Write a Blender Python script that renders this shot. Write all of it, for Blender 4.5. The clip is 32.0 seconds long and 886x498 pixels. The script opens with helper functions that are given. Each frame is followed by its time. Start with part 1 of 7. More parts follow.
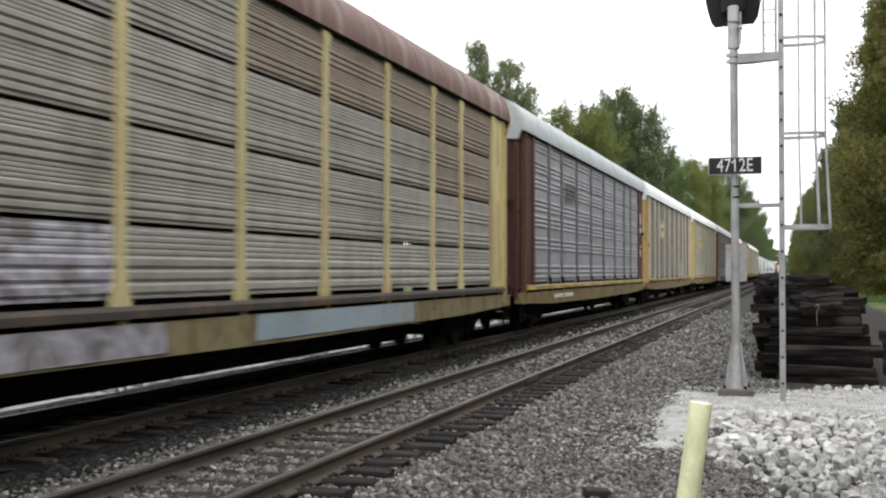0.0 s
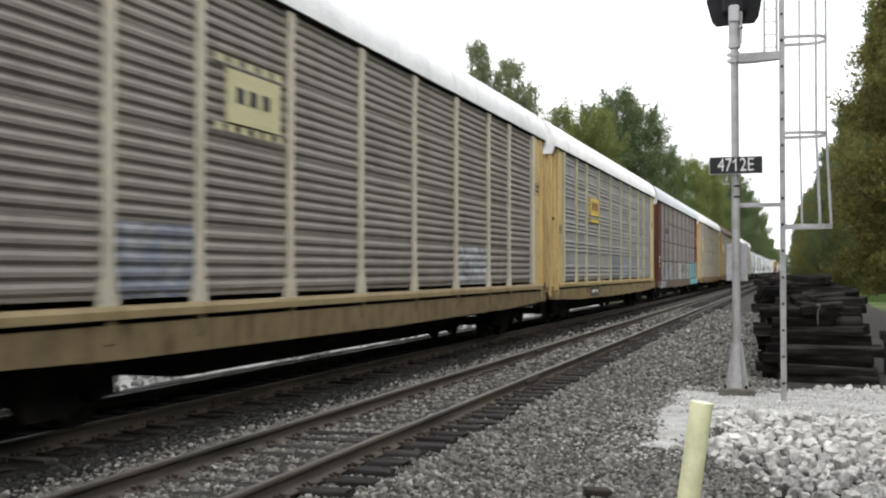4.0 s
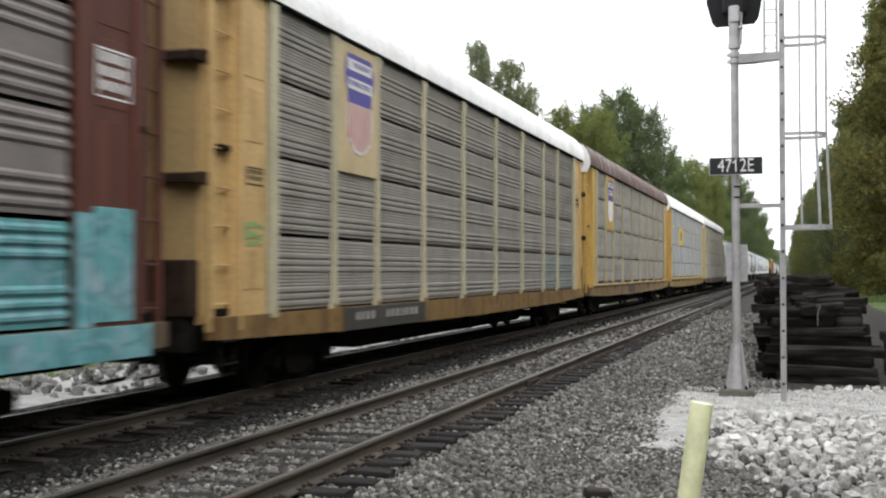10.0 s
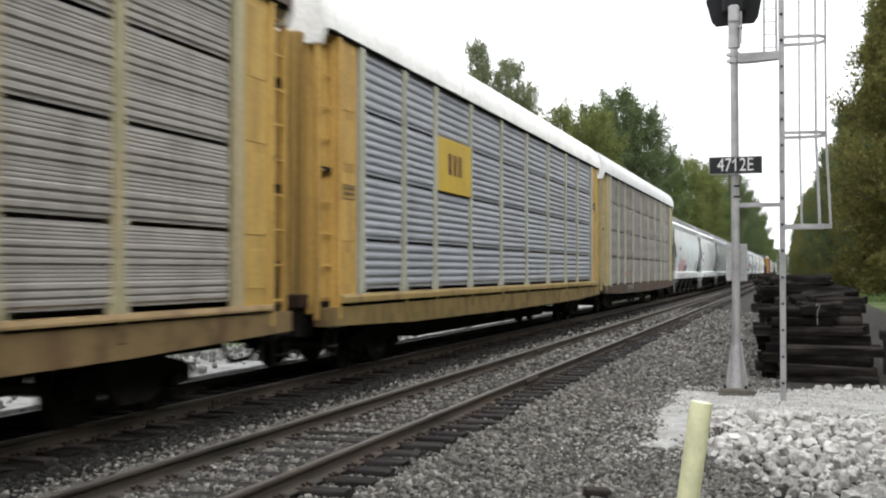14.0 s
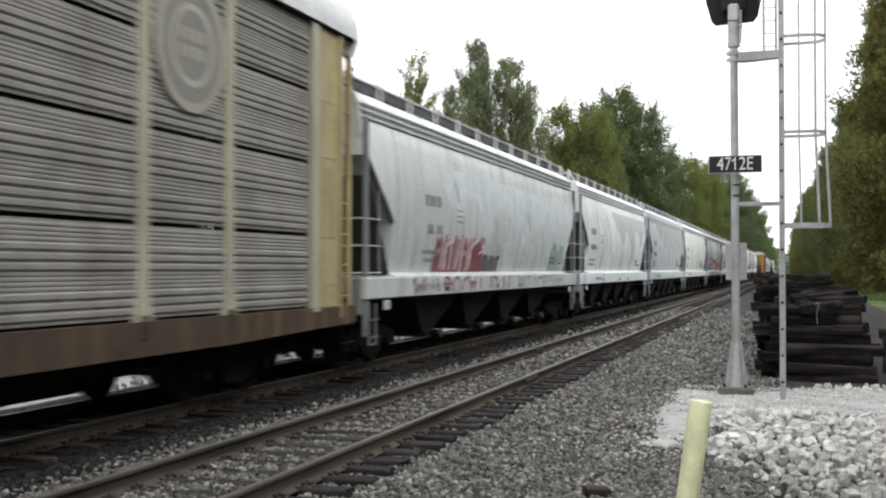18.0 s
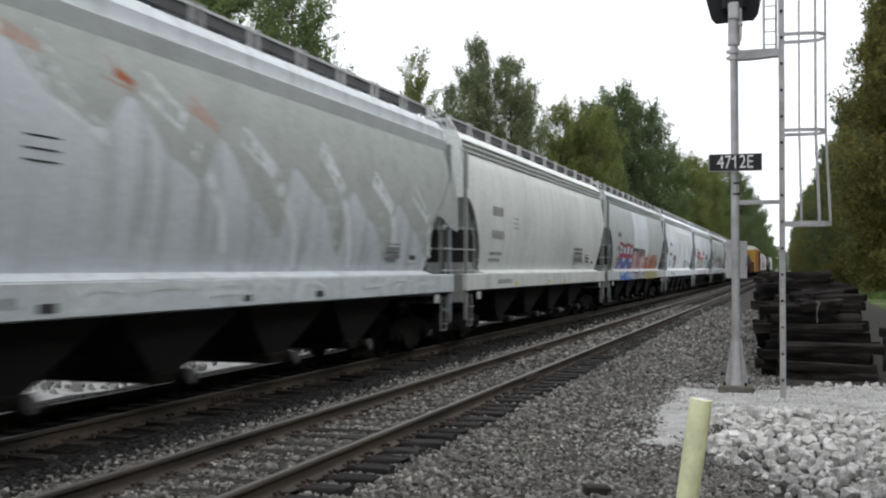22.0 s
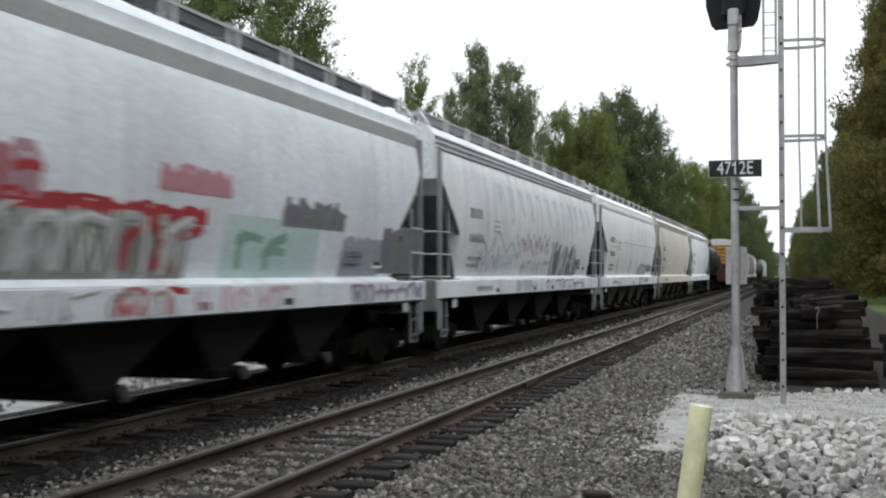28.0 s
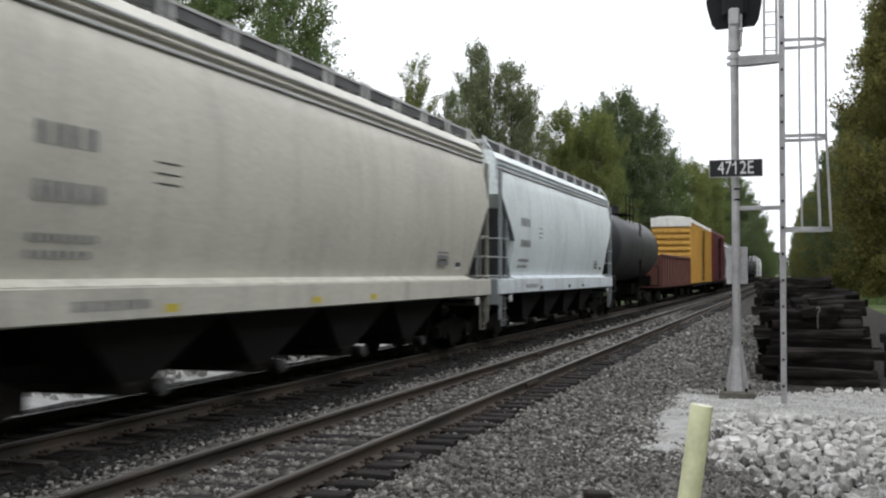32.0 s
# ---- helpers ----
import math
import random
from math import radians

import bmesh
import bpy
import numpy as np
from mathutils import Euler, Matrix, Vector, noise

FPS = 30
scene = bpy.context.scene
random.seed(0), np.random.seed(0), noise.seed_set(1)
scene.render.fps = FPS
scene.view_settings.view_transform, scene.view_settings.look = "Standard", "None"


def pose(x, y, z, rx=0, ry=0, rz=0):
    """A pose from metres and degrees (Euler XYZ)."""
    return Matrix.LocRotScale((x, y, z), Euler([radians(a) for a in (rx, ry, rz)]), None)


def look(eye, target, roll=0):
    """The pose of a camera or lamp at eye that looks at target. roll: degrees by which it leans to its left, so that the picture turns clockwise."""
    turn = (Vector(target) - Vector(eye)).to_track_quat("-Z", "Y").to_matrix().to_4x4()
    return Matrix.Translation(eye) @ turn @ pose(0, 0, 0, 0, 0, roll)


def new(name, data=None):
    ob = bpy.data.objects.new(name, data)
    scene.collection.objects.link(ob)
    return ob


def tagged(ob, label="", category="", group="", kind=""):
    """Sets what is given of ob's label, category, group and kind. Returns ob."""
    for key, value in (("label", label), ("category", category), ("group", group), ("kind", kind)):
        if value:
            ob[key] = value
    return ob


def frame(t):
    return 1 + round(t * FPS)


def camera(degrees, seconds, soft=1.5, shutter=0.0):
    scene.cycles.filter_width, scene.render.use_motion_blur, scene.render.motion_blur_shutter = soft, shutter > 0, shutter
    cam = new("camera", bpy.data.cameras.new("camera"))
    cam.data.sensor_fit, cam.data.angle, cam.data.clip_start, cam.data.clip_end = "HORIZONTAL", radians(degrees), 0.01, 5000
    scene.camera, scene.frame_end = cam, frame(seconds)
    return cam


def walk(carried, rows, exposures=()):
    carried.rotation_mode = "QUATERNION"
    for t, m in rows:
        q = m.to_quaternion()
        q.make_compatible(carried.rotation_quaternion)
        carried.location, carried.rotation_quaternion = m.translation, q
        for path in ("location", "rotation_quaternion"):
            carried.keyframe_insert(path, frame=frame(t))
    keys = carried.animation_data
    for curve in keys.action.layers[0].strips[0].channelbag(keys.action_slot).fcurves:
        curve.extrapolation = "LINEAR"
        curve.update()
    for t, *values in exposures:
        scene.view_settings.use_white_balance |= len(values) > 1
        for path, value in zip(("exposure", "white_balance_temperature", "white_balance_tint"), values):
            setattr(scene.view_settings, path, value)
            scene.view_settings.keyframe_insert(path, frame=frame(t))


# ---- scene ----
# Metres; z = 0 is the top of the rails, y runs along the tracks, x to the right of them.
import collections
import itertools

FOV = 2 * math.degrees(math.atan(784 / 2000))
cam = camera(FOV, 32.0, soft=2.15, shutter=0.5)
EYE = (0.0, 0.0, 1.80)


def aim(yaw, pitch):
    """The camera on its tripod, turned yaw degrees to the left of the tracks and pitched up."""
    a, b = radians(yaw), radians(pitch)
    return look(EYE, (EYE[0] - math.sin(a) * math.cos(b), EYE[1] + math.cos(a) * math.cos(b), EYE[2] + math.sin(b)))


# the tripod head gives a little: seconds, yaw, pitch in hundredths of a degree off the first pose
SWAY = [(0, 0, 0), (1, 0, -3.4), (2, 0.6, 0.8), (3, 4, 0.8), (3.5, 4.3, -2.6), (5.5, 2.6, 1.1), (6, 3.4, 3.2), (7, 0, 5.2), (8, 0.6, 4), (9, 0, 5.2), (10, 4, 0.9),
        (11, 4, 0.9), (12, 4, 0.9), (13, 4, -0.9), (14, 2.3, -2.6), (14.5, 1.7, -3.4), (16.5, 4, -8.9), (17, 3.2, -8), (18, 0.6, -8), (19, 4, -8), (20, 3.4, -8),
        (21, 3.2, -12.9), (22, 1.1, -16.6), (23, 0, -12.3), (24, 4, -3.4), (25, 7.7, 0.9), (25.5, 8.3, 5.2), (27.5, 4, 9.7), (28, 0.9, 14), (28.5, 1.1, 18),
        (29, 1.1, 16), (30, 4, 14), (31, 4, 14), (32, 4, 12.3)]
# the clip's camera closes its iris a little when the white cars fill the picture
walk(cam, [(t, aim(17.22 + y / 100, 1.117 + p / 100)) for t, y, p in SWAY],
     [(0, 0.64, 6400, 10), (17, 0.62, 6400, 10), (18.5, 0.42, 6320, 10), (19.5, 0.22, 6250, 10), (21, 0.11, 6250, 10), (32, 0.11, 6250, 10)])

# ---- light: an overcast day, white sky all round ----
world = bpy.data.worlds.new("overcast")
scene.world = world
world.use_nodes = True
wn, wl = world.node_tree.nodes, world.node_tree.links
sky = wn.new("ShaderNodeTexSky")
sky.sky_type, sky.sun_disc = "NISHITA", False
sky.sun_elevation, sky.sun_rotation = radians(44), radians(123)
sky.air_density, sky.dust_density, sky.ozone_density = 1.0, 4.0, 1.0
grey = wn.new("ShaderNodeHueSaturation")
grey.inputs["Saturation"].default_value = 0.12
cloud = wn.new("ShaderNodeMix")
cloud.data_type, cloud.blend_type = "RGBA", "MIX"
cloud.inputs["Factor"].default_value = 0.88
cloud.inputs["B"].default_value = (14.6, 14.7, 14.9, 1)
wl.new(sky.outputs[0], grey.inputs["Color"])
wl.new(grey.outputs[0], cloud.inputs["A"])
wl.new(cloud.outputs["Result"], wn["Background"].inputs["Color"])
wn["Background"].inputs["Strength"].default_value = 0.09
sun_data = bpy.data.lights.new("sun", "SUN")
sun_data.energy, sun_data.angle, sun_data.color = 1.3, radians(60), (1.0, 0.97, 0.93)
sun = new("sun", sun_data)
sun.matrix_world = look((50, -32, 58), (0, 0, 0))
# ---- materials ----
def mat(name, colors, rough=0.75, metal=0.0, scale=3.0, fine=40.0, stretch=(1, 1, 1), bump=0.3, contrast=0.35, vary=0.12, streak=None, streaks=0.0, spec=0.4, island=False):
    """A weathered surface: up to three colours mixed by a broad and a fine noise, with relief, and vertical streaks where given.
    stretch: scale of the pattern along each axis; vary: how much copies differ; streak: the colour of run-down stains."""
    m = bpy.data.materials.new(name)
    m.use_nodes = True
    n, l = m.node_tree.nodes, m.node_tree.links
    out = n["Principled BSDF"]
    coord, info = n.new("ShaderNodeTexCoord"), n.new("ShaderNodeObjectInfo")
    shift = n.new("ShaderNodeVectorMath")
    shift.operation = "SCALE"
    shift.inputs[0].default_value = (37.0, 17.0, 29.0)
    rnd = info.outputs["Random"]
    if island:
        rnd = n.new("ShaderNodeNewGeometry").outputs["Random Per Island"]
    l.new(rnd, shift.inputs["Scale"])
    add = n.new("ShaderNodeVectorMath")
    l.new(coord.outputs["Object"], add.inputs[0])
    l.new(shift.outputs[0], add.inputs[1])
    mp = n.new("ShaderNodeMapping")
    mp.inputs["Scale"].default_value = stretch
    l.new(add.outputs[0], mp.inputs["Vector"])

    def noise_tex(s, detail, rough_):
        t = n.new("ShaderNodeTexNoise")
        t.inputs["Scale"].default_value, t.inputs["Detail"].default_value, t.inputs["Roughness"].default_value = s, detail, rough_
        l.new(mp.outputs[0], t.inputs["Vector"])
        return t

    broad, grain = noise_tex(scale, 4, 0.6), noise_tex(fine, 3, 0.7)
    ramp = n.new("ShaderNodeValToRGB")
    cs = [tuple(c) + (1,) for c in colors]
    ramp.color_ramp.elements[0].color, ramp.color_ramp.elements[0].position = cs[0], 0.5 - contrast / 2
    ramp.color_ramp.elements[1].color, ramp.color_ramp.elements[1].position = cs[-1], 0.5 + contrast / 2
    if len(cs) == 3:
        ramp.color_ramp.elements.new(0.5).color = cs[1]
    l.new(broad.outputs["Fac"], ramp.inputs[0])
    col = ramp.outputs[0]
    if streak:
        s2 = n.new("ShaderNodeMapping")
        s2.inputs["Scale"].default_value = (1.6, 1.6, 0.14)
        l.new(add.outputs[0], s2.inputs["Vector"])
        st = n.new("ShaderNodeTexNoise")
        st.inputs["Scale"].default_value, st.inputs["Detail"].default_value = 1.7, 5
        l.new(s2.outputs[0], st.inputs["Vector"])
        sr = n.new("ShaderNodeMapRange")
        sr.inputs["From Min"].default_value, sr.inputs["From Max"].default_value, sr.inputs["To Max"].default_value = 0.5, 0.72, streaks
        l.new(st.outputs["Fac"], sr.inputs["Value"])
        mx = n.new("ShaderNodeMix")
        mx.data_type = "RGBA"
        l.new(sr.outputs[0], mx.inputs["Factor"])
        l.new(col, mx.inputs["A"])
        mx.inputs["B"].default_value = tuple(streak) + (1,)
        col = mx.outputs["Result"]
    gr = n.new("ShaderNodeMapRange")
    gr.inputs["From Min"].default_value, gr.inputs["From Max"].default_value = 0.3, 0.7
    gr.inputs["To Min"].default_value, gr.inputs["To Max"].default_value = 0.82, 1.12
    l.new(grain.outputs["Fac"], gr.inputs["Value"])
    vr = n.new("ShaderNodeMapRange")
    vr.inputs["To Min"].default_value, vr.inputs["To Max"].default_value = 1 - vary, 1 + vary
    l.new(rnd, vr.inputs["Value"])
    mul = n.new("ShaderNodeMath")
    mul.operation = "MULTIPLY"
    l.new(gr.outputs[0], mul.inputs[0])
    l.new(vr.outputs[0], mul.inputs[1])
    hs = n.new("ShaderNodeHueSaturation")
    l.new(mul.outputs[0], hs.inputs["Value"])
    l.new(col, hs.inputs["Color"])
    l.new(hs.outputs[0], out.inputs["Base Color"])
    rr = n.new("ShaderNodeMapRange")
    rr.inputs["To Min"].default_value, rr.inputs["To Max"].default_value = max(0.05, rough - 0.12), min(1, rough + 0.12)
    l.new(grain.outputs["Fac"], rr.inputs["Value"])
    l.new(rr.outputs[0], out.inputs["Roughness"])
    out.inputs["Metallic"].default_value = metal
    out.inputs["Specular IOR Level"].default_value = spec
    if bump:
        b = n.new("ShaderNodeBump")
        b.inputs["Strength"].default_value, b.inputs["Distance"].default_value = bump, 0.02
        l.new(grain.outputs["Fac"], b.inputs["Height"])
        l.new(b.outputs[0], out.inputs["Normal"])
    return m


def shade(c, k):
    return tuple(min(1.0, v * k) for v in c)


M_BALLAST = mat("ballast_bed", [(0.023, 0.021, 0.019), (0.052, 0.048, 0.044), (0.102, 0.097, 0.089)], 0.95, scale=14, fine=60, bump=1.0, contrast=0.4, vary=0, spec=0.1)
M_STONE = mat("ballast_stone", [(0.056, 0.053, 0.048), (0.137, 0.131, 0.12), (0.285, 0.275, 0.255)], 0.92, scale=1.2, fine=30, bump=0.3, vary=0.65, island=True, spec=0.15)
M_WHITE_STONE = mat("limestone", [(0.27, 0.258, 0.238), (0.49, 0.478, 0.456), (0.72, 0.71, 0.69)], 0.95, scale=2.0, fine=9, bump=0.7, vary=0.42, contrast=0.45, spec=0.15)
M_FINES = mat("limestone_fines", [(0.33, 0.325, 0.31), (0.46, 0.455, 0.44), (0.56, 0.555, 0.54)], 0.97, scale=2.2, fine=45, bump=1.0, vary=0)
M_TIE = mat("creosoted_wood", [(0.009, 0.008, 0.0075), (0.022, 0.019, 0.0175), (0.062, 0.055, 0.05)], 0.9, scale=1.9, fine=18, stretch=(0.35, 3, 3), bump=0.9, vary=0.45, spec=0.08)
# far-track stone: oil stain, and the train's shade put into the colour
M_STONE_OIL_SHADE = mat("oil_shade_ballast_stone", [(0.010, 0.0095, 0.009), (0.022, 0.021, 0.02), (0.05, 0.048, 0.046)], 0.9, scale=1.2, fine=30, bump=0.3, vary=0.6, island=True, spec=0.12)
M_TIE_TRACK = mat("weathered_tie", [(0.018, 0.016, 0.016), (0.035, 0.032, 0.031), (0.065, 0.061, 0.059)], 0.9, scale=2, fine=20, stretch=(0.35, 3, 3), bump=0.7, vary=0.25, spec=0.12)
M_RAIL = mat("rusty_rail", [(0.043, 0.037, 0.031), (0.07, 0.059, 0.049), (0.1, 0.077, 0.058)], 0.7, 0.2, scale=1.5, fine=30, stretch=(1, 0.4, 1), bump=0.2, vary=0.05)
M_RAILTOP = mat("worn_rail_head", [(0.11, 0.102, 0.094), (0.17, 0.16, 0.15)], 0.42, 0.6, scale=1, fine=40, stretch=(4, 0.2, 1), bump=0.05, vary=0.05)
M_PLATE = mat("rusty_plate", [(0.045, 0.036, 0.03), (0.075, 0.057, 0.045)], 0.8, 0.2, scale=6, fine=50)
M_GROUND = mat("grassy_ground", [(0.045, 0.075, 0.025), (0.075, 0.11, 0.035), (0.13, 0.14, 0.07)], 0.95, scale=0.3, fine=9, bump=0.8, vary=0, spec=0.1)
M_GRASS = mat("grass_blades", [(0.055, 0.1, 0.028), (0.095, 0.145, 0.045), (0.15, 0.17, 0.075)], 0.8, scale=0.4, fine=5, bump=0, vary=0.3, island=True, spec=0.15)
M_GALV = mat("galvanised_steel", [(0.38, 0.375, 0.375), (0.47, 0.46, 0.465), (0.56, 0.55, 0.555)], 0.5, 0.35, scale=2.5, fine=30, bump=0.08, vary=0.05)
M_BLACK = mat("matt_black_paint", [(0.012, 0.012, 0.014), (0.022, 0.022, 0.024)], 0.6, scale=3, fine=30, bump=0.1, spec=0.2)
M_SIGN = mat("sign_face", [(0.015, 0.016, 0.018), (0.022, 0.023, 0.025)], 0.5, scale=3, fine=30, bump=0.0)
M_SIGNTEXT = mat("sign_letters", [(0.72, 0.72, 0.7), (0.8, 0.8, 0.78)], 0.5, scale=5, fine=30, bump=0.0)
M_CONCRETE = mat("concrete", [(0.12, 0.11, 0.09), (0.17, 0.16, 0.135), (0.22, 0.21, 0.185)], 0.95, scale=5, fine=50, bump=0.5)
M_PIPE = mat("cream_plastic", [(0.66, 0.66, 0.4), (0.7, 0.7, 0.44), (0.75, 0.745, 0.5)], 0.4, scale=1.5, fine=8, bump=0.05)
# near black: grime, plus the shade under the cars put into the colour
M_UNDER = mat("grimy_shaded_underframe", [(0.004, 0.0036, 0.0032), (0.008, 0.007, 0.006), (0.018, 0.016, 0.014)], 0.85, scale=2, fine=25, bump=0.4, spec=0.1)
M_WHEEL = mat("wheel_steel", [(0.012, 0.010, 0.009), (0.026, 0.022, 0.019)], 0.7, 0.1, scale=3, fine=30, spec=0.2)
M_BARK = mat("bark", [(0.05, 0.042, 0.035), (0.09, 0.078, 0.066), (0.15, 0.135, 0.12)], 0.95, scale=3, fine=15, stretch=(2, 2, 0.4), bump=0.8, spec=0.15)


def leaf_mat(name, a, b):
    m = mat(name, [a, b], 0.6, scale=0.25, fine=2.0, bump=0, vary=0.35, island=True, contrast=0.5)
    n, l = m.node_tree.nodes, m.node_tree.links
    bs = n["Principled BSDF"]
    bs.inputs["Specular IOR Level"].default_value = 0.12
    through_leaf = n.new("ShaderNodeBsdfTranslucent")
    both = n.new("ShaderNodeMixShader")
    both.inputs[0].default_value = 0.5
    l.new(bs.inputs["Base Color"].links[0].from_socket, through_leaf.inputs["Color"])
    l.new(bs.outputs[0], both.inputs[1])
    l.new(through_leaf.outputs[0], both.inputs[2])
    l.new(both.outputs[0], n["Material Output"].inputs["Surface"])
    return m


M_LEAF_GREEN = leaf_mat("leaves_green", (0.105, 0.155, 0.055), (0.17, 0.215, 0.085))
M_LEAF_DARK = leaf_mat("leaves_dark_green", (0.1, 0.135, 0.062), (0.16, 0.195, 0.095))
M_LEAF_YELLOW = leaf_mat("leaves_yellowing", (0.145, 0.175, 0.055), (0.215, 0.235, 0.08))
M_LEAF_OLIVE = leaf_mat("leaves_olive", (0.13, 0.135, 0.042), (0.21, 0.19, 0.062))
M_LEAF_GREY = leaf_mat("leaves_grey_green", (0.155, 0.185, 0.1), (0.23, 0.25, 0.14))
# ---- mesh helpers ----
class Shape:
    """Vertices and faces of one mesh, gathered from simple solids."""

    def __init__(self):
        self.v, self.f = [], []

    def add(self, vs, fs):
        k = len(self.v)
        self.v += [tuple(p) for p in vs]
        self.f += [tuple(k + i for i in q) for q in fs]
        return self

    def box(self, x0, x1, y0, y1, z0, z1, c=0.0):
        """A box; with c its upright and level edges are chamfered by that much."""
        if c <= 0:
            vs = [(x, y, z) for x in (x0, x1) for y in (y0, y1) for z in (z0, z1)]
            return self.add(vs, [(0, 1, 3, 2), (4, 6, 7, 5), (0, 4, 5, 1), (2, 3, 7, 6), (0, 2, 6, 4), (1, 5, 7, 3)])
        c = min(c, (x1 - x0) * 0.45, (y1 - y0) * 0.45, (z1 - z0) * 0.45)
        rings = [self.oct(x0 + c, x1 - c, y0 + c, y1 - c, z0, c * 0.4), self.oct(x0, x1, y0, y1, z0 + c, c), self.oct(x0, x1, y0, y1, z1 - c, c), self.oct(x0 + c, x1 - c, y0 + c, y1 - c, z1, c * 0.4)]
        return self.loft(rings, caps=True)

    @staticmethod
    def oct(x0, x1, y0, y1, z, c):
        return [(x0 + c, y0, z), (x1 - c, y0, z), (x1, y0 + c, z), (x1, y1 - c, z), (x1 - c, y1, z), (x0 + c, y1, z), (x0, y1 - c, z), (x0, y0 + c, z)]

    def loft(self, rings, caps=False, closed=True):
        k, n = len(self.v), len(rings[0])
        for r in rings:
            self.v += [tuple(p) for p in r]
        for i in range(len(rings) - 1):
            for j in range(n if closed else n - 1):
                a, b = k + i * n + j, k + i * n + (j + 1) % n
                self.f.append((a, b, b + n, a + n))
        if caps:
            self.f.append(tuple(range(k + n - 1, k - 1, -1)))
            self.f.append(tuple(range(k + (len(rings) - 1) * n, k + len(rings) * n)))
        return self

    def tube(self, p, q, r, r2=None, n=8):
        """A round bar from p to q."""
        p, q = Vector(p), Vector(q)
        d = (q - p).normalized()
        a = d.orthogonal().normalized()
        b = d.cross(a)
        ring = lambda c, s: [c + (a * math.cos(2 * math.pi * i / n) + b * math.sin(2 * math.pi * i / n)) * s for i in range(n)]
        return self.loft([ring(p, r), ring(q, r if r2 is None else r2)], caps=True)

    def sweep(self, prof, ys):
        """A profile of (x, z) carried along y, through the given stations, capped."""
        return self.loft([[(x, y, z) for x, z in prof] for y in ys], caps=True)

    def mesh(self, name, smooth=False):
        me = bpy.data.meshes.new(name)
        me.from_pydata(self.v, [], self.f)
        bm = bmesh.new()
        bm.from_mesh(me)
        bmesh.ops.recalc_face_normals(bm, faces=bm.faces[:])
        bm.to_mesh(me)
        bm.free()
        if smooth:
            me.shade_smooth()
            try:
                me.set_sharp_from_angle(angle=radians(40))
            except AttributeError:
                pass
        return me


def link(name, data, material, parent=None, m=None, label=""):
    """An object on mesh data, which may be shared, with its material."""
    if not data.materials:
        data.materials.append(material)
    ob = new(name, data)
    if parent:
        ob.parent = parent
    if m is not None:
        ob.matrix_basis = m
    if material and data.materials[0] != material:
        ob.material_slots[0].link = "OBJECT"
        ob.material_slots[0].material = material
    if label:
        ob["label"] = label
    return ob


def part(name, shape, material, parent, label="", smooth=False, m=None):
    return link(name, shape.mesh(name, smooth), material, parent, m, label)


def empty(name, m=None):
    ob = new(name)
    ob.empty_display_size = 0.3
    if m is not None:
        ob.matrix_basis = m
    return ob
# ---- the ground and the two tracks ----
NEAR, FAR, GAUGE = -5.02, -8.65, 1.39          # centres of the tracks, and between rail heads


def ground_height(x, y):
    """The lie of the land: ballast under the tracks, a lower strip at each side, rising a little under the trees."""
    z = -0.45
    for a, b in ((-3.25, 1.1), ):
        z = max(z, -0.275 - max(0.0, (x + 3.5)) * 0.16) if x > -5 else z
    if -11.0 < x <= -5:
        z = -0.275
    elif x <= -11.0:
        z = -0.275 - min(0.18, (-11.0 - x) * 0.2)
    if abs(x + 5.02) < 0.62:
        z = -0.225
    if x > 6:
        z += min(0.6, (x - 6) * 0.06)
    return z


def ground_sheet():
    xs = [-3000, -600, -150, -60, -35, -20] + [-14 + 0.5 * i for i in range(41)] + [8, 12, 20, 40, 90, 300, 900, 3000]
    ys = [-400, -100, -30, -8, 0] + [4 + 1.0 * i for i in range(60)] + [70, 85, 100, 130, 170, 220, 300, 420, 600, 900, 1600, 4000]
    s = Shape()
    rnd = random.Random(5)
    s.v = [(x, y, ground_height(x, y) + (rnd.uniform(-0.015, 0.015) if -14 < x < 7 else 0)) for y in ys for x in xs]
    n = len(xs)
    s.f = [(j * n + i, j * n + i + 1, (j + 1) * n + i + 1, (j + 1) * n + i) for j in range(len(ys) - 1) for i in range(n - 1)]
    ob = link("ground", s.mesh("ground"), M_GROUND)
    return tagged(ob, "grassy ground with dry earth under the trees", "ground", kind="structure")


ground_sheet()


def ballast_sheet():
    """The bed of crushed stone, a hand above the ground, from beyond the far track to past the mast."""
    xs = [-12.6 + 0.25 * i for i in range(45)]
    xs += [-1.3, -1.0, -0.6, -0.2, 0.4, 1.0, 1.6, 2.2, 2.8, 3.4, 4.0, 4.6, 5.2]
    ys = [-6 + 0.5 * i for i in range(120)] + [56 + 4 * i for i in range(30)] + [180, 240, 320, 450, 700]
    rnd = random.Random(8)
    s = Shape()
    top = lambda x, y: ground_height(x, y) + 0.035 + rnd.uniform(-0.02, 0.02) - (0.2 if x < -12.3 or x > 5.0 or (x > 2.5 and y > 95) else 0)
    s.v = [(x, y, top(x, y)) for y in ys for x in xs]
    n = len(xs)
    s.f = [(j * n + i, j * n + i + 1, (j + 1) * n + i + 1, (j + 1) * n + i) for j in range(len(ys) - 1) for i in range(n - 1)]
    ob = link("ballast_bed", s.mesh("ballast_bed"), M_BALLAST)
    tagged(ob, "bed of grey crushed stone under both tracks", "ballast", kind="structure")


ballast_sheet()

# bed under the train: its shade is mixed into the oily black
M_OIL_SHADE_BED = mat("oily_bed", [(0.006, 0.0056, 0.005), (0.013, 0.012, 0.011), (0.03, 0.028, 0.026)], 0.95, scale=9, fine=50, bump=1.0, vary=0, spec=0.08)


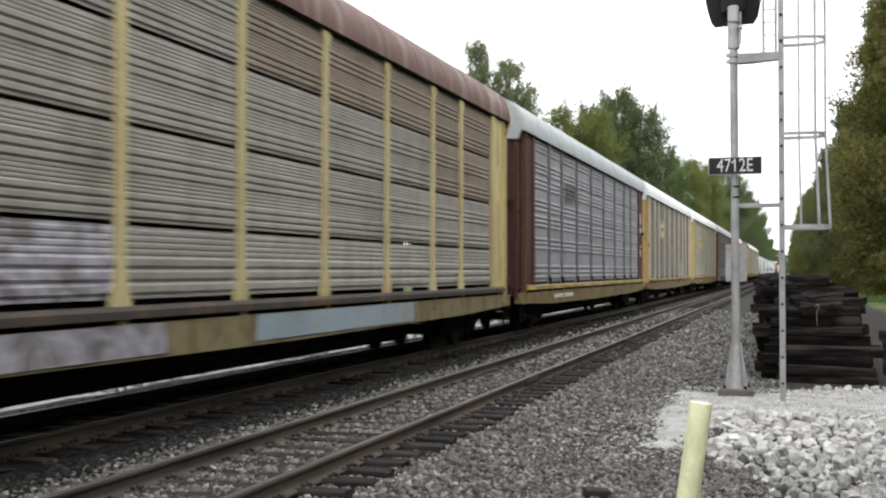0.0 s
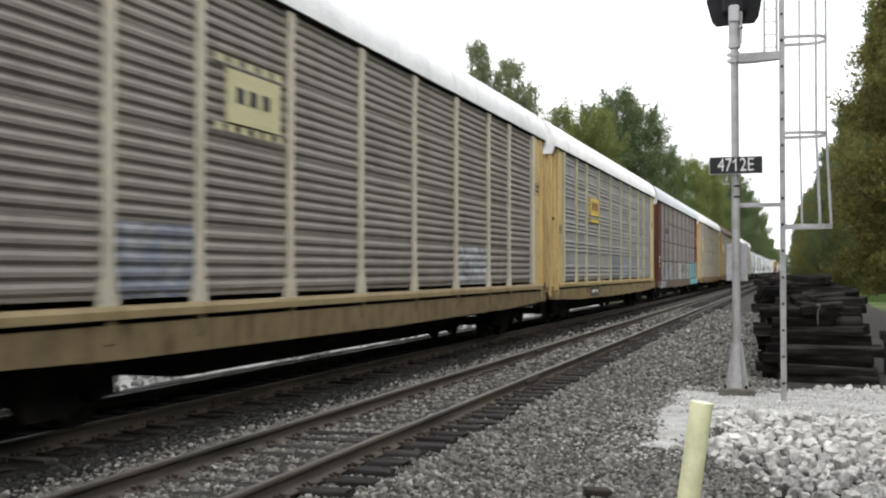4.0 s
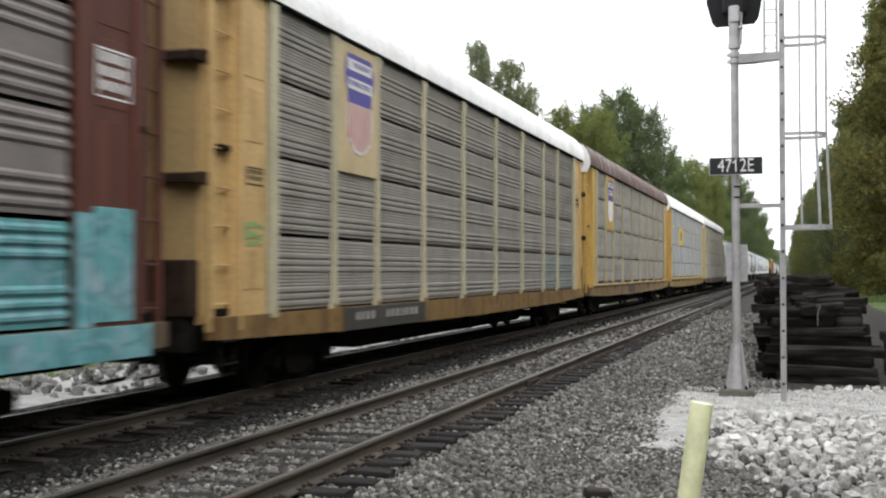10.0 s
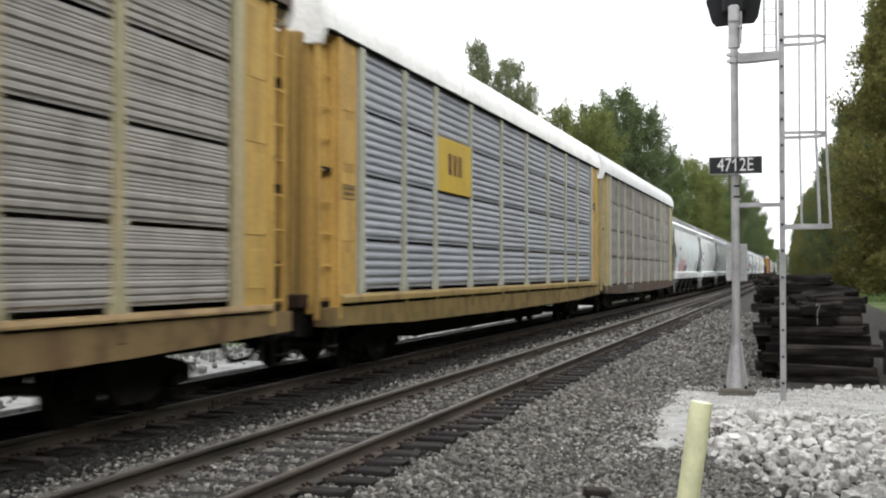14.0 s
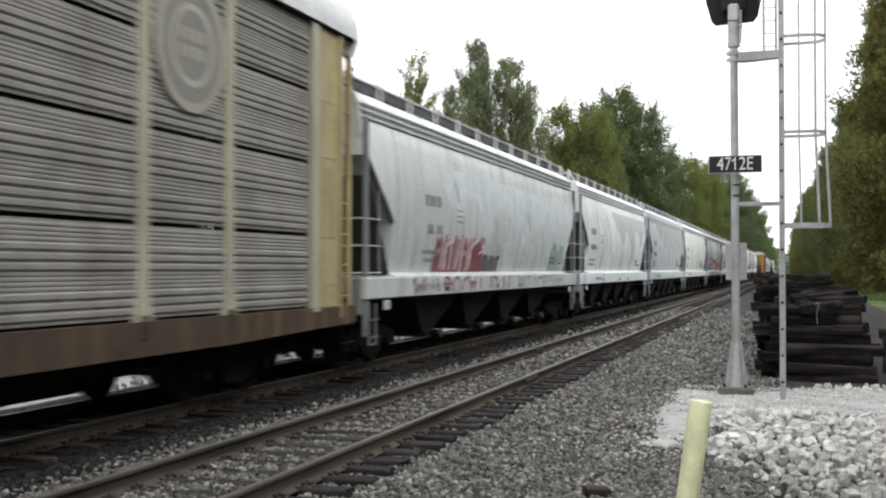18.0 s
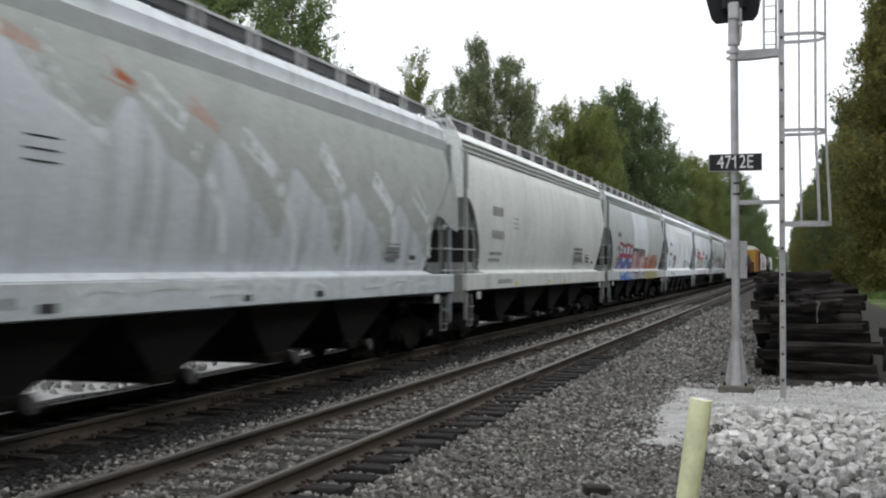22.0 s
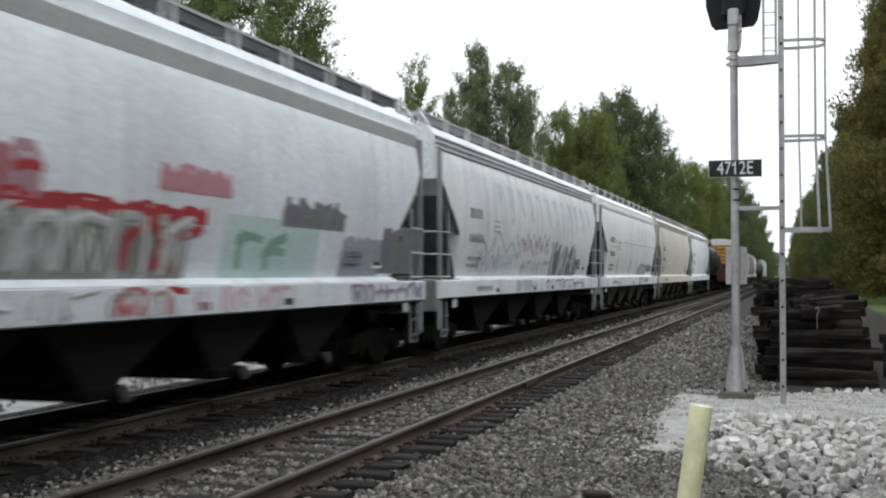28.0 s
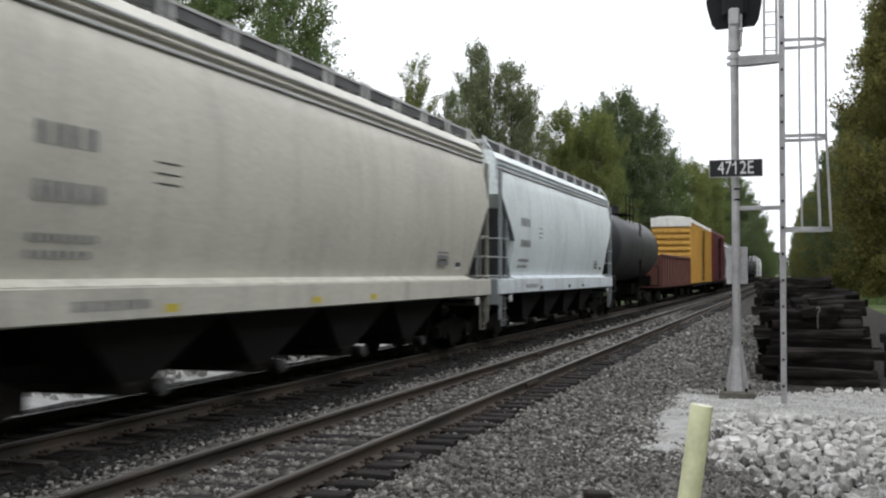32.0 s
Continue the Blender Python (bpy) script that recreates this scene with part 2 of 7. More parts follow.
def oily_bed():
    """Fine stone between and beside the far track's rails, blackened by oil and for the train's shade."""
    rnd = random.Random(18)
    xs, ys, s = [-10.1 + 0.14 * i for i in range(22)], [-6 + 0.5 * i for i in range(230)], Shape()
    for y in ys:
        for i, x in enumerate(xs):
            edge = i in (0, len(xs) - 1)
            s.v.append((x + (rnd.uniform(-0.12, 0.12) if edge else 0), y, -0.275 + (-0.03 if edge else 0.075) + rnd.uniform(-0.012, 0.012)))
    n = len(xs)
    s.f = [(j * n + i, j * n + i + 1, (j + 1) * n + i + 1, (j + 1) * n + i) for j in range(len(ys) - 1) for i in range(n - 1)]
    tagged(link("oily_bed", s.mesh("oily_bed"), M_OIL_SHADE_BED), "stone bed of the far track, blackened by oil and for the train's shade", "ballast", kind="structure")


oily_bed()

RAIL_PROF = [(-0.075, -0.17), (0.075, -0.17), (0.075, -0.155), (0.02, -0.13), (0.011, -0.11), (0.011, -0.045), (0.036, -0.032), (0.036, -0.008), (0.026, -0.0005),
             (-0.026, -0.0005), (-0.036, -0.008), (-0.036, -0.032), (-0.011, -0.045), (-0.011, -0.11), (-0.02, -0.13), (-0.075, -0.155)]


def track(name, cx, label, first, last, joints, tie_paint):
    tr = empty(name, pose(cx, 0, 0))
    tagged(tr, label, "railway track", kind="structure")
    k = 0.5
    for side in (-1, 1):
        x = side * GAUGE / 2
        rail = part("rail", Shape().sweep([(x + a, b * 1.12) for a, b in RAIL_PROF], [-20, 10, 40, 90, 200, 450, 900]), M_RAIL, tr, "rust-brown steel rail")
        part("rail_head", Shape().box(x - 0.027, x + 0.027, -20, 900, -0.012, 0.0015, 0.001), M_RAILTOP, rail, "worn grey running surface")
        for j in joints.get(side, ()):
            bar = Shape().box(x + 0.012, x + 0.045, j - 0.45, j + 0.45, -0.13, -0.045, 0.008)
            for q in (-0.36, -0.2, -0.06, 0.06, 0.2, 0.36):
                bar.tube((x + 0.04, j + q, -0.088), (x + 0.07, j + q, -0.088), 0.016, n=6)
            part("joint_bar", bar, M_PLATE, rail, "bolted steel joint bar")
    rnd = random.Random(int(-cx * 100))
    ties = []
    for v in range(4):
        s = Shape().box(-1.22, 1.22, -0.115, 0.115, -0.34, -0.172, 0.012)
        s.v = [(x + rnd.uniform(-0.03, 0.03) * (abs(x) > 1.1), y + rnd.uniform(-0.008, 0.008), z + rnd.uniform(-0.006, 0.006)) for x, y, z in s.v]
        ties.append(s.mesh("tie"))
    plate = Shape()
    for side in (-1, 1):
        x = side * GAUGE / 2
        plate.box(x - 0.17, x + 0.17, -0.09, 0.09, -0.176, -0.158, 0.004)
        for dx, dy in ((-0.1, 0.05), (-0.1, -0.05), (0.1, 0.05), (0.1, -0.05), (0.15, 0.0)):
            plate.tube((x + dx, dy, -0.17), (x + dx, dy, -0.135), 0.016, n=6)
            plate.box(x + dx - 0.022, x + dx + 0.022, dy - 0.02, dy + 0.02, -0.14, -0.122)
        for dy in (-0.13, 0.13):       # rail anchors
            plate.box(x - 0.09, x + 0.09, dy - 0.012, dy + 0.012, -0.2, -0.15)
    pl = plate.mesh("tie_plate")
    rest = Shape()
    y = first
    i = 0
    while y < 420:
        yy, sk = y + rnd.uniform(-0.04, 0.04), rnd.uniform(-1.4, 1.4)
        if y < last:
            t = link("tie", ties[i % 4], tie_paint, tr, pose(rnd.uniform(-0.05, 0.05), yy, rnd.uniform(-0.01, 0.012), 0, 0, sk))
            if y < 45:
                link("tie_plate", pl, M_PLATE, t, pose(0, 0, 0))
        else:
            rest.box(-1.22, 1.22, yy - 0.11, yy + 0.11, -0.3, -0.172)
        y += 0.54
        i += 1
    tagged(part("far_ties", rest, tie_paint, tr), kind="stuff")
    return tr


track("track_near", NEAR, "railway track of rusty rails spiked to dark wooden ties", -9.96, 75.0, {1: [19.0, 30.9], -1: [26.0]}, M_TIE_TRACK)
# far ties take the blacker wood, so their colour holds the train's shade
track("track_far", FAR, "railway track under the passing freight train", -9.96, 75.0, {1: [8.6, 14.9], -1: []}, M_TIE)
# ---- the freight train; each car in its own space: y from its leading coupler plane, z from the rail, +x the side seen ----
HALF = 1.50
M_LATCH = mat("latch_steel", [(0.02, 0.013, 0.01), (0.05, 0.03, 0.02)], 0.8, scale=4, fine=30, spec=0.15)
MESHES, WHEELS = {}, []


def shared(key, make):
    if key not in MESHES:
        MESHES[key] = make()
    return MESHES[key]


def paint(name, c, streak=None, streaks=0.0, rough=0.6, scale=0.9, dirt=0.78, bump=0.08, vary=0.05, contrast=0.6):
    return mat(name, [shade(c, dirt), c, shade(c, 1.08)], rough, scale=scale, fine=14, bump=bump, vary=vary, streak=streak, streaks=streaks, contrast=contrast)


def side_frame_mesh():
    """The cast side of a truck, with its springs and journal boxes."""
    s = Shape()
    out = [(-1.28, 0.36), (-1.28, 0.58), (-1.05, 0.64), (-0.45, 0.76), (0.45, 0.76), (1.05, 0.64), (1.28, 0.58), (1.28, 0.36), (1.02, 0.36), (0.98, 0.5), (0.62, 0.47), (0.36, 0.2), (-0.36, 0.2), (-0.62, 0.47), (-0.98, 0.5), (-1.02, 0.36)]
    s.loft([[(x, y, z) for y, z in out] for x in (0.92, 1.06)], caps=True)
    s.loft([[(x, y, z) for y, z in out] for x in (-1.06, -0.92)], caps=True)
    for sx in (-0.99, 0.99):
        for y in (-0.16, 0.0, 0.16):
            s.tube((sx, y, 0.3), (sx, y, 0.56), 0.07, n=10)
        for y in (-0.88, 0.88):
            s.tube((sx - 0.1, y, 0.42), (sx + 0.1, y, 0.42), 0.12, n=12)
    s.box(-1.0, 1.0, -0.2, 0.2, 0.56, 0.8, 0.03)
    return s.mesh("side_frame", False)


def wheelset_mesh():
    """Two wheels on their axle, one rigid piece."""
    n = 24
    s = Shape().tube((-0.9, 0, 0), (0.9, 0, 0), 0.085, n=12)
    for sx in (1, -1):
        ring = lambda x, r: [(sx * (GAUGE / 2 + x), r * math.cos(2 * math.pi * i / n), r * math.sin(2 * math.pi * i / n)) for i in range(n)]
        s.loft([ring(-0.07, 0.30), ring(-0.07, 0.455), ring(-0.045, 0.455), ring(-0.035, 0.425), ring(0.065, 0.42), ring(0.068, 0.35), ring(0.03, 0.31), ring(0.03, 0.14), ring(0.075, 0.12)], caps=True)
        for q in range(3):          # chalk and grease marks on the plate
            a = q * 2.1
            s.box(sx * (GAUGE / 2 + 0.03) - 0.004, sx * (GAUGE / 2 + 0.03) + 0.004, 0.2 * math.cos(a) - 0.03, 0.2 * math.cos(a) + 0.03, 0.2 * math.sin(a) - 0.03, 0.2 * math.sin(a) + 0.03)
    return s.mesh("wheelset", True)


def trucks(car, us):
    for u in us:
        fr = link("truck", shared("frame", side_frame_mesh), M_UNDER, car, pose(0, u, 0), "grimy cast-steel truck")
        for dy in (-0.88, 0.88):
            ws = link("wheelset", shared("wheelset", wheelset_mesh), M_WHEEL, fr, pose(0, dy, 0.42), "steel wheels on an axle")
            WHEELS.append((ws, car, u + dy, dy))


def coupler(car, u, d):
    s = Shape().box(-0.12, 0.12, min(u, u + d * 0.75), max(u, u + d * 0.75), 0.72, 0.94, 0.03)
    s.box(-0.17, 0.2, min(u - 0.02, u + d * 0.22), max(u + 0.02, u + d * 0.22), 0.68, 0.98, 0.04)
    part("coupler", s, M_UNDER, car, "dark steel coupler")
    part("air_hose", Shape().tube((0.35, u + d * 0.7, 0.7), (0.3, u + d * 0.3, 0.4), 0.03).tube((0.3, u + d * 0.3, 0.4), (0.15, u + d * 0.02, 0.36), 0.03), M_UNDER, car)


def ladder(car, x, u0, u1, z0, z1, material, step=0.4, stiles=True, name="ladder", r=0.016):
    s = Shape()
    if stiles:
        for u in (u0, u1):
            s.box(x - 0.02, x + 0.02, u - 0.025, u + 0.025, z0, z1)
    else:
        s.box(x - 0.03, x - 0.01, min(u0, u1), max(u0, u1), z0, z0 + 0.06)
    if name == "stirrup_step":
        s, k = Shape(), 0.02
        s.loft([[(x - k, u0, z1), (x + k, u0, z1), (x + k, u0 + k, z1), (x - k, u0 + k, z1)], [(x - k, u0, z0), (x + k, u0, z0), (x + k, u0 + k, z0 + k), (x - k, u0 + k, z0 + k)],
                [(x - k, u1, z0), (x + k, u1, z0), (x + k, u1 - k, z0 + k), (x - k, u1 - k, z0 + k)], [(x - k, u1, z1), (x + k, u1, z1), (x + k, u1 - k, z1), (x - k, u1 - k, z1)]], caps=True)
    ob = part(name, s, material, car, "steel ladder with bare rungs")
    a, b = min(u0, u1), max(u0, u1)
    key = ("rung", round(b - a, 2), r)
    me = shared(key, lambda: Shape().tube((0.05, -0.02, 0), (0.05, b - a + 0.02, 0), r, n=6).tube((-0.01, 0, 0), (0.05, 0, 0), r, n=5).tube((-0.01, b - a, 0), (0.05, b - a, 0), r, n=5).mesh("rung"))
    z = z0 + step * 0.5
    while z < z1 - 0.05:
        link("rung", me, material, ob, pose(x, a, z))
        z += step
    return ob


POSTS = (4.6, 6.6, 9.3, 12.2, 15.1, 18.0, 20.8, 22.9)
TIERS = ((1.48, 2.37), (2.37, 3.51), (3.51, 4.64), (4.64, 5.73))


def panel_mesh(w, h, style):
    """A pressed steel side panel: level ribs, closed at the back; style says how the ribs are spaced."""
    prof = [(-0.02, 0.0), (0.0, 0.0)]
    d = 0.026
    if style == "band":
        groups = [(0.04, 0.40 * h), (0.62 * h, h - 0.03)] if h > 1 else [(0.05, 0.6 * h)]
        p = 0.15
    else:
        groups, p = [(0.03, h - 0.03)], (0.128 if style == "fine" else 0.155)
    if style == "fine":                 # three broad ribs, then four narrow ones
        seq = (1.2, 1.2, 1.2, 0.6, 0.6, 0.6, 0.6)
        k = max(1, round((h - 0.06) / 0.54))
        q = (h - 0.06) / (k * sum(seq))
        z = 0.03
        for part_h in seq * k:
            deep, e = d if part_h > 1 else 0.35 * d, q * part_h
            prof += [(0.0, z + 0.06 * e), (deep, z + 0.3 * e), (deep, z + 0.78 * e), (0.0, z + 0.97 * e)]
            z += e
        groups = []
    for a, b in groups:
        k = max(1, round((b - a) / p))
        q = (b - a) / k
        for i in range(k):
            z = a + i * q
            deep = d
            prof += [(0.0, z + 0.1 * q), (deep, z + 0.36 * q), (deep, z + 0.66 * q), (0.0, z + 0.94 * q)]
    prof += [(0.0, h), (-0.02, h)]
    return Shape().sweep(prof, [0, w]).mesh("panel")


def roof_arc():
    arc = [(1.53, 5.72), (1.53, 5.86), (1.50, 6.06), (1.40, 6.30), (1.22, 6.50), (0.9, 6.64), (0.45, 6.70), (0, 6.72)]
    return arc + [(-x, z) for x, z in reversed(arc[:-1])]


def roof_mesh(L):
    prof = roof_arc()
    if L < 1:
        return Shape().sweep([(x * 1.003, 5.72 + (z - 5.72) * 1.006 + 0.002) for x, z in prof], [-0.03, 0.03]).mesh("roof_seam", True)
    return Shape().sweep(prof, [0.72, L / 2, L - 0.72]).mesh("roof", True)


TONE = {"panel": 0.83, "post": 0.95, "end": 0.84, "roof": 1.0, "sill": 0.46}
HOW = {"end": {"streak": (0.2, 0.11, 0.045), "streaks": 0.5, "scale": 1.4}, "sill": {"streak": (0.1, 0.05, 0.025), "streaks": 0.9, "scale": 2.6, "dirt": 0.5, "contrast": 0.4}}


def autorack(spec):
    L = 28.0
    car = empty("autorack_car")
    tagged(car, spec["label"], "railway car", "autorack cars of the train")
    nm = spec["name"]
    mp, mo, me_, mr, ms = (paint(nm + "_" + k, shade(spec[k], TONE[k]), **spec.get("how_" + k, HOW.get(k, {}))) for k in ("panel", "post", "end", "roof", "sill"))
    # door: end colour halved for the shade between cars, with grime streaks
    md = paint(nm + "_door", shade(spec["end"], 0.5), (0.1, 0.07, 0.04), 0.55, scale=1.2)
    mf = paint(nm + "_fascia", spec["fascia"], (0.4, 0.36, 0.34), 0.4) if "fascia" in spec else mr
    bounds = (2.42,) + POSTS + (25.58,)
    base = spec.get("base", 1.40)
    gap = 0.055 if spec["lines"] else 0.004
    style = spec["style"]
    for i in range(len(bounds) - 1):
        a, b = bounds[i] + 0.075, bounds[i + 1] - 0.075
        for j, (z0, z1) in enumerate(TIERS):
            z0 = z0 if j else z0 + base - 1.40
            w, h = round(b - a, 2), round(z1 - z0 - gap, 3)
            material = spec.get("tags", {}).get((i, j), mp)
            link("panel", shared(("panel", w, h, style), lambda: panel_mesh(w, h, style)), material, car, pose(HALF - 0.085, a, z0))
    for u in POSTS:
        def post():
            s = Shape().box(-0.06, 0.0, -0.105, 0.105, base, 5.74, 0.01).box(0.0, 0.018, -0.045, 0.045, base, 5.74, 0.006)
            for za, zb in ((base + 0.38, base), (5.45, 5.74)):
                s.loft([[(-0.05, -w, z), (0.006, -w, z), (0.006, w, z), (-0.05, w, z)] for z, w in ((za, 0.107), (zb, 0.19))], caps=True)
            z = 1.55
            while z < 5.7:
                for y in (-0.06, 0.06):
                    s.tube((-0.002, y, z), (0.012, y, z), 0.016, n=6)
                z += 0.55
            return s.mesh("post")
        link("post", shared(("post", base), post), mo, car, pose(HALF - 0.03, u, 0))
    # ends: a frame post, a flat panel with stiffeners, a ladder recess and the end doors
    for e, f in ((0.0, 1), (L, -1)):
        y = lambda u: e + f * u
        box = lambda s, x0, x1, u0, u1, z0, z1, c=0.01: s.box(x0, x1, min(y(u0), y(u1)), max(y(u0), y(u1)), z0, z1, c)
        part("corner_post", box(Shape(), HALF - 0.12, HALF - 0.005, 2.16, 2.42, base - 0.02, 5.74), mo if spec.get("cornerpost", True) else me_, car)
        flat = box(Shape(), HALF - 0.14, HALF - 0.055, 1.3, 2.1, min(base, 1.3), 5.72, 0.012)
        ep = part("end_panel", flat, me_, car)
        for z0, z1 in ((1.55, 2.1), (2.3, 3.45), (3.6, 4.35), (4.5, 5.5)):
            part("stiffener", box(Shape(), HALF - 0.06, HALF - 0.047, 1.4, 2.02, z0, z1, 0.004), me_, ep)
        part("end_post", box(Shape(), HALF - 0.16, HALF - 0.005, 1.22, 1.32, 1.0, 5.74), me_, car)
        side = Shape()
        side.loft([[(HALF - 0.18, y(1.24), z), (HALF - 0.3, y(0.6), z), (HALF - 0.36, y(0.62), z), (HALF - 0.24, y(1.26), z)] for z in (1.1, 5.72)], caps=True)
        part("corner_plate", side, me_, car)
        ladder(car, HALF - 0.2, y(0.66), y(1.16), 1.1, 5.6, me_, 0.52, stiles=False)
        part("corner_stile", box(box(Shape(), HALF - 0.2, HALF - 0.1, 0.6, 0.66, 1.0, 5.73), HALF - 0.2, HALF - 0.1, 1.16, 1.22, 1.0, 5.73), me_, car)
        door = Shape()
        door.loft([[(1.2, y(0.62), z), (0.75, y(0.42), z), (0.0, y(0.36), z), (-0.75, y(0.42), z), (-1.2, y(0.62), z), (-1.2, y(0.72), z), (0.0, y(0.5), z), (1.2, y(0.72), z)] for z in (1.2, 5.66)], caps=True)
        door = part("end_door", door, md, car, "grimy steel end door, shut, paint darkened for the shade between cars")
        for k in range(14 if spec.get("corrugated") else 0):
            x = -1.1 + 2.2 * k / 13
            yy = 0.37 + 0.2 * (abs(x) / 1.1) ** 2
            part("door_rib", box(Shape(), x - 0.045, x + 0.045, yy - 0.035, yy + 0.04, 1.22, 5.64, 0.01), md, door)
        part("door_step", box(Shape(), 0.1, 1.22, 0.3, 0.6, 1.2, 1.95 if len(spec.get("latches", ())) > 1 else 1.42, 0.02), M_LATCH, car, "dark greasy step plate under the end door")
        for lz in spec.get("latches", ()):
            part("door_latch", box(box(Shape(), 0.7, 1.28, 0.36, 0.62, lz, lz + 0.13), 1.2, 1.34, 0.5, 0.66, lz - 0.02, lz + 0.15), M_LATCH, car, "dark rusty latch bar")
        part("end_fascia", Shape().sweep([(1.42, 5.46)] + [(x * 0.985, z * 0.997) for x, z in roof_arc()] + [(-1.42, 5.46)], sorted((y(0.56), y(0.715)))), mf, car, "painted end of the roof")
        coupler(car, y(0.02), f)
        part("end_sill", box(Shape(), -1.15, 1.15, 0.32, 0.95, 0.72, 1.36, 0.03), M_UNDER, car, "end sill black with grease and rust")
        ladder(car, HALF - 0.06, y(0.75), y(1.15), 0.42, 0.95, M_UNDER, 0.3, name="stirrup_step")
    if base > 1.22:
        part("deck_rail", Shape().sweep([(HALF - 0.16, min(1.26, base - 0.08)), (HALF + 0.035, min(1.26, base - 0.08)), (HALF + 0.035, base - 0.05), (HALF + 0.01, base), (HALF - 0.16, base + 0.005)], [1.3, L / 2, L - 1.3]), paint(nm + "_ledge", shade(spec.get("ledge", spec["sill"]), 0.66), (0.14, 0.08, 0.04), 0.7), car)
    low = ((0.62, 0.9), (1.6, 0.88), (5.0, 0.8), (L / 2, 0.76), (L - 5.0, 0.8), (L - 1.6, 0.88), (L - 0.62, 0.9))
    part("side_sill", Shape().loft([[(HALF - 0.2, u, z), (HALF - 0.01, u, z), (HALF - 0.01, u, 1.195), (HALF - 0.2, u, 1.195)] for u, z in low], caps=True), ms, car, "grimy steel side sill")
    # groove below the ledge: its shade is put into the near-black web
    part("sill_web", Shape().box(HALF - 0.24, HALF - 0.15, 0.7, L - 0.7, 1.16, 1.3), M_UNDER, car, "web behind the ledge, darkened for the groove's shade")
    for u in POSTS:
        link("knee_plate", shared("knee", lambda: Shape().box(-0.1, 0.012, -0.07, 0.07, 0.98, 1.27, 0.01).mesh("knee_plate")), ms, car, pose(HALF - 0.005, u, 0))
    roof = link("roof", shared("rackroof", lambda: roof_mesh(L)), mr, car)
    for i in range(15):
        link("roof_seam", shared("seam", lambda: roof_mesh(0)), mr, roof, pose(0, 1.0 + (L - 2.0) * i / 14, 0))
    part("top_rail", Shape().box(HALF - 0.1, HALF + 0.0, 0.75, L - 0.75, 5.68, 5.76, 0.01), M_UNDER, car)
    far = Shape().box(-HALF, -HALF + 0.08, 0.8, L - 0.8, 0.8, 5.74, 0.01)
    part("far_side", far, mp, car)
    for u in POSTS:
        link("far_post", shared("far_post", lambda: Shape().box(-0.035, 0.0, -0.08, 0.08, 1.4, 5.7, 0.01).mesh("far_post")), mo, car, pose(-HALF, u, 0))
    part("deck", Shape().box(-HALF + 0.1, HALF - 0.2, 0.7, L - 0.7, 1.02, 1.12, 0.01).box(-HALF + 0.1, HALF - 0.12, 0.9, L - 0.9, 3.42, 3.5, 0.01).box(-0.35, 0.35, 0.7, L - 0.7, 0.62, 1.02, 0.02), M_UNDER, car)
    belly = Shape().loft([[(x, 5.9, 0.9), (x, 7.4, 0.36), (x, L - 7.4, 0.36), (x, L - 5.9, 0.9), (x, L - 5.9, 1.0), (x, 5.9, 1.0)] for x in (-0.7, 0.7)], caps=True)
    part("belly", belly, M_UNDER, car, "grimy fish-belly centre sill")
    trucks(car, (4.1, L - 4.1))
    part("brake_valve", Shape().box(0.7, 1.3, 11.0, 12.6, 0.62, 1.0, 0.05), M_UNDER, car)
    part("air_tank", Shape().tube((0.9, 14.0, 0.72), (0.9, 15.6, 0.72), 0.2, n=12), M_UNDER, car)
    part("brake_cylinder", Shape().box(0.6, 1.2, 17.2, 18.0, 0.6, 1.0, 0.04), M_UNDER, car)
    for what in spec.get("signs", ()):
        what(car)
    return car


def bars(car, x, u0, u1, z0, z1, rows, cols, material, name="stencil_mark", fill=0.55, seed=1):
    """Writing too blurred to read: rows of short upright strokes."""
    rnd = random.Random(seed)
    du, dz = (u1 - u0) / cols, (z1 - z0) / rows
    w, h = round(fill * du, 3), round(0.7 * dz, 3)
    me = shared(("glyph", w, h), lambda: Shape().box(-0.002, 0.004, 0, w, 0, h).mesh("stencil_mark"))
    for r in range(rows):
        for c in range(cols):
            if rnd.random() < 0.96:
                link(name, me, material, car, pose(x, u0 + c * du + rnd.uniform(0, 0.1) * du, z1 - (r + 0.78) * dz))
M_HOLE = mat("shadowed_steel", [(0.035, 0.035, 0.036), (0.06, 0.06, 0.06)], 0.8, scale=2, fine=20)
M_GRATE = mat("steel_grating", [(0.075, 0.075, 0.077), (0.12, 0.12, 0.125)], 0.8, scale=2, fine=30)
M_BRACKET = mat("steel_bracket", [(0.42, 0.42, 0.42), (0.58, 0.58, 0.58)], 0.7, scale=3, fine=30)
M_INK = mat("stencil_paint", [(0.02, 0.02, 0.022), (0.05, 0.05, 0.055)], 0.7, scale=6, fine=30, bump=0)
M_INKG = mat("faded_stencil_paint", [(0.13, 0.13, 0.135), (0.24, 0.24, 0.245)], 0.7, scale=9, fine=30, bump=0, contrast=0.2)
M_YELLOW = mat("yellow_decal", [(0.62, 0.5, 0.05), (0.75, 0.62, 0.08)], 0.6, scale=6, fine=30, bump=0)
M_WHITE = mat("white_decal", [(0.66, 0.66, 0.66), (0.78, 0.78, 0.78)], 0.6, scale=6, fine=30, bump=0)


def bulge(z):
    """Half width of a hopper's curved side at height z."""
    k = (z - 3.15) / 1.45
    return HALF + 0.02 - 0.19 * k * k


SIDE_TOP = 4.46


